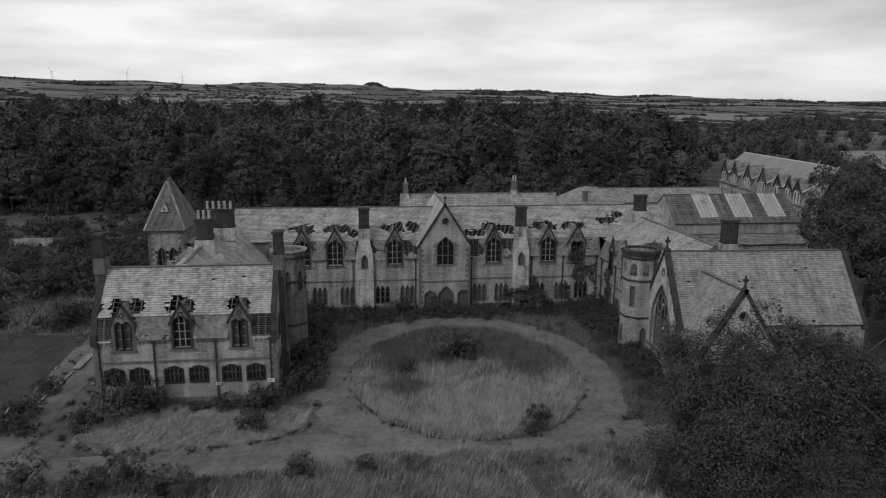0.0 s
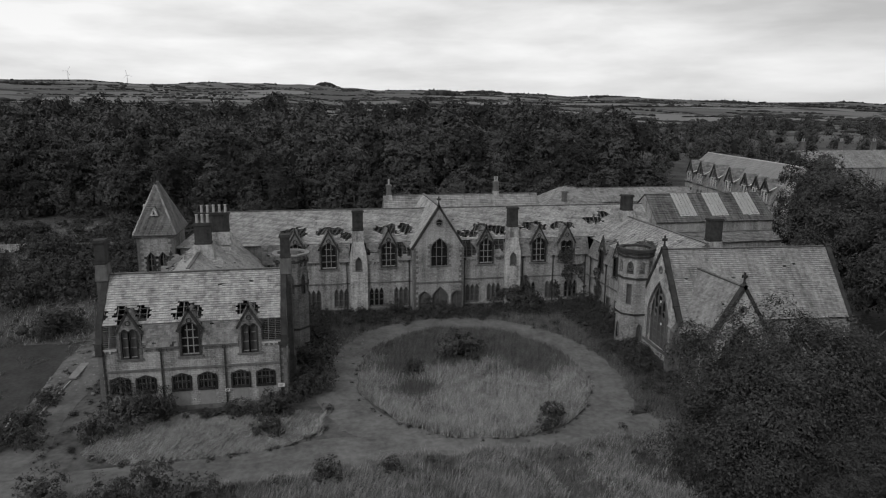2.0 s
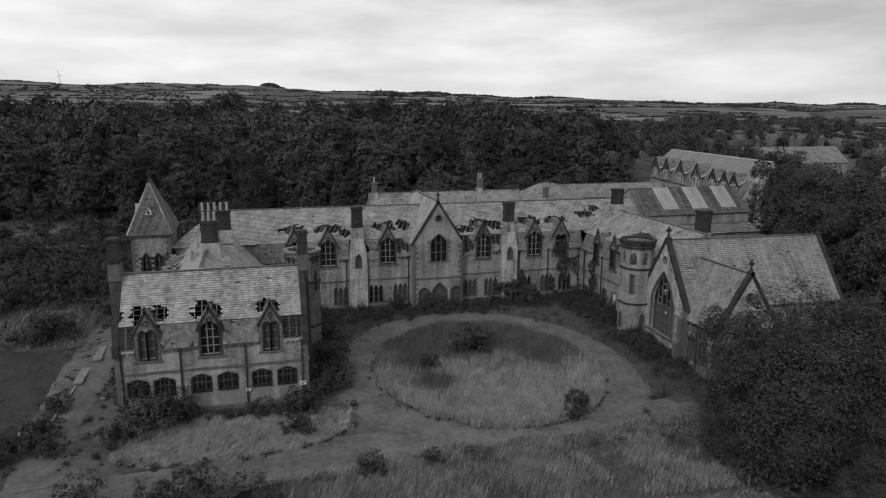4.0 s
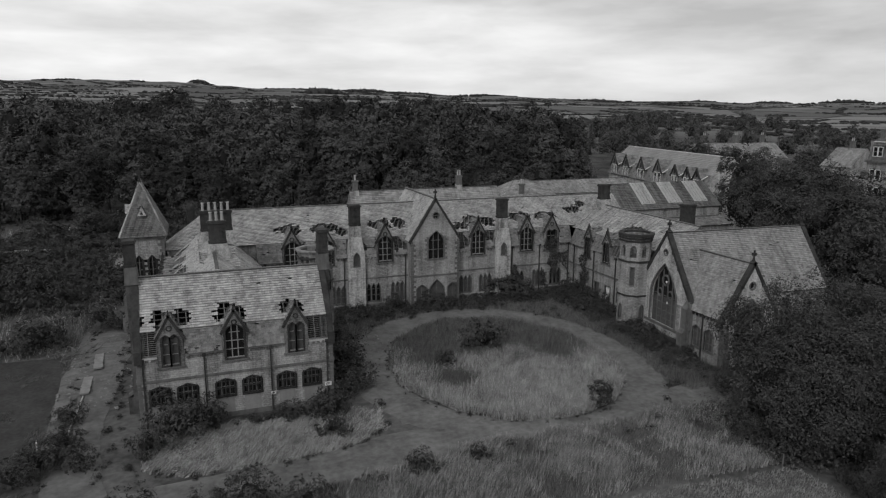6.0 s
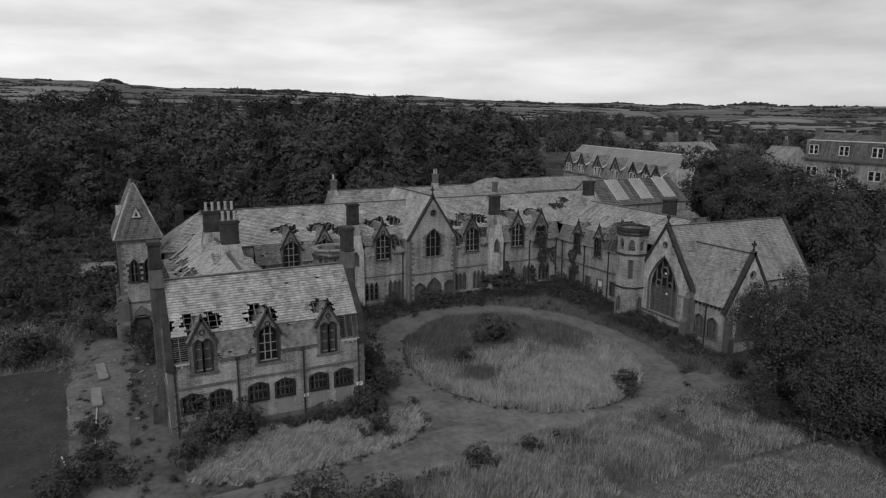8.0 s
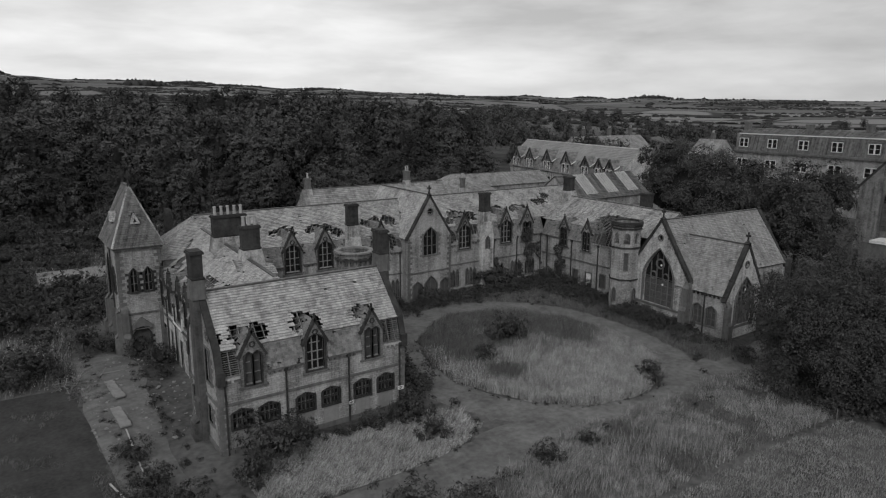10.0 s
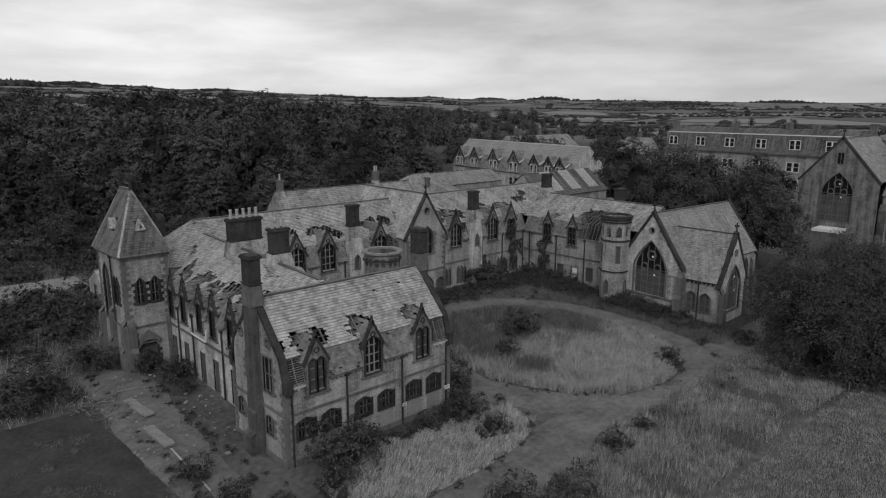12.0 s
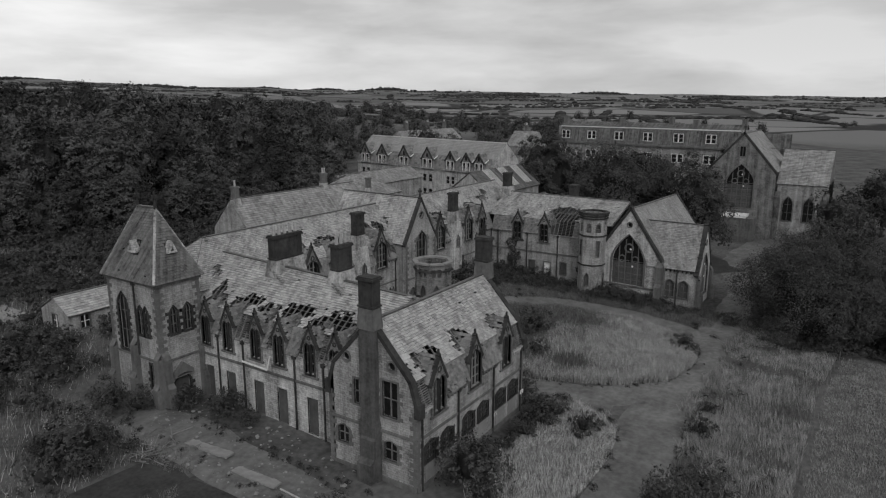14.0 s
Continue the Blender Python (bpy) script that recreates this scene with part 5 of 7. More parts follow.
# ---- ranges behind ----
def plain_range(name, label, x0, x1, y0, y1, zg, ze, zr, axis="x", mat=SLATE_FAR, hip=0.0, chimneys=(), wins=0, cat="building", sink=1.0):
    g = thing(name, ((x0 + x1) / 2, (y0 + y1) / 2, zg), label, cat)
    cs = [((x0, y0), (1, 0), x1 - x0), ((x1, y0), (0, 1), y1 - y0), ((x1, y1), (-1, 0), x1 - x0), ((x0, y1), (0, -1), y1 - y0)]
    for k, (o, d, ln) in enumerate(cs):
        m = wall_frame((o[0], o[1], 0), d)
        gable = (k % 2 == 1) == (axis == "x") and hip == 0
        n = int(ln / 3.2) if wins else 0
        ho = [rect((j + 0.5) * ln / n, 0.55, zg + f + 1.0, zg + f + 2.6) for j in range(n) for f in [3.6 * q for q in range(wins)] if zg + f + 2.8 < ze] if k in (0, 3) else []
        bm = bmesh.new()
        slab(bm, [(0, zg - sink), (ln, zg - sink), (ln, ze)] + ([(ln / 2, zr - 0.2)] if gable else []) + [(0, ze)], ho, 0, 0.4, m)
        part("wall", bm, STONE, g)
        for h in ho:
            window(g, m, h, "glass", (1, 1), 0.14, 0.04, bar_mat=WHITE)
    if axis == "x":
        ym = (y0 + y1) / 2
        a, b = (x0 + hip, ym, zr), (x1 - hip, ym, zr)
        sl = [((x0 - 0.2, y0 - 0.3, ze), (x1 + 0.2, y0 - 0.3, ze), b, a), ((x1 + 0.2, y1 + 0.3, ze), (x0 - 0.2, y1 + 0.3, ze), a, b)]
        if hip:
            sl += [((x0 - 0.2, y1 + 0.3, ze), (x0 - 0.2, y0 - 0.3, ze), a, a), ((x1 + 0.2, y0 - 0.3, ze), (x1 + 0.2, y1 + 0.3, ze), b, b)]
    else:
        xm = (x0 + x1) / 2
        a, b = (xm, y0 + hip, zr), (xm, y1 - hip, zr)
        sl = [((x0 - 0.3, y1 + 0.2, ze), (x0 - 0.3, y0 - 0.2, ze), a, b), ((x1 + 0.3, y0 - 0.2, ze), (x1 + 0.3, y1 + 0.2, ze), b, a)]
        if hip:
            sl += [((x0 - 0.3, y0 - 0.2, ze), (x1 + 0.3, y0 - 0.2, ze), a, a), ((x1 + 0.3, y1 + 0.2, ze), (x0 - 0.3, y1 + 0.2, ze), b, b)]
    roof(g, sl, mat, None, False, w=0.6, c=0.4)
    ridge_tiles(g, a, b)
    for cx, cy, wx, wy, z0, z1, pots in chimneys:
        chimney(g, cx, cy, wx, wy, z0, z1, pots, mat=TRIM, base=0.2)
    return g


plain_range("rear_range", "low stone rear range with streaked slate roof and two chimneys", -4.2, 24.8, 29.2, 37.2, 0, 7.6, 12.3, "x", chimneys=((-3.2, 33, 0.8, 1.0, 11.2, 14.3, 1), (16.9, 33.3, 0.9, 1.0, 11.6, 14.6, 2)))
plain_range("link_range", "low hipped slate roof behind the main range", 26, 41, 34, 46, 0, 8.6, 12.6, "x", hip=6.0, chimneys=((31.0, 34.6, 0.8, 0.8, 9, 12.4, 2),))
plain_range("back_range", "long low slate-roofed range behind the hipped roof", 38, 66, 46, 54, 0, 8.6, 11.2, "x")
hall = plain_range("refectory", "stone hall with pale glazed strips in its dark roof", 37.5, 58.5, 10.4, 19.8, 0, 9.9, 13.9, "x", mat=SLATE_DARK)
for k in range(3):
    xs = 42.0 + k * 5.7
    bm = bmesh.new()
    a, b = Vector((xs, 10.6, 10.25)), Vector((xs, 15.1, 14.0))
    lo, hi = a.lerp(b, 0.08), a.lerp(b, 0.96)
    for j in range(5):
        q = j * 0.62
        v = [bm.verts.new(p) for p in (lo + Vector((q, 0, 0.17)), lo + Vector((q + 0.58, 0, 0.17)), hi + Vector((q + 0.58, 0, 0.17)), hi + Vector((q, 0, 0.17)))]
        bm.faces.new(v)
    bmesh.ops.solidify(bm, geom=bm.faces[:], thickness=0.05)
    part("skylight", bm, WHITE, hall, "pale rooflight strip")
plain_range("lean_to", "flat-topped stone outshot beside the hall", 38.2, 56.5, 5.6, 10.2, 0, 7.4, 8.6, "x", mat=SLATE_OLD)
plain_range("outbuilding", "small stone shed with pale sheet roof", -33.5, -25.5, 27.0, 33.0, -0.3, 2.6, 4.4, "x", mat=SLATE, wins=1)


def dormitory():
    g = thing("dormitory", (80, 55, 0), "three-storey stone dormitory range with gabled dormers along a pale roof", "building")
    p0, p1 = Vector((84.9, 83.0, 0)), Vector((73.2, 30.1, 0))
    d = (p1 - p0).normalized()
    ln = (p1 - p0).length
    m = wall_frame(p0, d)
    zg, ze, zr, dp = 0.0, 9.3, 16.9, 11.4
    cs = [(3.9, 2.3), (11.8, 2.3), (21.4, 2.3), (31.0, 2.3), (39.8, 1.8), (45.6, 1.7), (50.0, 1.7)]
    ho = [rect(c + s * w * 0.5, 0.32 * w, z, z + 1.9) for c, w in cs for s in (-1, 1) for z in (5.9, 2.0)]
    bm = bmesh.new()
    slab(bm, [(0, zg - 1), (ln, zg - 1), (ln, ze), (0, ze)], ho, 0, 0.4, m)
    part("wall", bm, STONE_PALE, g)
    for h in ho:
        window(g, m, h, "glass", (0, 1), 0.12, bar_mat=WHITE, ring_mat=STONE_PALE)
    for mm, w in ((m @ wall_frame((0, dp, 0), (0, -1)), dp), (m @ wall_frame((ln, 0, 0), (0, 1)), dp)):
        bm = bmesh.new()
        slab(bm, [(0, zg - 1), (w, zg - 1), (w, ze), (w - 1.5, 12.9), (w / 2, zr - 0.1), (1.5, 12.9), (0, ze)], [], 0, 0.4, mm)
        part("wall", bm, STONE_PALE, g)
    bm = bmesh.new()
    box(bm, 0, ln, dp - 0.4, dp, zg - 1, ze, m)
    part("wall", bm, STONE, g)

    def b(u, v, z):
        return m @ Vector((u, v, z))
    roof(g, [(b(0, -0.3, ze), b(ln, -0.3, ze), b(ln, 1.5, 13.0), b(0, 1.5, 13.0))], SLATE_OLD, None, False, w=0.7, c=0.5)
    roof(g, [(b(0, 1.5, 13.0), b(ln, 1.5, 13.0), b(ln, dp / 2, zr), b(0, dp / 2, zr)), (b(ln, dp - 1.2, 12.6), b(0, dp - 1.2, 12.6), b(0, dp / 2, zr), b(ln, dp / 2, zr))], SLATE_PLAIN, None, False, w=0.7, c=0.5)
    ridge_tiles(g, b(0, dp / 2, zr), b(ln, dp / 2, zr), WHITE)
    for c, w in cs:
        bm = bmesh.new()
        w2 = [rect(c - w * 0.45, w * 0.27, 9.6, 11.8), rect(c + w * 0.45, w * 0.27, 9.6, 11.8)]
        slab(bm, [(c - w, 9.0), (c + w, 9.0), (c + w, 12.1), (c, 12.1 + w * 1.25), (c - w, 12.1)], w2, -0.12, 0.3, m)
        box(bm, c - w, c - w + 0.2, 0.3, 2.5, 9.2, 12, m)
        box(bm, c + w - 0.2, c + w, 0.3, 2.5, 9.2, 12, m)
        dm = part("dormer", bm, STONE_DARK, g)
        coping(dm, [b(c - w - 0.25, -0.15, 11.8), b(c, -0.15, 12.3 + w * 1.25), b(c + w + 0.25, -0.15, 11.8)], 0.4, 0.3, SOOT)
        bm = bmesh.new()
        slab(bm, lancet(c, 0.3, 12.4, 13.2, 13.6), [], -0.17, -0.125, m)
        part("vent", bm, GLASS, dm)
        bm = bmesh.new()
        beam(bm, b(c + w + 0.3, -0.1, 12.05), b(c + w + 0.3, 3.2, 13.9), 0.26, 0.12)
        part("flashing", bm, WHITE, dm, "white lead flashing beside the dormer")
        for h in w2:
            window(g, m, h, "glass", (0, 1), 0.16, 0.18, bar_mat=WHITE, ring_mat=WHITE)
        V, F = [], []
        for s in (-1, 1):
            lay_slates(V, F, b(c + s * (w + 0.2), -0.1, 11.95), b(c + s * (w + 0.2), 4, 11.95), b(c, 4, 12.2 + w * 1.25), b(c, -0.1, 12.2 + w * 1.25), None, 0.7, 0.5)
        raw_part("roof", V, F, SLATE_OLD, dm, kind="stuff")


dormitory()


def far_church():
    g = thing("far_church", (90, -28, -1), "tall stone church with a great west window and lower side chapel", "church")
    mw = wall_frame((78, -19.6, 0), (0, -1))
    poly = lancet(6.6, 2.6, 5.6, 11.0, 14.6, 8)
    slit = rect(6.6, 0.5, 16.2, 18.2)
    low = lancet(8.0, 1.0, 0.6, 2.4, 3.2)
    bm = bmesh.new()
    slab(bm, [(0, -2), (13.2, -2), (13.2, 13.4), (6.6, 20.7), (0, 13.4)], [poly, slit, low], 0, 0.8, mw)
    part("wall", bm, STONE_DARK, g)
    traceried(g, mw, 6.6, 2.6, 5.6, 11.0, 14.6)
    window(g, mw, slit, "glass", (1, 0), 0.2)
    window(g, mw, low, "glass", (1, 2), 0.25)
    bm = bmesh.new()
    coping(g, [mw @ Vector(q) for q in ((-0.4, 0.3, 13.0), (6.6, 0.3, 21.2), (13.6, 0.3, 13.0))], 0.8, 0.4)
    bm.free()
    finial(g, 78.3, -26.2, 21.2, 1.5)
    roof(g, [((78.6, -33.0, 13.2), (99, -33.0, 13.2), (99, -26.2, 20.8), (78.6, -26.2, 20.8)), ((99, -19.4, 13.2), (78.6, -19.4, 13.2), (78.6, -26.2, 20.8), (99, -26.2, 20.8))], SLATE_FAR, None, False, w=0.6, c=0.4)
    ridge_tiles(g, (79, -26.2, 20.8), (99, -26.2, 20.8))
    bm = bmesh.new()
    box(bm, 78.8, 99, -20.2, -19.6, -2, 13.3)
    box(bm, 98.5, 99, -32.8, -19.6, -2, 20)
    part("wall", bm, STONE_DARK, g)
    # flat porch with a white lead roof
    bm = bmesh.new()
    box(bm, 74.0, 78, -30, -22.5, -2, 4.0)
    part("porch", bm, TRIM, g)
    bm = bmesh.new()
    box(bm, 73.8, 78, -28.5, -24, 4.02, 4.5)
    part("porch_roof", bm, WHITE, g, "bright pale flat porch roof")
    # south side chapel
    ms = wall_frame((81, -33, 0), (0, -1))
    ho = [lancet(2.2, 0.9, 3.2, 6.6, 8.2), lancet(6.0, 0.9, 3.2, 6.6, 8.2)]
    bm = bmesh.new()
    slab(bm, [(0, -2), (9.2, -2), (9.2, 10.8), (0, 10.8)], ho, 0, 0.6, ms)
    box(bm, 81.6, 99, -42.2, -41.6, -2, 10.8)
    part("wall", bm, STONE, g)
    for h in ho:
        window(g, ms, h, "glass", (1, 2), 0.25)
    roof(g, [((80.8, -32.8, 10.7), (80.8, -42.2, 10.7), (88.5, -42.2, 17.4), (88.5, -32.8, 17.4)), ((96, -42.2, 10.7), (96, -32.8, 10.7), (88.5, -32.8, 17.4), (88.5, -42.2, 17.4))], SLATE_FAR, None, False, w=0.6, c=0.4)
    ridge_tiles(g, (88.5, -42.2, 17.4), (88.5, -30, 17.4))
    bm = bmesh.new()
    slab(bm, [(0, -2), (15, -2), (15, 10.8), (7.5, 17.3), (0, 10.8)], [], 0, 0.5, wall_frame((81, -42.2, 0), (1, 0)))
    for u in (0.2, 9.0):
        buttress(bm, ms, u, 1.0, 1.4, -2, 8)
    part("wall", bm, STONE_DARK, g)


far_church()


def long_block():
    g = thing("long_block", (131, 10, 0), "long stone block with a mansard roof and bright sash windows", "building")
    m = wall_frame((131.6, 38.2, 0), (-0.139, -0.99))
    ln, dp = 57, 9
    cs = [2.8 + k * 9.2 for k in range(6)]
    bm = bmesh.new()
    ho = [rect(c + s, 0.7, z, z + 2.2) for c in cs for s in (-0.9, 0.9) for z in (10.2, 5.8)]
    slab(bm, [(0, -2), (ln, -2), (ln, 14.6), (0, 14.6)], ho, 0, 0.5, m)
    box(bm, 0, ln, dp - 0.5, dp, -2, 14.6, m)
    box(bm, 0, 0.5, 0.5, dp - 0.5, -2, 19.6, m)
    box(bm, ln - 0.5, ln, 0.5, dp - 0.5, -2, 19.6, m)
    part("wall", bm, STONE, g)
    bm = bmesh.new()
    box(bm, -0.3, ln + 0.3, -0.55, 0.1, 14.3, 14.85, m)
    part("cornice", bm, TRIM, g)
    for h in ho:
        window(g, m, h, "glass", (0, 1), 0.15, bar_mat=WHITE, ring_mat=WHITE)

    def b(u, v, z):
        return m @ Vector((u, v, z))
    roof(g, [(b(0, 0.1, 14.7), b(ln, 0.1, 14.7), b(ln, 1.2, 19.4), b(0, 1.2, 19.4)), (b(0, 1.2, 19.4), b(ln, 1.2, 19.4), b(ln, 4.5, 21.0), b(0, 4.5, 21.0)), (b(ln, dp, 14.7), b(0, dp, 14.7), b(0, 4.5, 21.0), b(ln, 4.5, 21.0))], SLATE_DARK, None, False, w=0.7, c=0.5)
    bm = bmesh.new()
    box(bm, -0.1, ln + 0.1, 0.95, 1.35, 19.3, 19.55, m)
    part("roof_curb", bm, WHITE, g, "pale lead curb at the break of the roof")
    for c in cs:
        bm = bmesh.new()
        h = [rect(c - 0.75, 0.58, 15.9, 18.1), rect(c + 0.75, 0.58, 15.9, 18.1)]
        slab(bm, [(c - 1.6, 14.9), (c + 1.6, 14.9), (c + 1.6, 18.5), (c - 1.6, 18.5)], h, 0.1, 0.4, m)
        box(bm, c - 1.7, c + 1.7, 0.05, 1.6, 18.5, 18.7, m)
        part("dormer", bm, TRIM, g)
        for q in h:
            window(g, m @ Matrix.Translation((0, 0.1, 0)), q, "glass", (0, 1), 0.16, bar_mat=WHITE, ring_mat=WHITE)
    for u, v, top in ((0.6, 4, 22.6), (21.0, 2.4, 22.4), (35.5, 4.5, 22.6), (43.5, 2.4, 22.2), (56.2, 4, 22.6)):
        p = b(u, v, 0)
        chimney(g, p.x, p.y, 1.9, 1.3, 15.0, top, 0, "x", mat=TRIM)


long_block()
plain_range("cottage_range", "low slate-roofed houses among distant trees", 130, 168, 96, 108, 0, 11, 16.2, "x", chimneys=((136, 102, 1.4, 1.0, 14.5, 19, 2), (150, 102, 1.4, 1.0, 14.5, 19, 2), (162, 102, 1.4, 1.0, 14.5, 19, 2)))
plain_range("wooded_house", "pale-gabled slate house near the long block", 149, 161, 56, 66, 0, 11, 16.4, "y", chimneys=((155, 61, 1.4, 1.0, 15, 18.5, 2),))

# field wall west of the tower
bm = bmesh.new()
for k in range(40):
    x = -150 + k * 2.4
    box(bm, x, x + 2.36, 53.4, 53.9, ground_z(x, 53.6) - 0.3, ground_z(x, 53.6) + 1.5 + random.uniform(-0.06, 0.06))
single("field_wall", bm, STONE_PALE, "long pale drystone boundary wall in rough pasture", "wall")
# concrete kerb slabs on the west path
for x, y, ln, rz in ((-41.2, -8.0, 4.8, 94), (-41.7, -14.0, 4.6, 92)):
    bm = bmesh.new()
    n = int(ln / 0.35)
    rows = [[(-ln / 2 + ln * k / n, sgn * (0.45 + 0.16 * noise.noise(Vector((x + k * 0.7, sgn * 3, y)))), 0.0) for k in range(n + 1)] for sgn in (-1, 1)]
    lo = [[bm.verts.new(p) for p in r] for r in rows]
    hi = [[bm.verts.new((p[0], p[1] * 0.93, 0.16 + 0.04 * noise.noise(Vector((p[0] * 2, p[1], y))))) for p in r] for r in rows]
    for k in range(n):
        bm.faces.new((hi[0][k], hi[0][k + 1], hi[1][k + 1], hi[1][k]))
        bm.faces.new((lo[0][k], lo[0][k + 1], hi[0][k + 1], hi[0][k]))
        bm.faces.new((lo[1][k + 1], lo[1][k], hi[1][k], hi[1][k + 1]))
    for k in (0, n):
        bm.faces.new((lo[0][k], hi[0][k], hi[1][k], lo[1][k]))
    ob = single("kerb_slab", bm, RENDER, "broken pale concrete kerb slab beside the dirt path", "slab", "slabs by the path")
    ob.matrix_world = pose(x, y, ground_z(x, y) + 0.08, 0, 1, rz)


for p, q in (((-41.7, -16.6), (-41.9, -24.2)), ((-44.2, -24.6), (-43.4, -28.6))):
    bm = bmesh.new()
    beam(bm, (*p, ground_z(*p) + 0.22), (*q, ground_z(*q) + 0.3), 0.1, 0.1)
    single("fallen_pole", bm, CONCRETE, "pale fallen pole lying beside the path", "pole", "poles by the path")
bm = bmesh.new()
for k in range(46):
    x, y, a = -43.6 + random.gauss(0, 1.3), -5.2 + random.gauss(0, 1.1), random.uniform(0, 6.28)
    z, ln = ground_z(x, y) + random.uniform(0.1, 0.6), random.uniform(0.6, 1.8)
    beam(bm, (x, y, z), (x + math.cos(a) * ln, y + math.sin(a) * ln, z + random.uniform(-0.15, 0.4)), 0.05, 0.05)
single("brushwood", bm, LATH, "heap of bare dead branches in the weeds", "brushwood", "", "stuff")


# ruined pale floor slab and low wall north-west of the tower
bm = bmesh.new()
box(bm, -44, -32, 38.5, 46.5, -0.3, 0.35, taper=0.1)
single("floor_slab", bm, RENDER, "pale ruined concrete floor slab in rough scrub", "slab")
# post fence along the mown field
for k in range(11):
    x = (-22.5, -18.6, -14.7, -10.8, -7.2, -3.8, -0.9, 2.0, 4.4, 7.4, 10.6)[k]
    y = -48.3 - 0.08 * max(0.0, x) + random.uniform(-0.1, 0.1)
    bm = bmesh.new()
    box(bm, -0.05, 0.05, -0.05, 0.05, -0.3, 1.05, taper=0.012)
    box(bm, -0.025, 0.025, -0.025, 0.025, 1.05, 1.1)
    ob = single("fence_post", bm, WOOD, "weathered wooden fence post in long grass", "fence post", "posts along the mown field")
    ob.matrix_world = pose(x, y, ground_z(x, y), random.uniform(-4, 4), random.uniform(-4, 4), 0)

# ---- vegetation ----
def leaf_mesh(name, V, T, mat, smooth=True, inner=None):
    """A mesh of triangles T over the points V; those marked in inner get the painted shade inside a crown."""
    n, m = len(V), len(T)
    me = bpy.data.meshes.new(name)
    me.vertices.add(n)
    me.vertices.foreach_set("co", np.asarray(V, dtype=np.float32).reshape(-1))
    me.loops.add(m * 3)
    me.loops.foreach_set("vertex_index", np.asarray(T, dtype=np.int32).reshape(-1))
    me.polygons.add(m)
    me.polygons.foreach_set("loop_start", np.arange(0, m * 3, 3, dtype=np.int32))
    me.polygons.foreach_set("loop_total", np.full(m, 3, dtype=np.int32))
    me.polygons.foreach_set("use_smooth", np.full(m, smooth))
    me.materials.append(mat)
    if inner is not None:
        me.materials.append(CROWN_SHADE)
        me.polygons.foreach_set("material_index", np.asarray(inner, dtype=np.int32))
    me.update(calc_edges=True)
    return me


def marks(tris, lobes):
    """Marks the first triangles of a crown, the hull coloured as its inner shade."""
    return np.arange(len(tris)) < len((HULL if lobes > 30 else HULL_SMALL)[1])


def icosphere(level):
    bm = bmesh.new()
    bmesh.ops.create_icosphere(bm, subdivisions=level, radius=1.0)
    bm.verts.index_update()
    v = np.array([q.co[:] for q in bm.verts])
    t = np.array([[q.index for q in f.verts] for f in bm.faces])
    bm.free()
    return v, t


BALL, HULL_SMALL, HULL = icosphere(1), icosphere(2), icosphere(3)


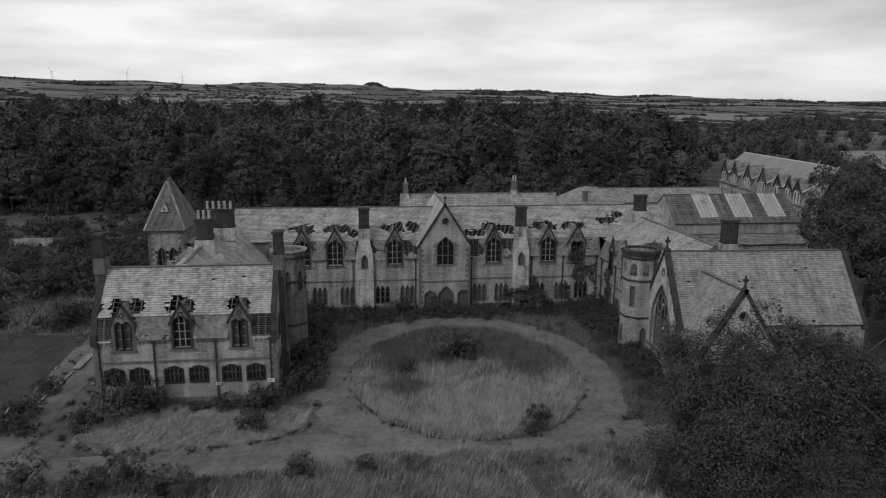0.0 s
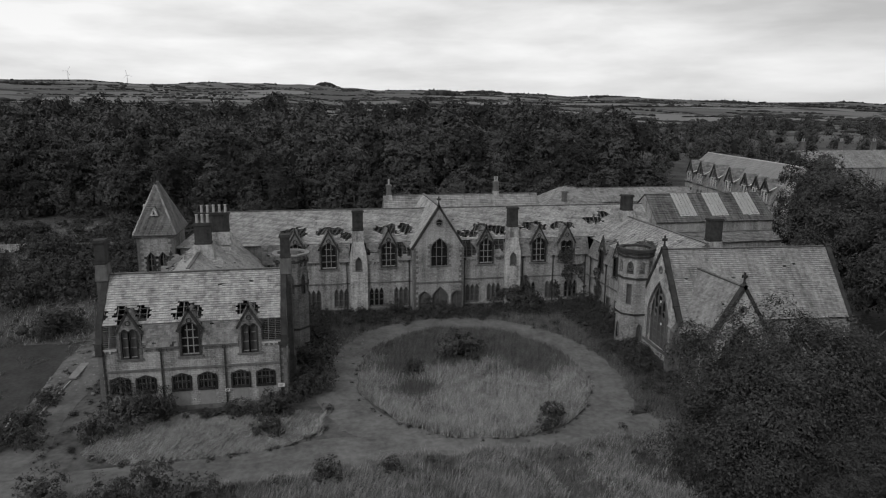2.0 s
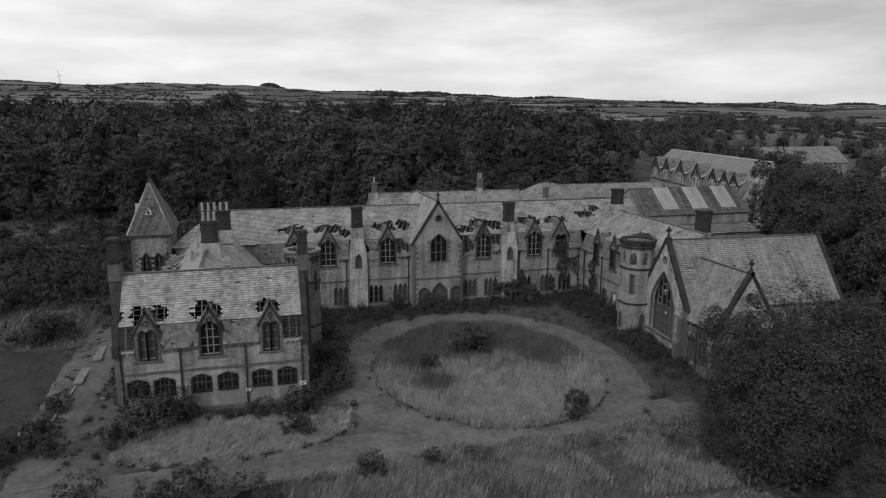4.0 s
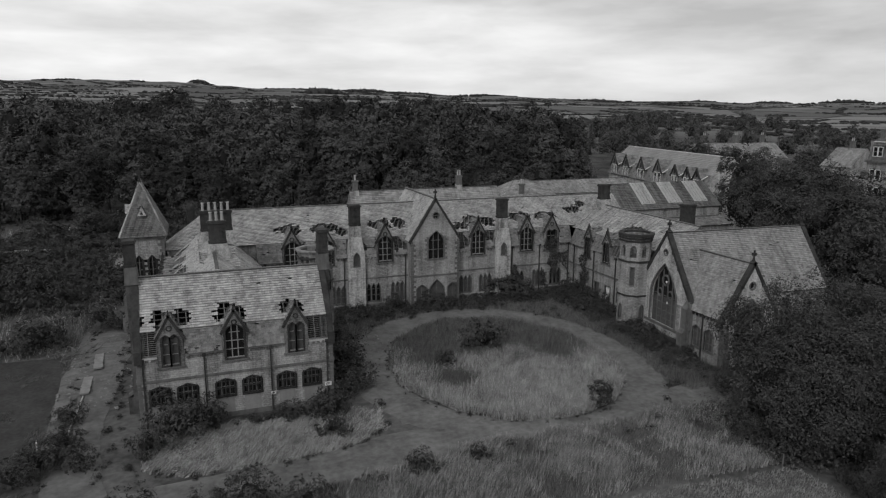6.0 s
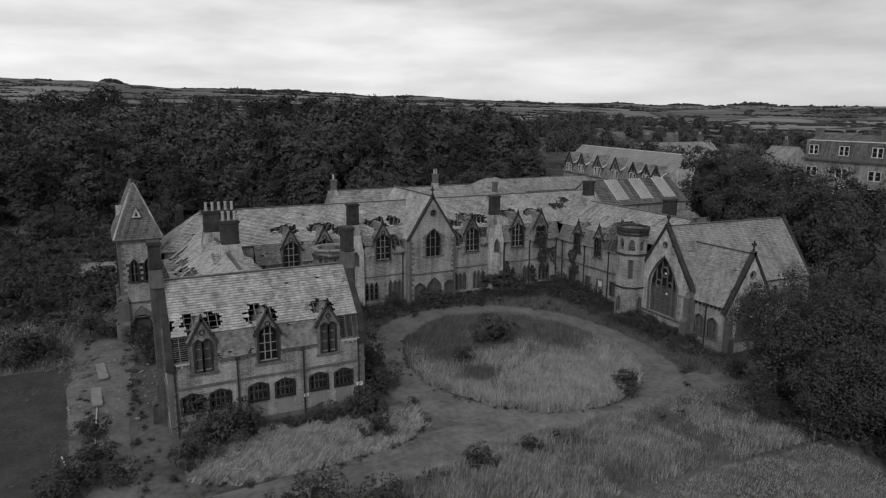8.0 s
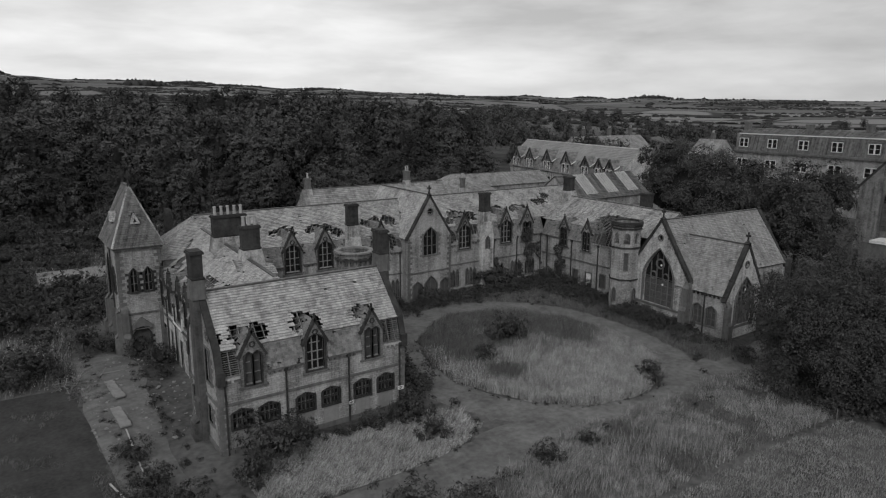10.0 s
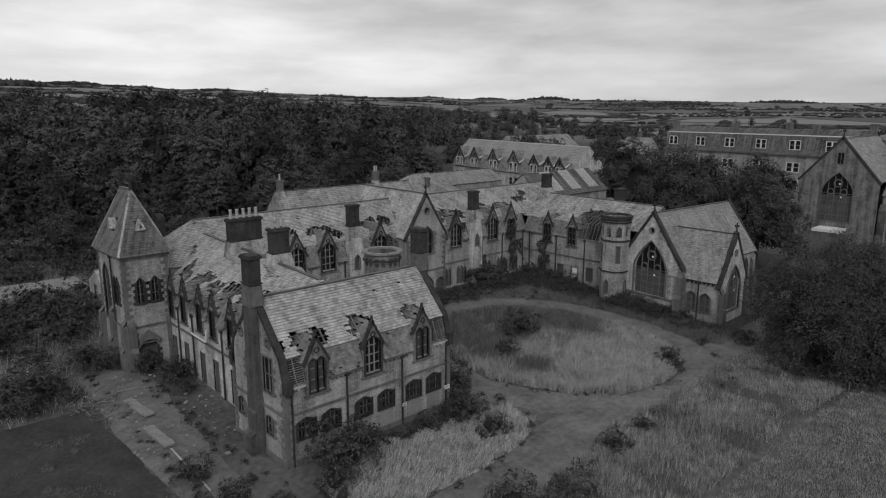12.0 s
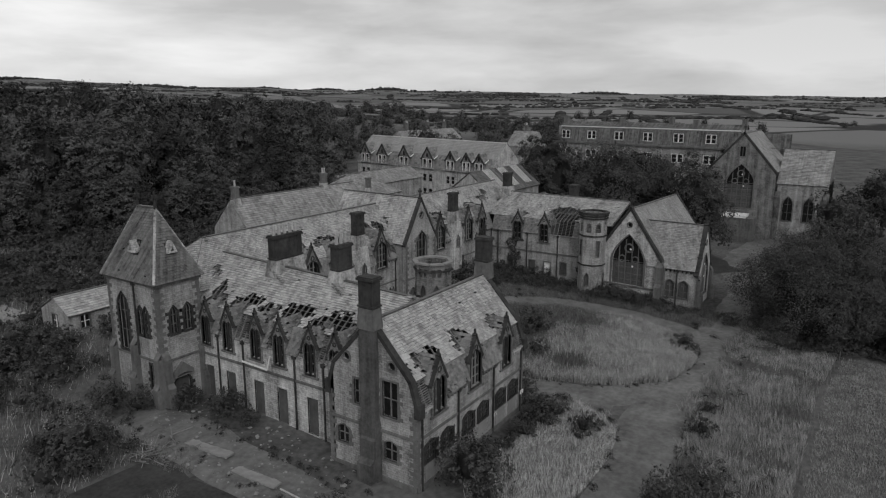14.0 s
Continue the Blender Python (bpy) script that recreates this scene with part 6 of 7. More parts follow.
def crown(rng, radius, height, base, lobes, leaves, leaf, core=0.30, flat=0.45, fill=0.72, single=True, low=-0.7, twig=4):
    """A crown of uneven leafy lumps round a dark inner hull, bristling with twigs of small leaves. Gives points and
    triangles.
    """
    Vs, Ts, n = [], [], 0
    ph = rng.uniform(0, 6.28, size=4)
    mid, half = base + (height - base) * 0.46, (height - base) / 2

    def bulge_at(a, z):
        return 1 + 0.15 * np.sin(2 * a + ph[0] + 2 * z) + 0.12 * np.sin(3 * a + ph[1] - 4 * z) + 0.08 * np.sin(5 * a + ph[2])
    if fill:
        # a hull filling the inside of the crown, its shade put into the colour
        u, tri = HULL if lobes > 30 else HULL_SMALL
        zz = np.maximum(u[:, 2], low)
        g = np.clip(bulge_at(np.arctan2(u[:, 1], u[:, 0]), zz), 0.6, 1.3) * (1 + rng.normal(scale=0.05, size=len(u))) * fill
        hh = np.maximum(0.0, 1 - np.abs(zz) ** 2.3) ** 0.5 / np.maximum(1e-6, np.hypot(u[:, 0], u[:, 1]))
        v = np.stack([u[:, 0] * hh * radius * g, u[:, 1] * hh * radius * g, np.maximum(mid + zz * half * g, 0.0)], axis=-1)
        Vs.append(v)
        Ts.append(tri)
        n += len(v)
    for k in range(lobes):
        z = 1 - (1 - low) * (k + rng.uniform(0, 1)) / lobes
        a = k * 2.39996 + rng.uniform(-0.7, 0.7)
        h = max(0.0, 1 - abs(z) ** 2.3) ** 0.5
        r = float(bulge_at(a, z)) * (rng.uniform(0.72, 1.0) if k % 5 else rng.uniform(0.45, 0.72))
        way = np.array([math.cos(a) * h, math.sin(a) * h, z * 0.7 + 0.35])
        way /= np.linalg.norm(way)
        up = half * (1.0 if z > 0 else 0.92)
        c = np.array([math.cos(a) * h * radius * r * 0.86, math.sin(a) * h * radius * r * 0.86, mid + z * up * (0.86 * min(r, 1.08) + 0.04)])
        lr = radius * core * rng.uniform(0.6, 1.25)
        squash = np.array([1.08, 1.08, 0.86])
        # twigs reaching out of the lump, with leaves along them
        twigs = max(3, leaves // twig)
        d = rng.normal(size=(twigs, 3)) + way * 0.75 + np.array([0, 0, 0.25])
        d /= np.linalg.norm(d, axis=1)[:, None]
        own = np.arange(leaves) % twigs
        reach = rng.uniform(0.62, 1.12, size=(leaves, 1)) * rng.uniform(0.85, 1.2, size=(twigs, 1))[own]
        d = d[own]
        p = c + d * lr * reach * squash + rng.normal(scale=lr * 0.10, size=(leaves, 3))
        p[:, 2] = np.maximum(p[:, 2], 0.05)
        nrm = d * 0.75 + way * 0.35 + rng.normal(scale=0.33, size=d.shape) + np.array([0, 0, 0.3])
        nrm /= np.linalg.norm(nrm, axis=1)[:, None]
        t = np.cross(nrm, rng.normal(size=d.shape))
        t /= np.linalg.norm(t, axis=1)[:, None] + 1e-9
        b = np.cross(nrm, t)
        sz = leaf * rng.uniform(0.55, 1.25, size=(leaves, 1))
        t, b = t * sz, b * sz * flat
        if single:
            Vs.append(np.stack([p - t - b, p + t * 0.3 - b, p + t * 0.6 + b * 1.5], axis=1).reshape(-1, 3))
            Ts.append(np.arange(leaves * 3).reshape(-1, 3) + n)
            n += leaves * 3
        else:
            Vs.append(np.stack([p - t, p + b, p + t, p - b], axis=1).reshape(-1, 3))
            q = np.arange(leaves)[:, None] * 4 + n
            Ts.append(np.concatenate([q + np.array([0, 3, 2]), q + np.array([0, 2, 1])]))
            n += leaves * 4
    return np.concatenate(Vs), np.concatenate(Ts)


def trunk_mesh(bm, h, r, limbs, rng, spread):
    bmesh.ops.create_cone(bm, cap_ends=True, segments=8, radius1=r, radius2=r * 0.45, depth=h, matrix=Matrix.Translation((0, 0, h / 2 - 0.3)))
    for k in range(limbs):
        a, z = rng.uniform(0, 6.28), h * rng.uniform(0.35, 0.9)
        q = Vector((math.cos(a) * spread, math.sin(a) * spread, z + spread * rng.uniform(0.4, 1.0)))
        p = Vector((0, 0, z))
        m = (q - p).to_track_quat("Z", "Y").to_matrix().to_4x4()
        bmesh.ops.create_cone(bm, cap_ends=False, segments=6, radius1=r * 0.4, radius2=r * 0.12, depth=(q - p).length, matrix=Matrix.Translation((p + q) / 2) @ m)


def tree(seed, radius, height, base, lobes, leaves, leaf, mat, label, cat="tree", name="tree", trunk=0.35, group="", core=0.26, fill=0.55, single=True):
    rng = np.random.default_rng(seed)
    g = new(name)
    OFF[g.name] = Vector((0, 0, 0))
    tagged(g, label, cat, group)
    if trunk:
        bm = bmesh.new()
        trunk_mesh(bm, height * 0.72, trunk, 7, rng, radius * 0.55)
        part("trunk", bm, BARK, g)
    pts, tris = crown(rng, radius, height, base, lobes, leaves, leaf, core, 0.7, fill, single)
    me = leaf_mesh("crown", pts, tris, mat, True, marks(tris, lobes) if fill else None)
    c = new("crown", me)
    c.parent = g
    return g


def put(ob, x, y, s=1.0, rz=0.0, sink=0.1, sz=None):
    ob.matrix_basis = Matrix.Translation((x, y, ground_z(x, y) - sink)) @ Matrix.Rotation(rz, 4, "Z") @ Matrix.Diagonal((s, s, sz or s, 1))
    return ob


def copies(proto, x, y, s, rz, sz=None):
    m = Matrix.Translation((x, y, ground_z(x, y) - 0.1)) @ Matrix.Rotation(rz, 4, "Z") @ Matrix.Diagonal((s, s, sz or s, 1))
    ob = copy_thing(proto, Matrix.Identity(4))
    ob.matrix_basis = m
    return ob


rng = np.random.default_rng(11)
# the great bushy tree south of the chapel
great = put(tree(1, 9.0, 14.4, -3.4, 260, 520, 0.105, LEAF_PALE, "huge dense broadleaf tree, leafy down to the grass", trunk=0.5, core=0.19, fill=0.55), 19.0, -45.4)
for v in great.children[-1].data.vertices:
    h = max(0.0, v.co.z) / 15.0
    v.co.x = v.co.x * (1 - 0.22 * h) + 5.2 * h + 0.3
    v.co.y = v.co.y * (1 - 0.22 * h) - 0.6 * h
second = copies(great, 24.5, -56.0, 0.88, 2.2)
copies(great, 19.5, -53.8, 0.58, 4.4, 0.6)
copies(great, 14.6, -57.2, 0.5, 1.1, 0.5)
tagged(second, "dense broadleaf tree beside the huge one by the drive")
# three mature trees by the yard
put(tree(2, 7.5, 22.6, 1.0, 90, 260, 0.2, LEAF, "tall dark broadleaf tree behind the hall", trunk=0.5, core=0.2), 69, 13)
put(tree(3, 9.8, 21.4, 1.0, 110, 260, 0.2, LEAF, "broad dark broadleaf tree by the yard", trunk=0.55, core=0.2), 57, -7.5)
put(tree(4, 7.5, 19.8, 0.8, 90, 260, 0.2, LEAF, "dense dark broadleaf tree east of the chapel", trunk=0.5, core=0.22), 52, -23)
yard = tree(5, 6.0, 14.0, 0.8, 44, 120, 0.24, LEAF, "leafy broadleaf tree at the edge of the grounds", trunk=0.4)
put(yard, 66, -46)
for x, y, s in ((80, -56, 1.1), (95, -52, 1.2), (60, -62, 0.9), (84, 4, 1.1), (90, 12, 1.05), (85, -5, 1.1), (94, 21, 0.95), (112, 0, 1.1), (120, -18, 1.2), (108, 34, 1.2), (46, 60, 0.85), (33.4, 51, 1.08), (9, 44, 1.03), (-13.4, 44, 0.76), (20, 52, 0.7), (14, 42, 0.7), (-30, 62, 0.7), (-50, 66, 0.6)):
    copies(yard, x, y, s, rng.uniform(0, 6))

# woodland edge: separate trees
HABIT = [(5.4, 23.5, 1.5), (6.2, 25.5, 3.0), (6.6, 22.5, 0.8), (4.6, 26.0, 4.0), (5.6, 24.5, 2.0), (4.2, 21.0, 0.6)]
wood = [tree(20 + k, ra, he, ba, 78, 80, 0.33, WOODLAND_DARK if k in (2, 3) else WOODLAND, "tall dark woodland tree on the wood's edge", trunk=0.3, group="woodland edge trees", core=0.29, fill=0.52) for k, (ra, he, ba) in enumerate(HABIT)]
FRONT = [(-400, 118), (-120, 104), (-60, 98), (-30, 91), (0, 84), (25, 77), (55, 80), (84, 90)]


def wood_front(x):
    y = 118
    for (xa, ya), (xb, yb) in zip(FRONT, FRONT[1:]):
        if xa <= x <= xb:
            y = ya + (yb - ya) * (x - xa) / (xb - xa)
    if x > 84:
        y = 122 + 0.55 * (x - 84)
    return y + 5 * noise.noise(Vector((x * 0.03, 0, 7)))


spots = []
for k in range(150):
    x = -186 + 268 * (k / 150) + rng.uniform(-2, 2)
    spots.append((x, wood_front(min(x, 83.5)) + (rng.uniform(-3, 5) if k % 2 else rng.uniform(7, 24))))
for k, (x, y) in enumerate(spots):
    # taller towards the east end of the wood
    s = (rng.uniform(0.42, 0.74) if k % 2 else rng.uniform(0.84, 1.04)) * (1 + 0.16 * smooth(20, 75, x))
    rz = rng.uniform(0, 6)
    if k < 6:
        put(wood[k], x, y, s, rz)
    else:
        copies(wood[(k * 5 + k // 6) % 6], x, y, s * (rng.uniform(1.05, 1.3) if k % 2 else rng.uniform(0.95, 1.12)), rz, s)

# the deep wood behind, uncountable
protos = [crown(np.random.default_rng(50 + k), (6.0, 5.2, 6.6, 4.8)[k], (25.5, 27.0, 24.0, 28.0)[k], 9.0, 30, 40, 0.44, 0.38, 0.8, 0.55, True, -0.25) for k in range(4)]


def deep_wood(name, mat, label, spots):
    allv, allt, alli, count = [], [], [], 0
    for k, (x, y, s) in enumerate(spots):
        a = rng.uniform(0, 6.28)
        v, t = protos[k % 4]
        q = v * np.array([s, s, s * rng.uniform(0.94, 1.06)])
        c, sn = math.cos(a), math.sin(a)
        allv.append(np.stack([q[:, 0] * c - q[:, 1] * sn + x, q[:, 0] * sn + q[:, 1] * c + y, q[:, 2] + ground_z(x, y)], axis=-1))
        allt.append(t + count)
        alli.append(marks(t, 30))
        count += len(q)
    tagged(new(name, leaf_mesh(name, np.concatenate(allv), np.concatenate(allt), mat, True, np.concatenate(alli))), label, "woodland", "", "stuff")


near_wood, dark_wood, low_wood = [], [], []
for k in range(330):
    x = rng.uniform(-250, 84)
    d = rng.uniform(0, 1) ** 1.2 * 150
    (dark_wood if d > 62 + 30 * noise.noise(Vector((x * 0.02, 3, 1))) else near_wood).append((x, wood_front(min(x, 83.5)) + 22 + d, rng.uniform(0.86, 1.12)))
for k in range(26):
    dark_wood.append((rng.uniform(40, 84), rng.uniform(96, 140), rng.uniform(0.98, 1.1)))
for k in range(40):
    x = rng.uniform(86, 160)
    near_wood.append((x, wood_front(x) + rng.uniform(0, 60), rng.uniform(0.6, 0.85)))
for k in range(300):
    # the wood going on behind the houses, and a few copses far to the east
    far = k >= 260
    a, r = radians(rng.uniform(64, 112) if far else rng.uniform(37, 63)), rng.uniform(420, 700) if far else 215 + 330 * rng.uniform() ** 1.3
    x, y = -50 + r * math.sin(a), -73 + r * math.cos(a)
    if 120 < x < 176 and 82 < y < 114 or 112 < x < 164 and -40 < y < 70:
        continue
    low_wood.append((x, y, rng.uniform(0.46, 0.76)))
deep_wood("woodland", WOODLAND, "dense leafy woodland behind the wood's edge", near_wood)
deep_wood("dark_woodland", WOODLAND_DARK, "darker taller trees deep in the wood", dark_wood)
deep_wood("far_woodland", WOODLAND, "low dark trees running on behind the far houses", low_wood)


# hedgerows and copses on the far farmland
def lumps(name, spots, label):
    V, T, n = [], [], 0
    for x, y, w, h in spots:
        q = BALL[0] * (1 + rng.normal(scale=0.16, size=(len(BALL[0]), 1))) * np.array([w, w, h]) + np.array([x, y, ground_z(x, y) + h * 0.35])
        V.append(q)
        T.append(BALL[1] + n)
        n += len(q)
    tagged(new(name, leaf_mesh(name, np.concatenate(V), np.concatenate(T), WOODLAND_DARK)), label, "hedge", "", "stuff")


hedge, copse = [], []
for k in range(300):
    a, r = radians(rng.uniform(-38, 100)), rng.uniform(620, 3300)
    x, y = r * math.sin(a), r * math.cos(a)
    th, ln = rng.choice((0.3, 0.5, 1.9, 2.1)) + rng.normal() * 0.1, rng.uniform(140, 480)
    for j in range(int(ln / 16)):
        if rng.uniform() < 0.9:
            hedge.append((x + math.cos(th) * j * 16, y + math.sin(th) * j * 16, rng.uniform(6, 10), rng.uniform(1.5, 3.2) * (1 + (rng.uniform() < 0.1))))
for az, r, w, d in ((0.9, 3700, 60, 12), (-9.0, 3800, 150, 8), (-22, 2600, 160, 9), (-30, 1900, 120, 8), (10.6, 2500, 95, 16), (14, 3000, 140, 9), (24, 3300, 160, 8), (34, 3000, 130, 9), (47, 3900, 120, 10), (52, 3600, 150, 12), (63, 2600, 160, 9), (70, 3300, 170, 9), (80, 2400, 120, 8)):
    for j in range(70):
        u, v = rng.normal() * w * 0.45, rng.uniform(-1, 1) * w * 0.3
        a = radians(az)
        copse.append((r * math.sin(a) + u * math.cos(a) + v * math.sin(a), r * math.cos(a) - u * math.sin(a) + v * math.cos(a), rng.uniform(8, 13), d * rng.uniform(0.7, 1.1) * max(0.3, 1 - (u / w) ** 2)))
lumps("hedgerow", hedge, "dark hedgerows dividing the far fields")
lumps("copse", copse, "dark copses on the far hills")

# shrubs and brambles
shrub = [tree(70 + k, 1.2, 1.8, 0.0, 20, 92, (0.07, 0.075, 0.065)[k], (LEAF, LEAF_PALE, LEAF)[k], ("dark bramble bush in rough grass", "pale leafy elder shrub in rough grass", "spindly dark sapling bush")[k], "shrub", "shrub", 0.05, "shrubs in the grounds", 0.36, (0.45, 0.4, 0.3)[k]) for k in range(3)]
for o, (x, y) in zip(shrub, ((-17.4, -20.5), (-20.2, -28.2), (3.2, -35.2))):
    put(o, x, y, 1.5 if y > -30 else 0.8)
places = [(-17.0, -18.0, 2.0, 0), (-16.6, -22.6, 1.5, 0), (-18.4, -24.2, 1.3, 0), (-33.0, -28.0, 2.1, 0), (-35.5, -30.2, 1.2, 1), (-30.8, -27.2, 1.4, 0), (-24.2, -27.4, 1.1, 0), (-20.6, -27.2, 1.2, 2), (-20.9, -31.8, 1.1, 1),
          (-36.2, -39.8, 1.6, 2), (-28.5, -40.6, 1.5, 2), (-31.0, -41.4, 1.3, 2), (-25.2, -42.8, 1.6, 2), (-16.0, -40.4, 1.0, 1), (-11.0, -39.9, 0.7, 1), (-0.4, -17.4, 1.9, 1), (-6.5, -20.5, 1.0, 0), (4.4, -33.8, 1.05, 1), (-0.6, -1.6, 1.5, 0), (-2.2, -1.7, 0.9, 0), (1.0, -1.8, 0.9, 0), (-6.2, -0.4, 1.2, 0),
          (11.4, -0.6, 2.0, 2), (10.6, 0.0, 2.3, 2), (12.6, -1.2, 1.7, 0), (19.0, -21.0, 1.4, 0), (19.4, -19.4, 1.2, 0), (19.4, -23.2, 1.2, 2), (16.8, -36.4, 1.1, 0),
          (-40.4, -30.6, 1.1, 0), (-42.2, -21.8, 1.15, 0), (-41.8, -27.2, 1.2, 1), (-43.0, -29.8, 1.5, 0), (-44.4, -32.0, 1.3, 0), (-37.3, -0.1, 1.25, 0), (-36.1, -4.2, 1.5, 0), (-36.6, -7.2, 0.8, 0), (-40.6, 2.6, 1.2, 0), (-42.2, 4.4, 1.5, 0)]
for k in range(70):
    t = k / 69
    places.append((-17.5 + 38 * t + rng.uniform(-0.8, 0.8), rng.uniform(-3.6, 0.8) if abs(-17.5 + 38 * t - 0.3) > 4 else rng.uniform(-2.2, -1.0), rng.uniform(0.28, 0.75), int(rng.integers(0, 2))))
for k in range(40):
    t = rng.uniform(0, 1)
    places.append((rng.uniform(17.5, 21.4) + 2 * (t < 0.4), 0.5 - 30 * t, rng.uniform(0.5, 1.2), int(rng.integers(0, 3))))
for k in range(26):
    places.append((rng.uniform(-21, -16), rng.uniform(-13, 0), rng.uniform(0.7, 1.5), int(rng.integers(0, 2))))
for k in range(14):
    places.append((rng.uniform(-36, -19), rng.uniform(-27.6, -26.2), rng.uniform(0.25, 0.5), int(rng.integers(0, 2))))
for k in range(150):
    x, y = rng.uniform(-100, -43.5), rng.uniform(-26, 80)
    if y < -3.5 and x > -61:
        continue
    places.append((x, y, rng.uniform(0.8, 2.2) * (1 + 0.004 * (y + 26)), int(rng.integers(0, 2))))
for k in range(30):
    places.append((rng.uniform(-34, 60), rng.uniform(56, 84), rng.uniform(1.2, 2.6), 0))
for x, y, s, k in places[:290]:
    copies(shrub[k], x, y, s, rng.uniform(0, 6), s * rng.uniform(0.85, 1.25))


def on_track(x, y):
    j = 0.7 * noise.noise(Vector((x * 0.8, y * 0.8, 3))) - 0.15
    if y < -38.2 + j and -13 < x < 30:
        return False
    if -39.6 - j < y < -35.2 + j and (x < -12 or x > 10) and x < 60:
        return True
    if -44.2 - j < x < -39.0 + j and -36 < y < 4:
        return True
    e = math.hypot((x - ISLE[0]) / (ISLE[2] + 4.2 + j), (y - ISLE[1]) / (ISLE[3] + 4.1 + j))
    return e < 1


scrub_protos = [crown(np.random.default_rng(90 + k), 1.3, 1.5, 0.0, 9, 44, 0.12, 0.42, 0.7, 0.35, True) for k in range(4)]
scrub_v, scrub_t, scrub_i, count = [], [], [], 0
for k in range(2500):
    if k >= 1700:
        j = rng.normal() * 0.45
        if rng.uniform() < 0.35:
            continue
        if k < 2000:
            a = rng.uniform(0, 6.283)
            x, y = ISLE[0] + (ISLE[2] + j) * math.cos(a), ISLE[1] + (ISLE[3] + j) * math.sin(a)
            s = rng.uniform(0.06, 0.2)
        elif k < 2120:
            a = rng.uniform(3.3, 6.2)
            x, y = -26.5 + 10.6 * math.cos(a), -30.8 + (4.3 + j) * math.sin(a)
            s = rng.uniform(0.06, 0.24)
        elif k < 2330:
            x, y = rng.uniform(-45, 40), -40.2 + j * 1.6
            s = rng.uniform(0.14, 0.4)
        elif k < 2450:
            x, y = -38.6 + j if k % 2 else -42.4 + j, rng.uniform(-34, 2)
            s = rng.uniform(0.12, 0.36)
        else:
            a = rng.uniform(-0.9, 3.6)
            x, y = ISLE[0] + (ISLE[2] + 4.9 + j * 2) * math.cos(a), ISLE[1] + (ISLE[3] + 4.8 + j * 2) * math.sin(a)
            s = rng.uniform(0.2, 0.5)
        if -37 < x < -19 and -26 < y < -16 or x > 19.5 and y < -14:
            continue
    elif k >= 900:
        if k < 1350:
            x, y = rng.uniform(-64, -8), rng.uniform(13, 76)
            s = rng.uniform(0.7, 1.9)
        elif k < 1550:
            x, y = rng.uniform(16.5, 21.8), rng.uniform(-34, 1)
            s = rng.uniform(0.25, 0.6)
        else:
            x, y = rng.uniform(-22, 22), rng.uniform(-4.5, 1)
            s = rng.uniform(0.25, 0.6)
        if on_track(x, y) or (x > 20.2 and y < -18) or (-46 < x < -30 and 36 < y < 47):
            continue
    elif k < 60:
        x, y = rng.uniform(11, 26), rng.uniform(-60, -44)
        s = rng.uniform(0.5, 1.1)
    elif k < 260:
        x = rng.uniform(-190, 80)
        y = wood_front(x) + rng.uniform(-6, 7)
        s = rng.uniform(1.2, 2.6)
    elif k < 620:
        x, y = -44.5 - 90 * rng.uniform() ** 1.3, rng.uniform(-30, 86)
        if noise.noise(Vector((x * 0.06, y * 0.06, 8))) < -0.12 or (y < -4 and x > -61):
            continue
        s = rng.uniform(0.5, 1.5)
    elif k < 760:
        x, y = rng.uniform(-60, 60), rng.uniform(52, 78)
        s = rng.uniform(0.9, 2.4)
    elif k < 840:
        x, y = rng.uniform(-20, 21.5), rng.uniform(-3.4, 1.0)
        s = rng.uniform(0.3, 0.7)
    else:
        x, y = rng.uniform(17.0, 21.6), rng.uniform(-14, 0)
        s = rng.uniform(0.35, 0.8)
    if -0.3 < y < 1.6 and -4 < x < 4:
        continue
    q = scrub_protos[k % 4][0] * s
    scrub_v.append(q + np.array([x, y, ground_z(x, y)]))
    scrub_t.append(scrub_protos[k % 4][1] + count)
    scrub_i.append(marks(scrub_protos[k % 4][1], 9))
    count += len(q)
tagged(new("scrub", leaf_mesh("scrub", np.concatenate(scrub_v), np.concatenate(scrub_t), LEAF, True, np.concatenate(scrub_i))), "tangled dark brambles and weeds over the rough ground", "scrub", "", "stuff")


def ivy(m, u0, u1, z0, z1, n, label):
    """Ivy leaves clinging to a wall between u0 and u1, ragged at the edges."""
    pts = []
    while len(pts) < n * 4:
        u, z = rng.uniform(u0, u1), rng.uniform(z0, z1)
        e = abs((u - (u0 + u1) / 2) / ((u1 - u0) / 2)) ** 2 + max(0, (z - z0) / (z1 - z0)) ** 3 * 0.5
        if e + 0.6 * noise.noise(Vector((u * 0.9, z * 0.9, n))) > 0.8 or noise.noise(Vector((u * 0.6 + 9, z * 0.5, n * 0.01))) + 0.3 * noise.noise(Vector((u * 2, z * 2, 3))) < 0.12:
            continue
        c = m @ Vector((u, -0.16 - 0.22 * rng.uniform(), z))
        a, sz = rng.uniform(0, 6.28), rng.uniform(0.06, 0.15)
        t = m.to_3x3() @ Vector((math.cos(a), -0.35, math.sin(a))) * sz
        b = m.to_3x3() @ Vector((-math.sin(a), -0.35, math.cos(a))) * sz * 0.7
        pts += [c - t, c - b, c + t, c + b]
    q = np.arange(n)[:, None] * 4
    tris = np.concatenate([q + np.array([0, 1, 2]), q + np.array([0, 2, 3])])
    tagged(new("ivy", leaf_mesh("ivy", np.array([p[:] for p in pts[:n * 4]]), tris, LEAF, False)), label, "ivy", "", "stuff")


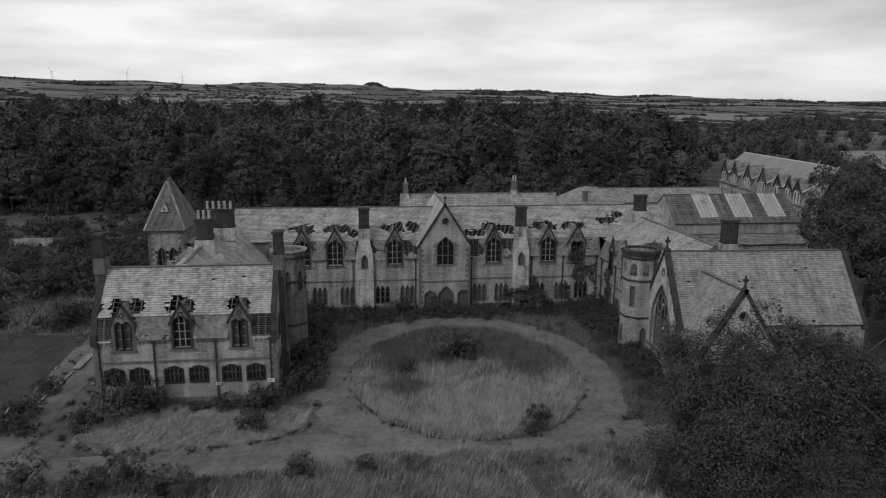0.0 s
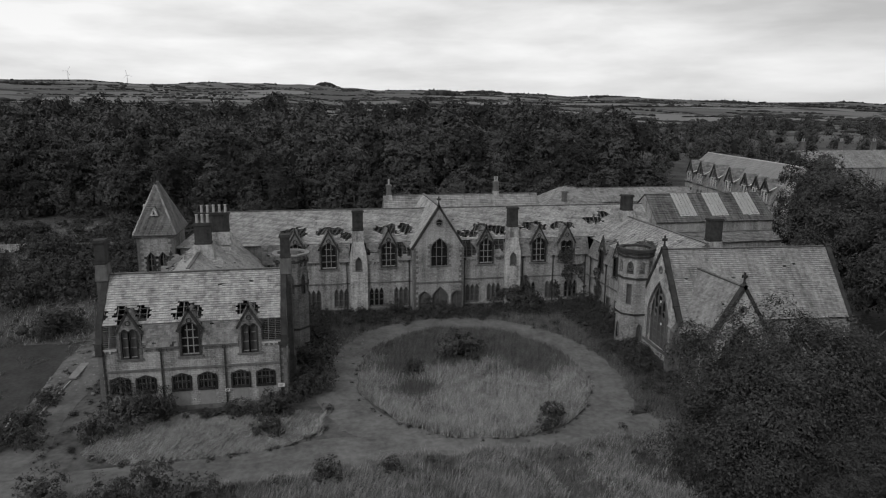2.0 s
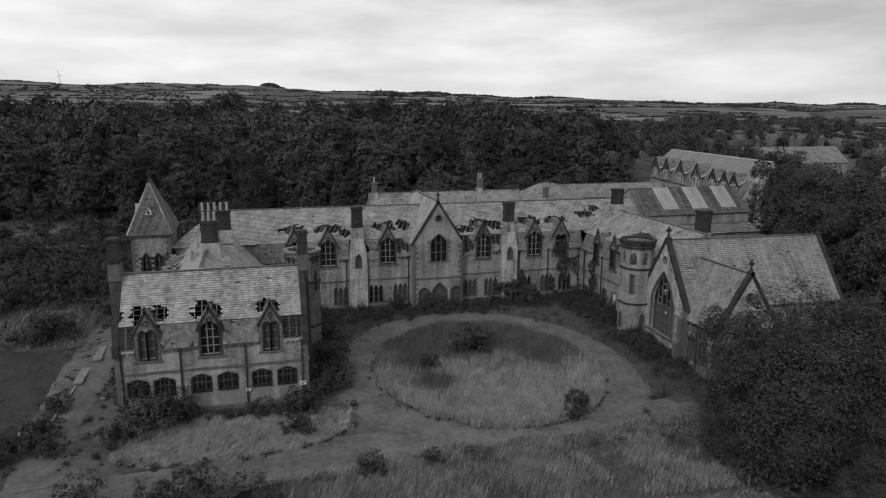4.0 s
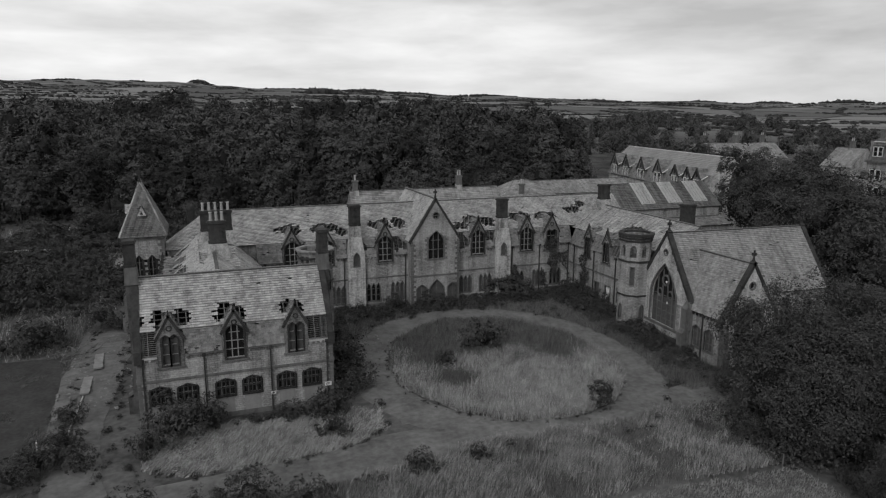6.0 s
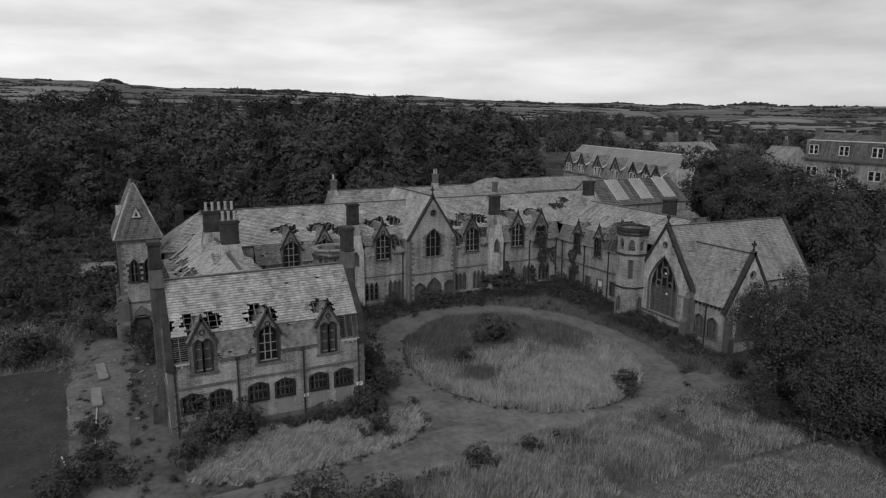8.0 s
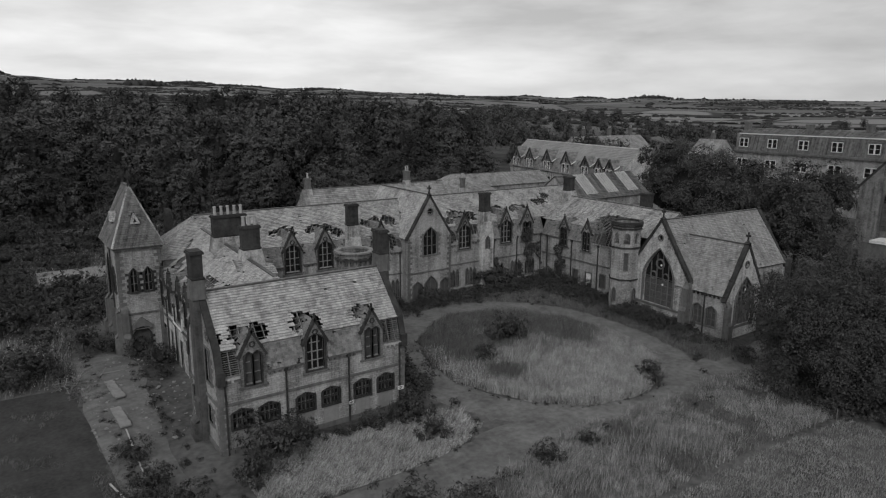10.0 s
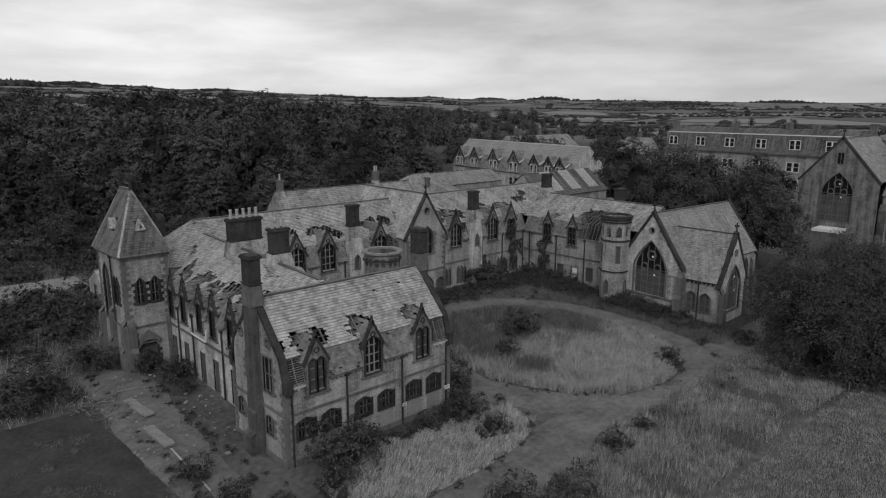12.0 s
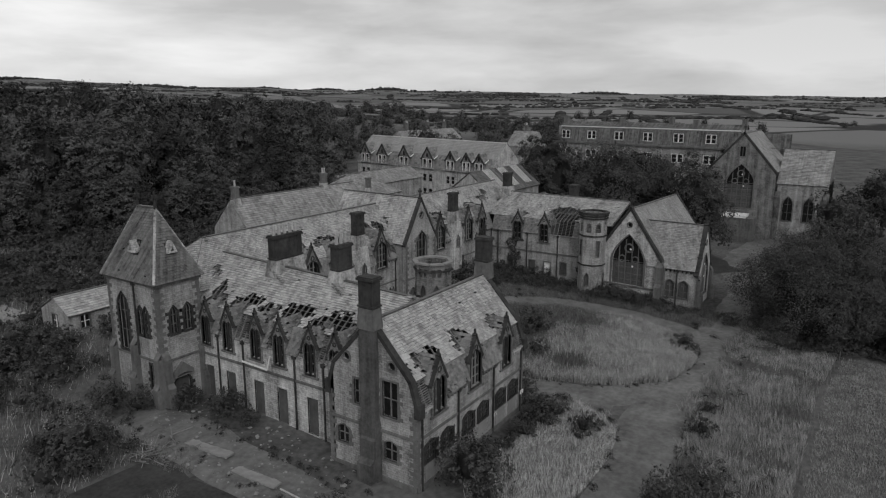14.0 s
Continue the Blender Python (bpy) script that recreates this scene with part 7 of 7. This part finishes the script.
front, flank = wall_frame((0, 1.5, 0), (1, 0)), wall_frame((22.3, 1.5, 0), (0, -1))
ivy(front, 16.8, 22.2, 0.0, 8.6, 1300, "dark ivy straggling over the end dormer of the range")
ivy(front, 11.2, 13.4, 0.0, 4.6, 600, "dark ivy climbing beside the chimney breast")
ivy(flank, 2.4, 6.6, 0.0, 8.2, 900, "dark ivy over the east wing's first dormer")
ivy(flank, 14.0, 16.6, 0.0, 5.0, 450, "dark ivy beside the bell turret")


def blades(n, sampler, height, mat, name, label, wind=(0.22, 0.10), width=0.022):
    """Loose grass blades over an area."""
    P = np.zeros((n, 3, 3))
    k = 0
    while k < n:
        x, y, hs = sampler()
        if x is None:
            continue
        h = height * hs * rng.uniform(0.6, 1.25)
        a = rng.uniform(0, math.pi)
        dx, dy = math.cos(a) * width, math.sin(a) * width
        lx, ly = h * (wind[0] + rng.normal() * 0.3), h * (wind[1] + rng.normal() * 0.3)
        z = ground_z(x, y) - 0.03
        P[k] = ((x - dx, y - dy, z), (x + dx, y + dy, z), (x + lx, y + ly, z + h))
        k += 1
    tagged(new(name, leaf_mesh(name, P.reshape(-1, 3), np.arange(n * 3).reshape(-1, 3), mat, False)), label, "grass", "", "stuff")


def isle():
    a, r = rng.uniform(0, 6.283), math.sqrt(rng.uniform(0, 1))
    r *= 1.0 + 0.05 * noise.noise(Vector((math.cos(a) * 4, math.sin(a) * 4, 1)))
    return ISLE[0] + ISLE[2] * r * math.cos(a), ISLE[1] + ISLE[3] * r * math.sin(a), 1.0


def isle_pale():
    x, y, h = isle()
    v = noise.noise(Vector((x * 0.22, y * 0.22, 4))) - (y - ISLE[1] + 3) * 0.09
    return (x, y, h) if v > rng.uniform(-0.5, 1.15) else (None, 0, 0)


def isle_dark():
    x, y, h = isle()
    v = noise.noise(Vector((x * 0.22, y * 0.22, 4))) - (y - ISLE[1] + 3) * 0.09
    edge = math.hypot((x - ISLE[0]) / ISLE[2], (y - ISLE[1]) / ISLE[3])
    return (x, y, h) if v < rng.uniform(-0.3, 1.1) or edge > 0.93 else (None, 0, 0)


def meadow():
    x, y = rng.uniform(-45, 60), -37.7 - 17 * rng.uniform(0, 1) ** 1.3
    if y < -48.0 - 0.08 * max(0.0, x) and -34 < x < 18:
        return None, 0, 0
    return (None, 0, 0) if on_track(x, y) else (x, y, 0.6 + 0.6 * noise.noise(Vector((x * 0.15, y * 0.15, 9))) + 0.3)


def meadow_pale():
    x, y, h = meadow()
    if x is None or noise.noise(Vector((x * 0.2, y * 0.2, 6))) + 0.6 * noise.noise(Vector((x * 0.7, y * 0.7, 2))) + 0.25 - 0.02 * max(0.0, x + 4) < rng.uniform(-0.28, 0.5):
        return None, 0, 0
    return x, y, h


def hayfield():
    x, y = rng.uniform(-34, 11.5), rng.uniform(-64, -48.4)
    return (x, y, 1) if y < -48.6 - 0.08 * max(0.0, x) + 0.5 * noise.noise(Vector((x * 0.4, 0, 5))) else (None, 0, 0)


def lawn():
    x, y = rng.uniform(-36, -16.5), rng.uniform(-35.0, -26.6)
    e = ((x + 26.5) / 10.5) ** 2 + ((y + 30.8) / 4.2) ** 2
    return (x, y, 0.7 + 0.6 * noise.noise(Vector((x * 0.5, y * 0.5, 2)))) if e < 1.05 + 0.35 * noise.noise(Vector((x * 0.5, y * 0.5, 7))) else (None, 0, 0)


def court():
    x, y = rng.uniform(-22, 22), rng.uniform(-24, 1.2)
    return (None, 0, 0) if on_track(x, y) else (x, y, 1)


def westland():
    x, y = -43.8 - 60 * rng.uniform(0, 1) ** 1.4, rng.uniform(-45, 85)
    if y > 12:
        x += 30
    elif -36 < y < -5 and -61 < x < -43.0 + noise.noise(Vector((y * 0.5, 1, 1))):
        return None, 0, 0
    return (x, y, 0.5 + 1.0 * abs(noise.noise(Vector((x * 0.1, y * 0.1, 2)))) + 0.3)


def yard_moss():
    x, y = rng.uniform(-61, -42.2), rng.uniform(-36, -4)
    edge = min(1.0, 0.5 * max(0.0, -43.0 - x)) * min(1.0, 0.4 * max(0.0, -5.0 - y))
    v = noise.noise(Vector((x * 0.35, y * 0.35, 4))) + 0.5 * noise.noise(Vector((x * 1.1, y * 1.1, 8)))
    return (x, y, 0.5 + 0.5 * rng.uniform()) if v > 0.12 + 0.25 * edge else (None, 0, 0)


def verge():
    x, y = rng.uniform(14, 24), rng.uniform(-35, -14)
    return (None, 0, 0) if on_track(x, y) or (x > 20.6 and y < -17) else (x, y, 1)


blades(60000, isle_pale, 0.9, GRASS, "tall_grass", "pale seeding grass on the round island")
blades(64000, isle_dark, 0.75, GRASS_DARK, "rank_grass", "dark rank weeds on the round island")
blades(100000, meadow, 0.6, GRASS_DARK, "rank_grass", "rough dark meadow grass before the drive")
blades(62000, meadow_pale, 0.75, MEADOW, "tall_grass", "pale tall meadow grass before the drive", (0.45, 0.2))
blades(30000, lawn, 0.55, STRAW, "flattened_grass", "pale wind-flattened grass before the south block", (1.3, 0.5))
blades(14000, lawn, 0.6, GRASS_DARK, "rank_grass", "dark weeds among the flattened grass", (0.5, 0.3))
blades(26000, court, 0.6, GRASS_DARK, "rank_grass", "weeds and brambles along the courtyard walls")
blades(60000, westland, 0.9, GRASS_DARK, "rank_grass", "rough weedy pasture west of the wing")
blades(20000, westland, 0.9, GRASS, "tall_grass", "pale tufts in the rough western pasture")
blades(60000, hayfield, 0.2, HAY, "mown_grass", "short dull mown grass behind a post fence", (0.9, 0.3), 0.04)
blades(16000, yard_moss, 0.3, GRASS_DARK, "rank_grass", "weeds and moss breaking through the old tarmac", (0.5, 0.2))
blades(14000, verge, 0.7, GRASS_DARK, "rank_grass", "weeds at the foot of the chapel")


# rubble on the west path
def rubble():
    V, F = [], []
    for k in range(420):
        x, y = rng.uniform(-44, -35.2), rng.uniform(-20, 2)
        if rng.uniform() < 0.4:
            x, y = rng.uniform(-16, -11), rng.uniform(-16, -4)
        s, a = 0.04 + 0.13 * rng.uniform() ** 3, rng.uniform(0, 6)
        z = ground_z(x, y) + 0.08
        i = len(V)
        for sx, sy, sz in ((-1, -1, 0), (1, -1, 0), (1, 1, 0), (-1, 1, 0), (-0.7, -0.8, 0.7), (0.8, -0.6, 0.6), (0.6, 0.8, 0.8), (-0.8, 0.6, 0.5)):
            V.append((x + s * (sx * math.cos(a) - sy * math.sin(a)), y + s * (sx * math.sin(a) + sy * math.cos(a)), z + s * sz))
        F += [(i + 4, i + 5, i + 6, i + 7), (i, i + 1, i + 5, i + 4), (i + 1, i + 2, i + 6, i + 5), (i + 2, i + 3, i + 7, i + 6), (i + 3, i, i + 4, i + 7)]
    me = bpy.data.meshes.new("rubble")
    me.from_pydata(V, [], F)
    me.materials.append(RENDER)
    tagged(new("rubble", me), "scattered pale broken stone and slate on the dirt", "rubble", "", "stuff")


rubble()


# wind turbines on the far skyline
def turbine(az, r):
    x, y = r * math.sin(radians(az)), r * math.cos(radians(az))
    z = ground_z(x, y)
    g = thing("wind_turbine", (x, y, z), "slender pale wind turbine on the far ridge", "wind turbine", "turbines on the ridge")
    bm = bmesh.new()
    bmesh.ops.create_cone(bm, cap_ends=True, segments=8, radius1=2.2, radius2=1.2, depth=60, matrix=Matrix.Translation((x, y, z + 28)))
    part("tower_tube", bm, WHITE, g)
    for k in range(3):
        a = radians(20 + az * 11 + 120 * k)
        bm = bmesh.new()
        beam(bm, (x, y - 2, z + 58), (x + 26 * math.cos(a), y - 2, z + 58 + 26 * math.sin(a)), 1.4, 1.4)
        part("blade", bm, WHITE, g)


for az in (-23.4, -18.4, -14.4):
    turbine(az, 4150)
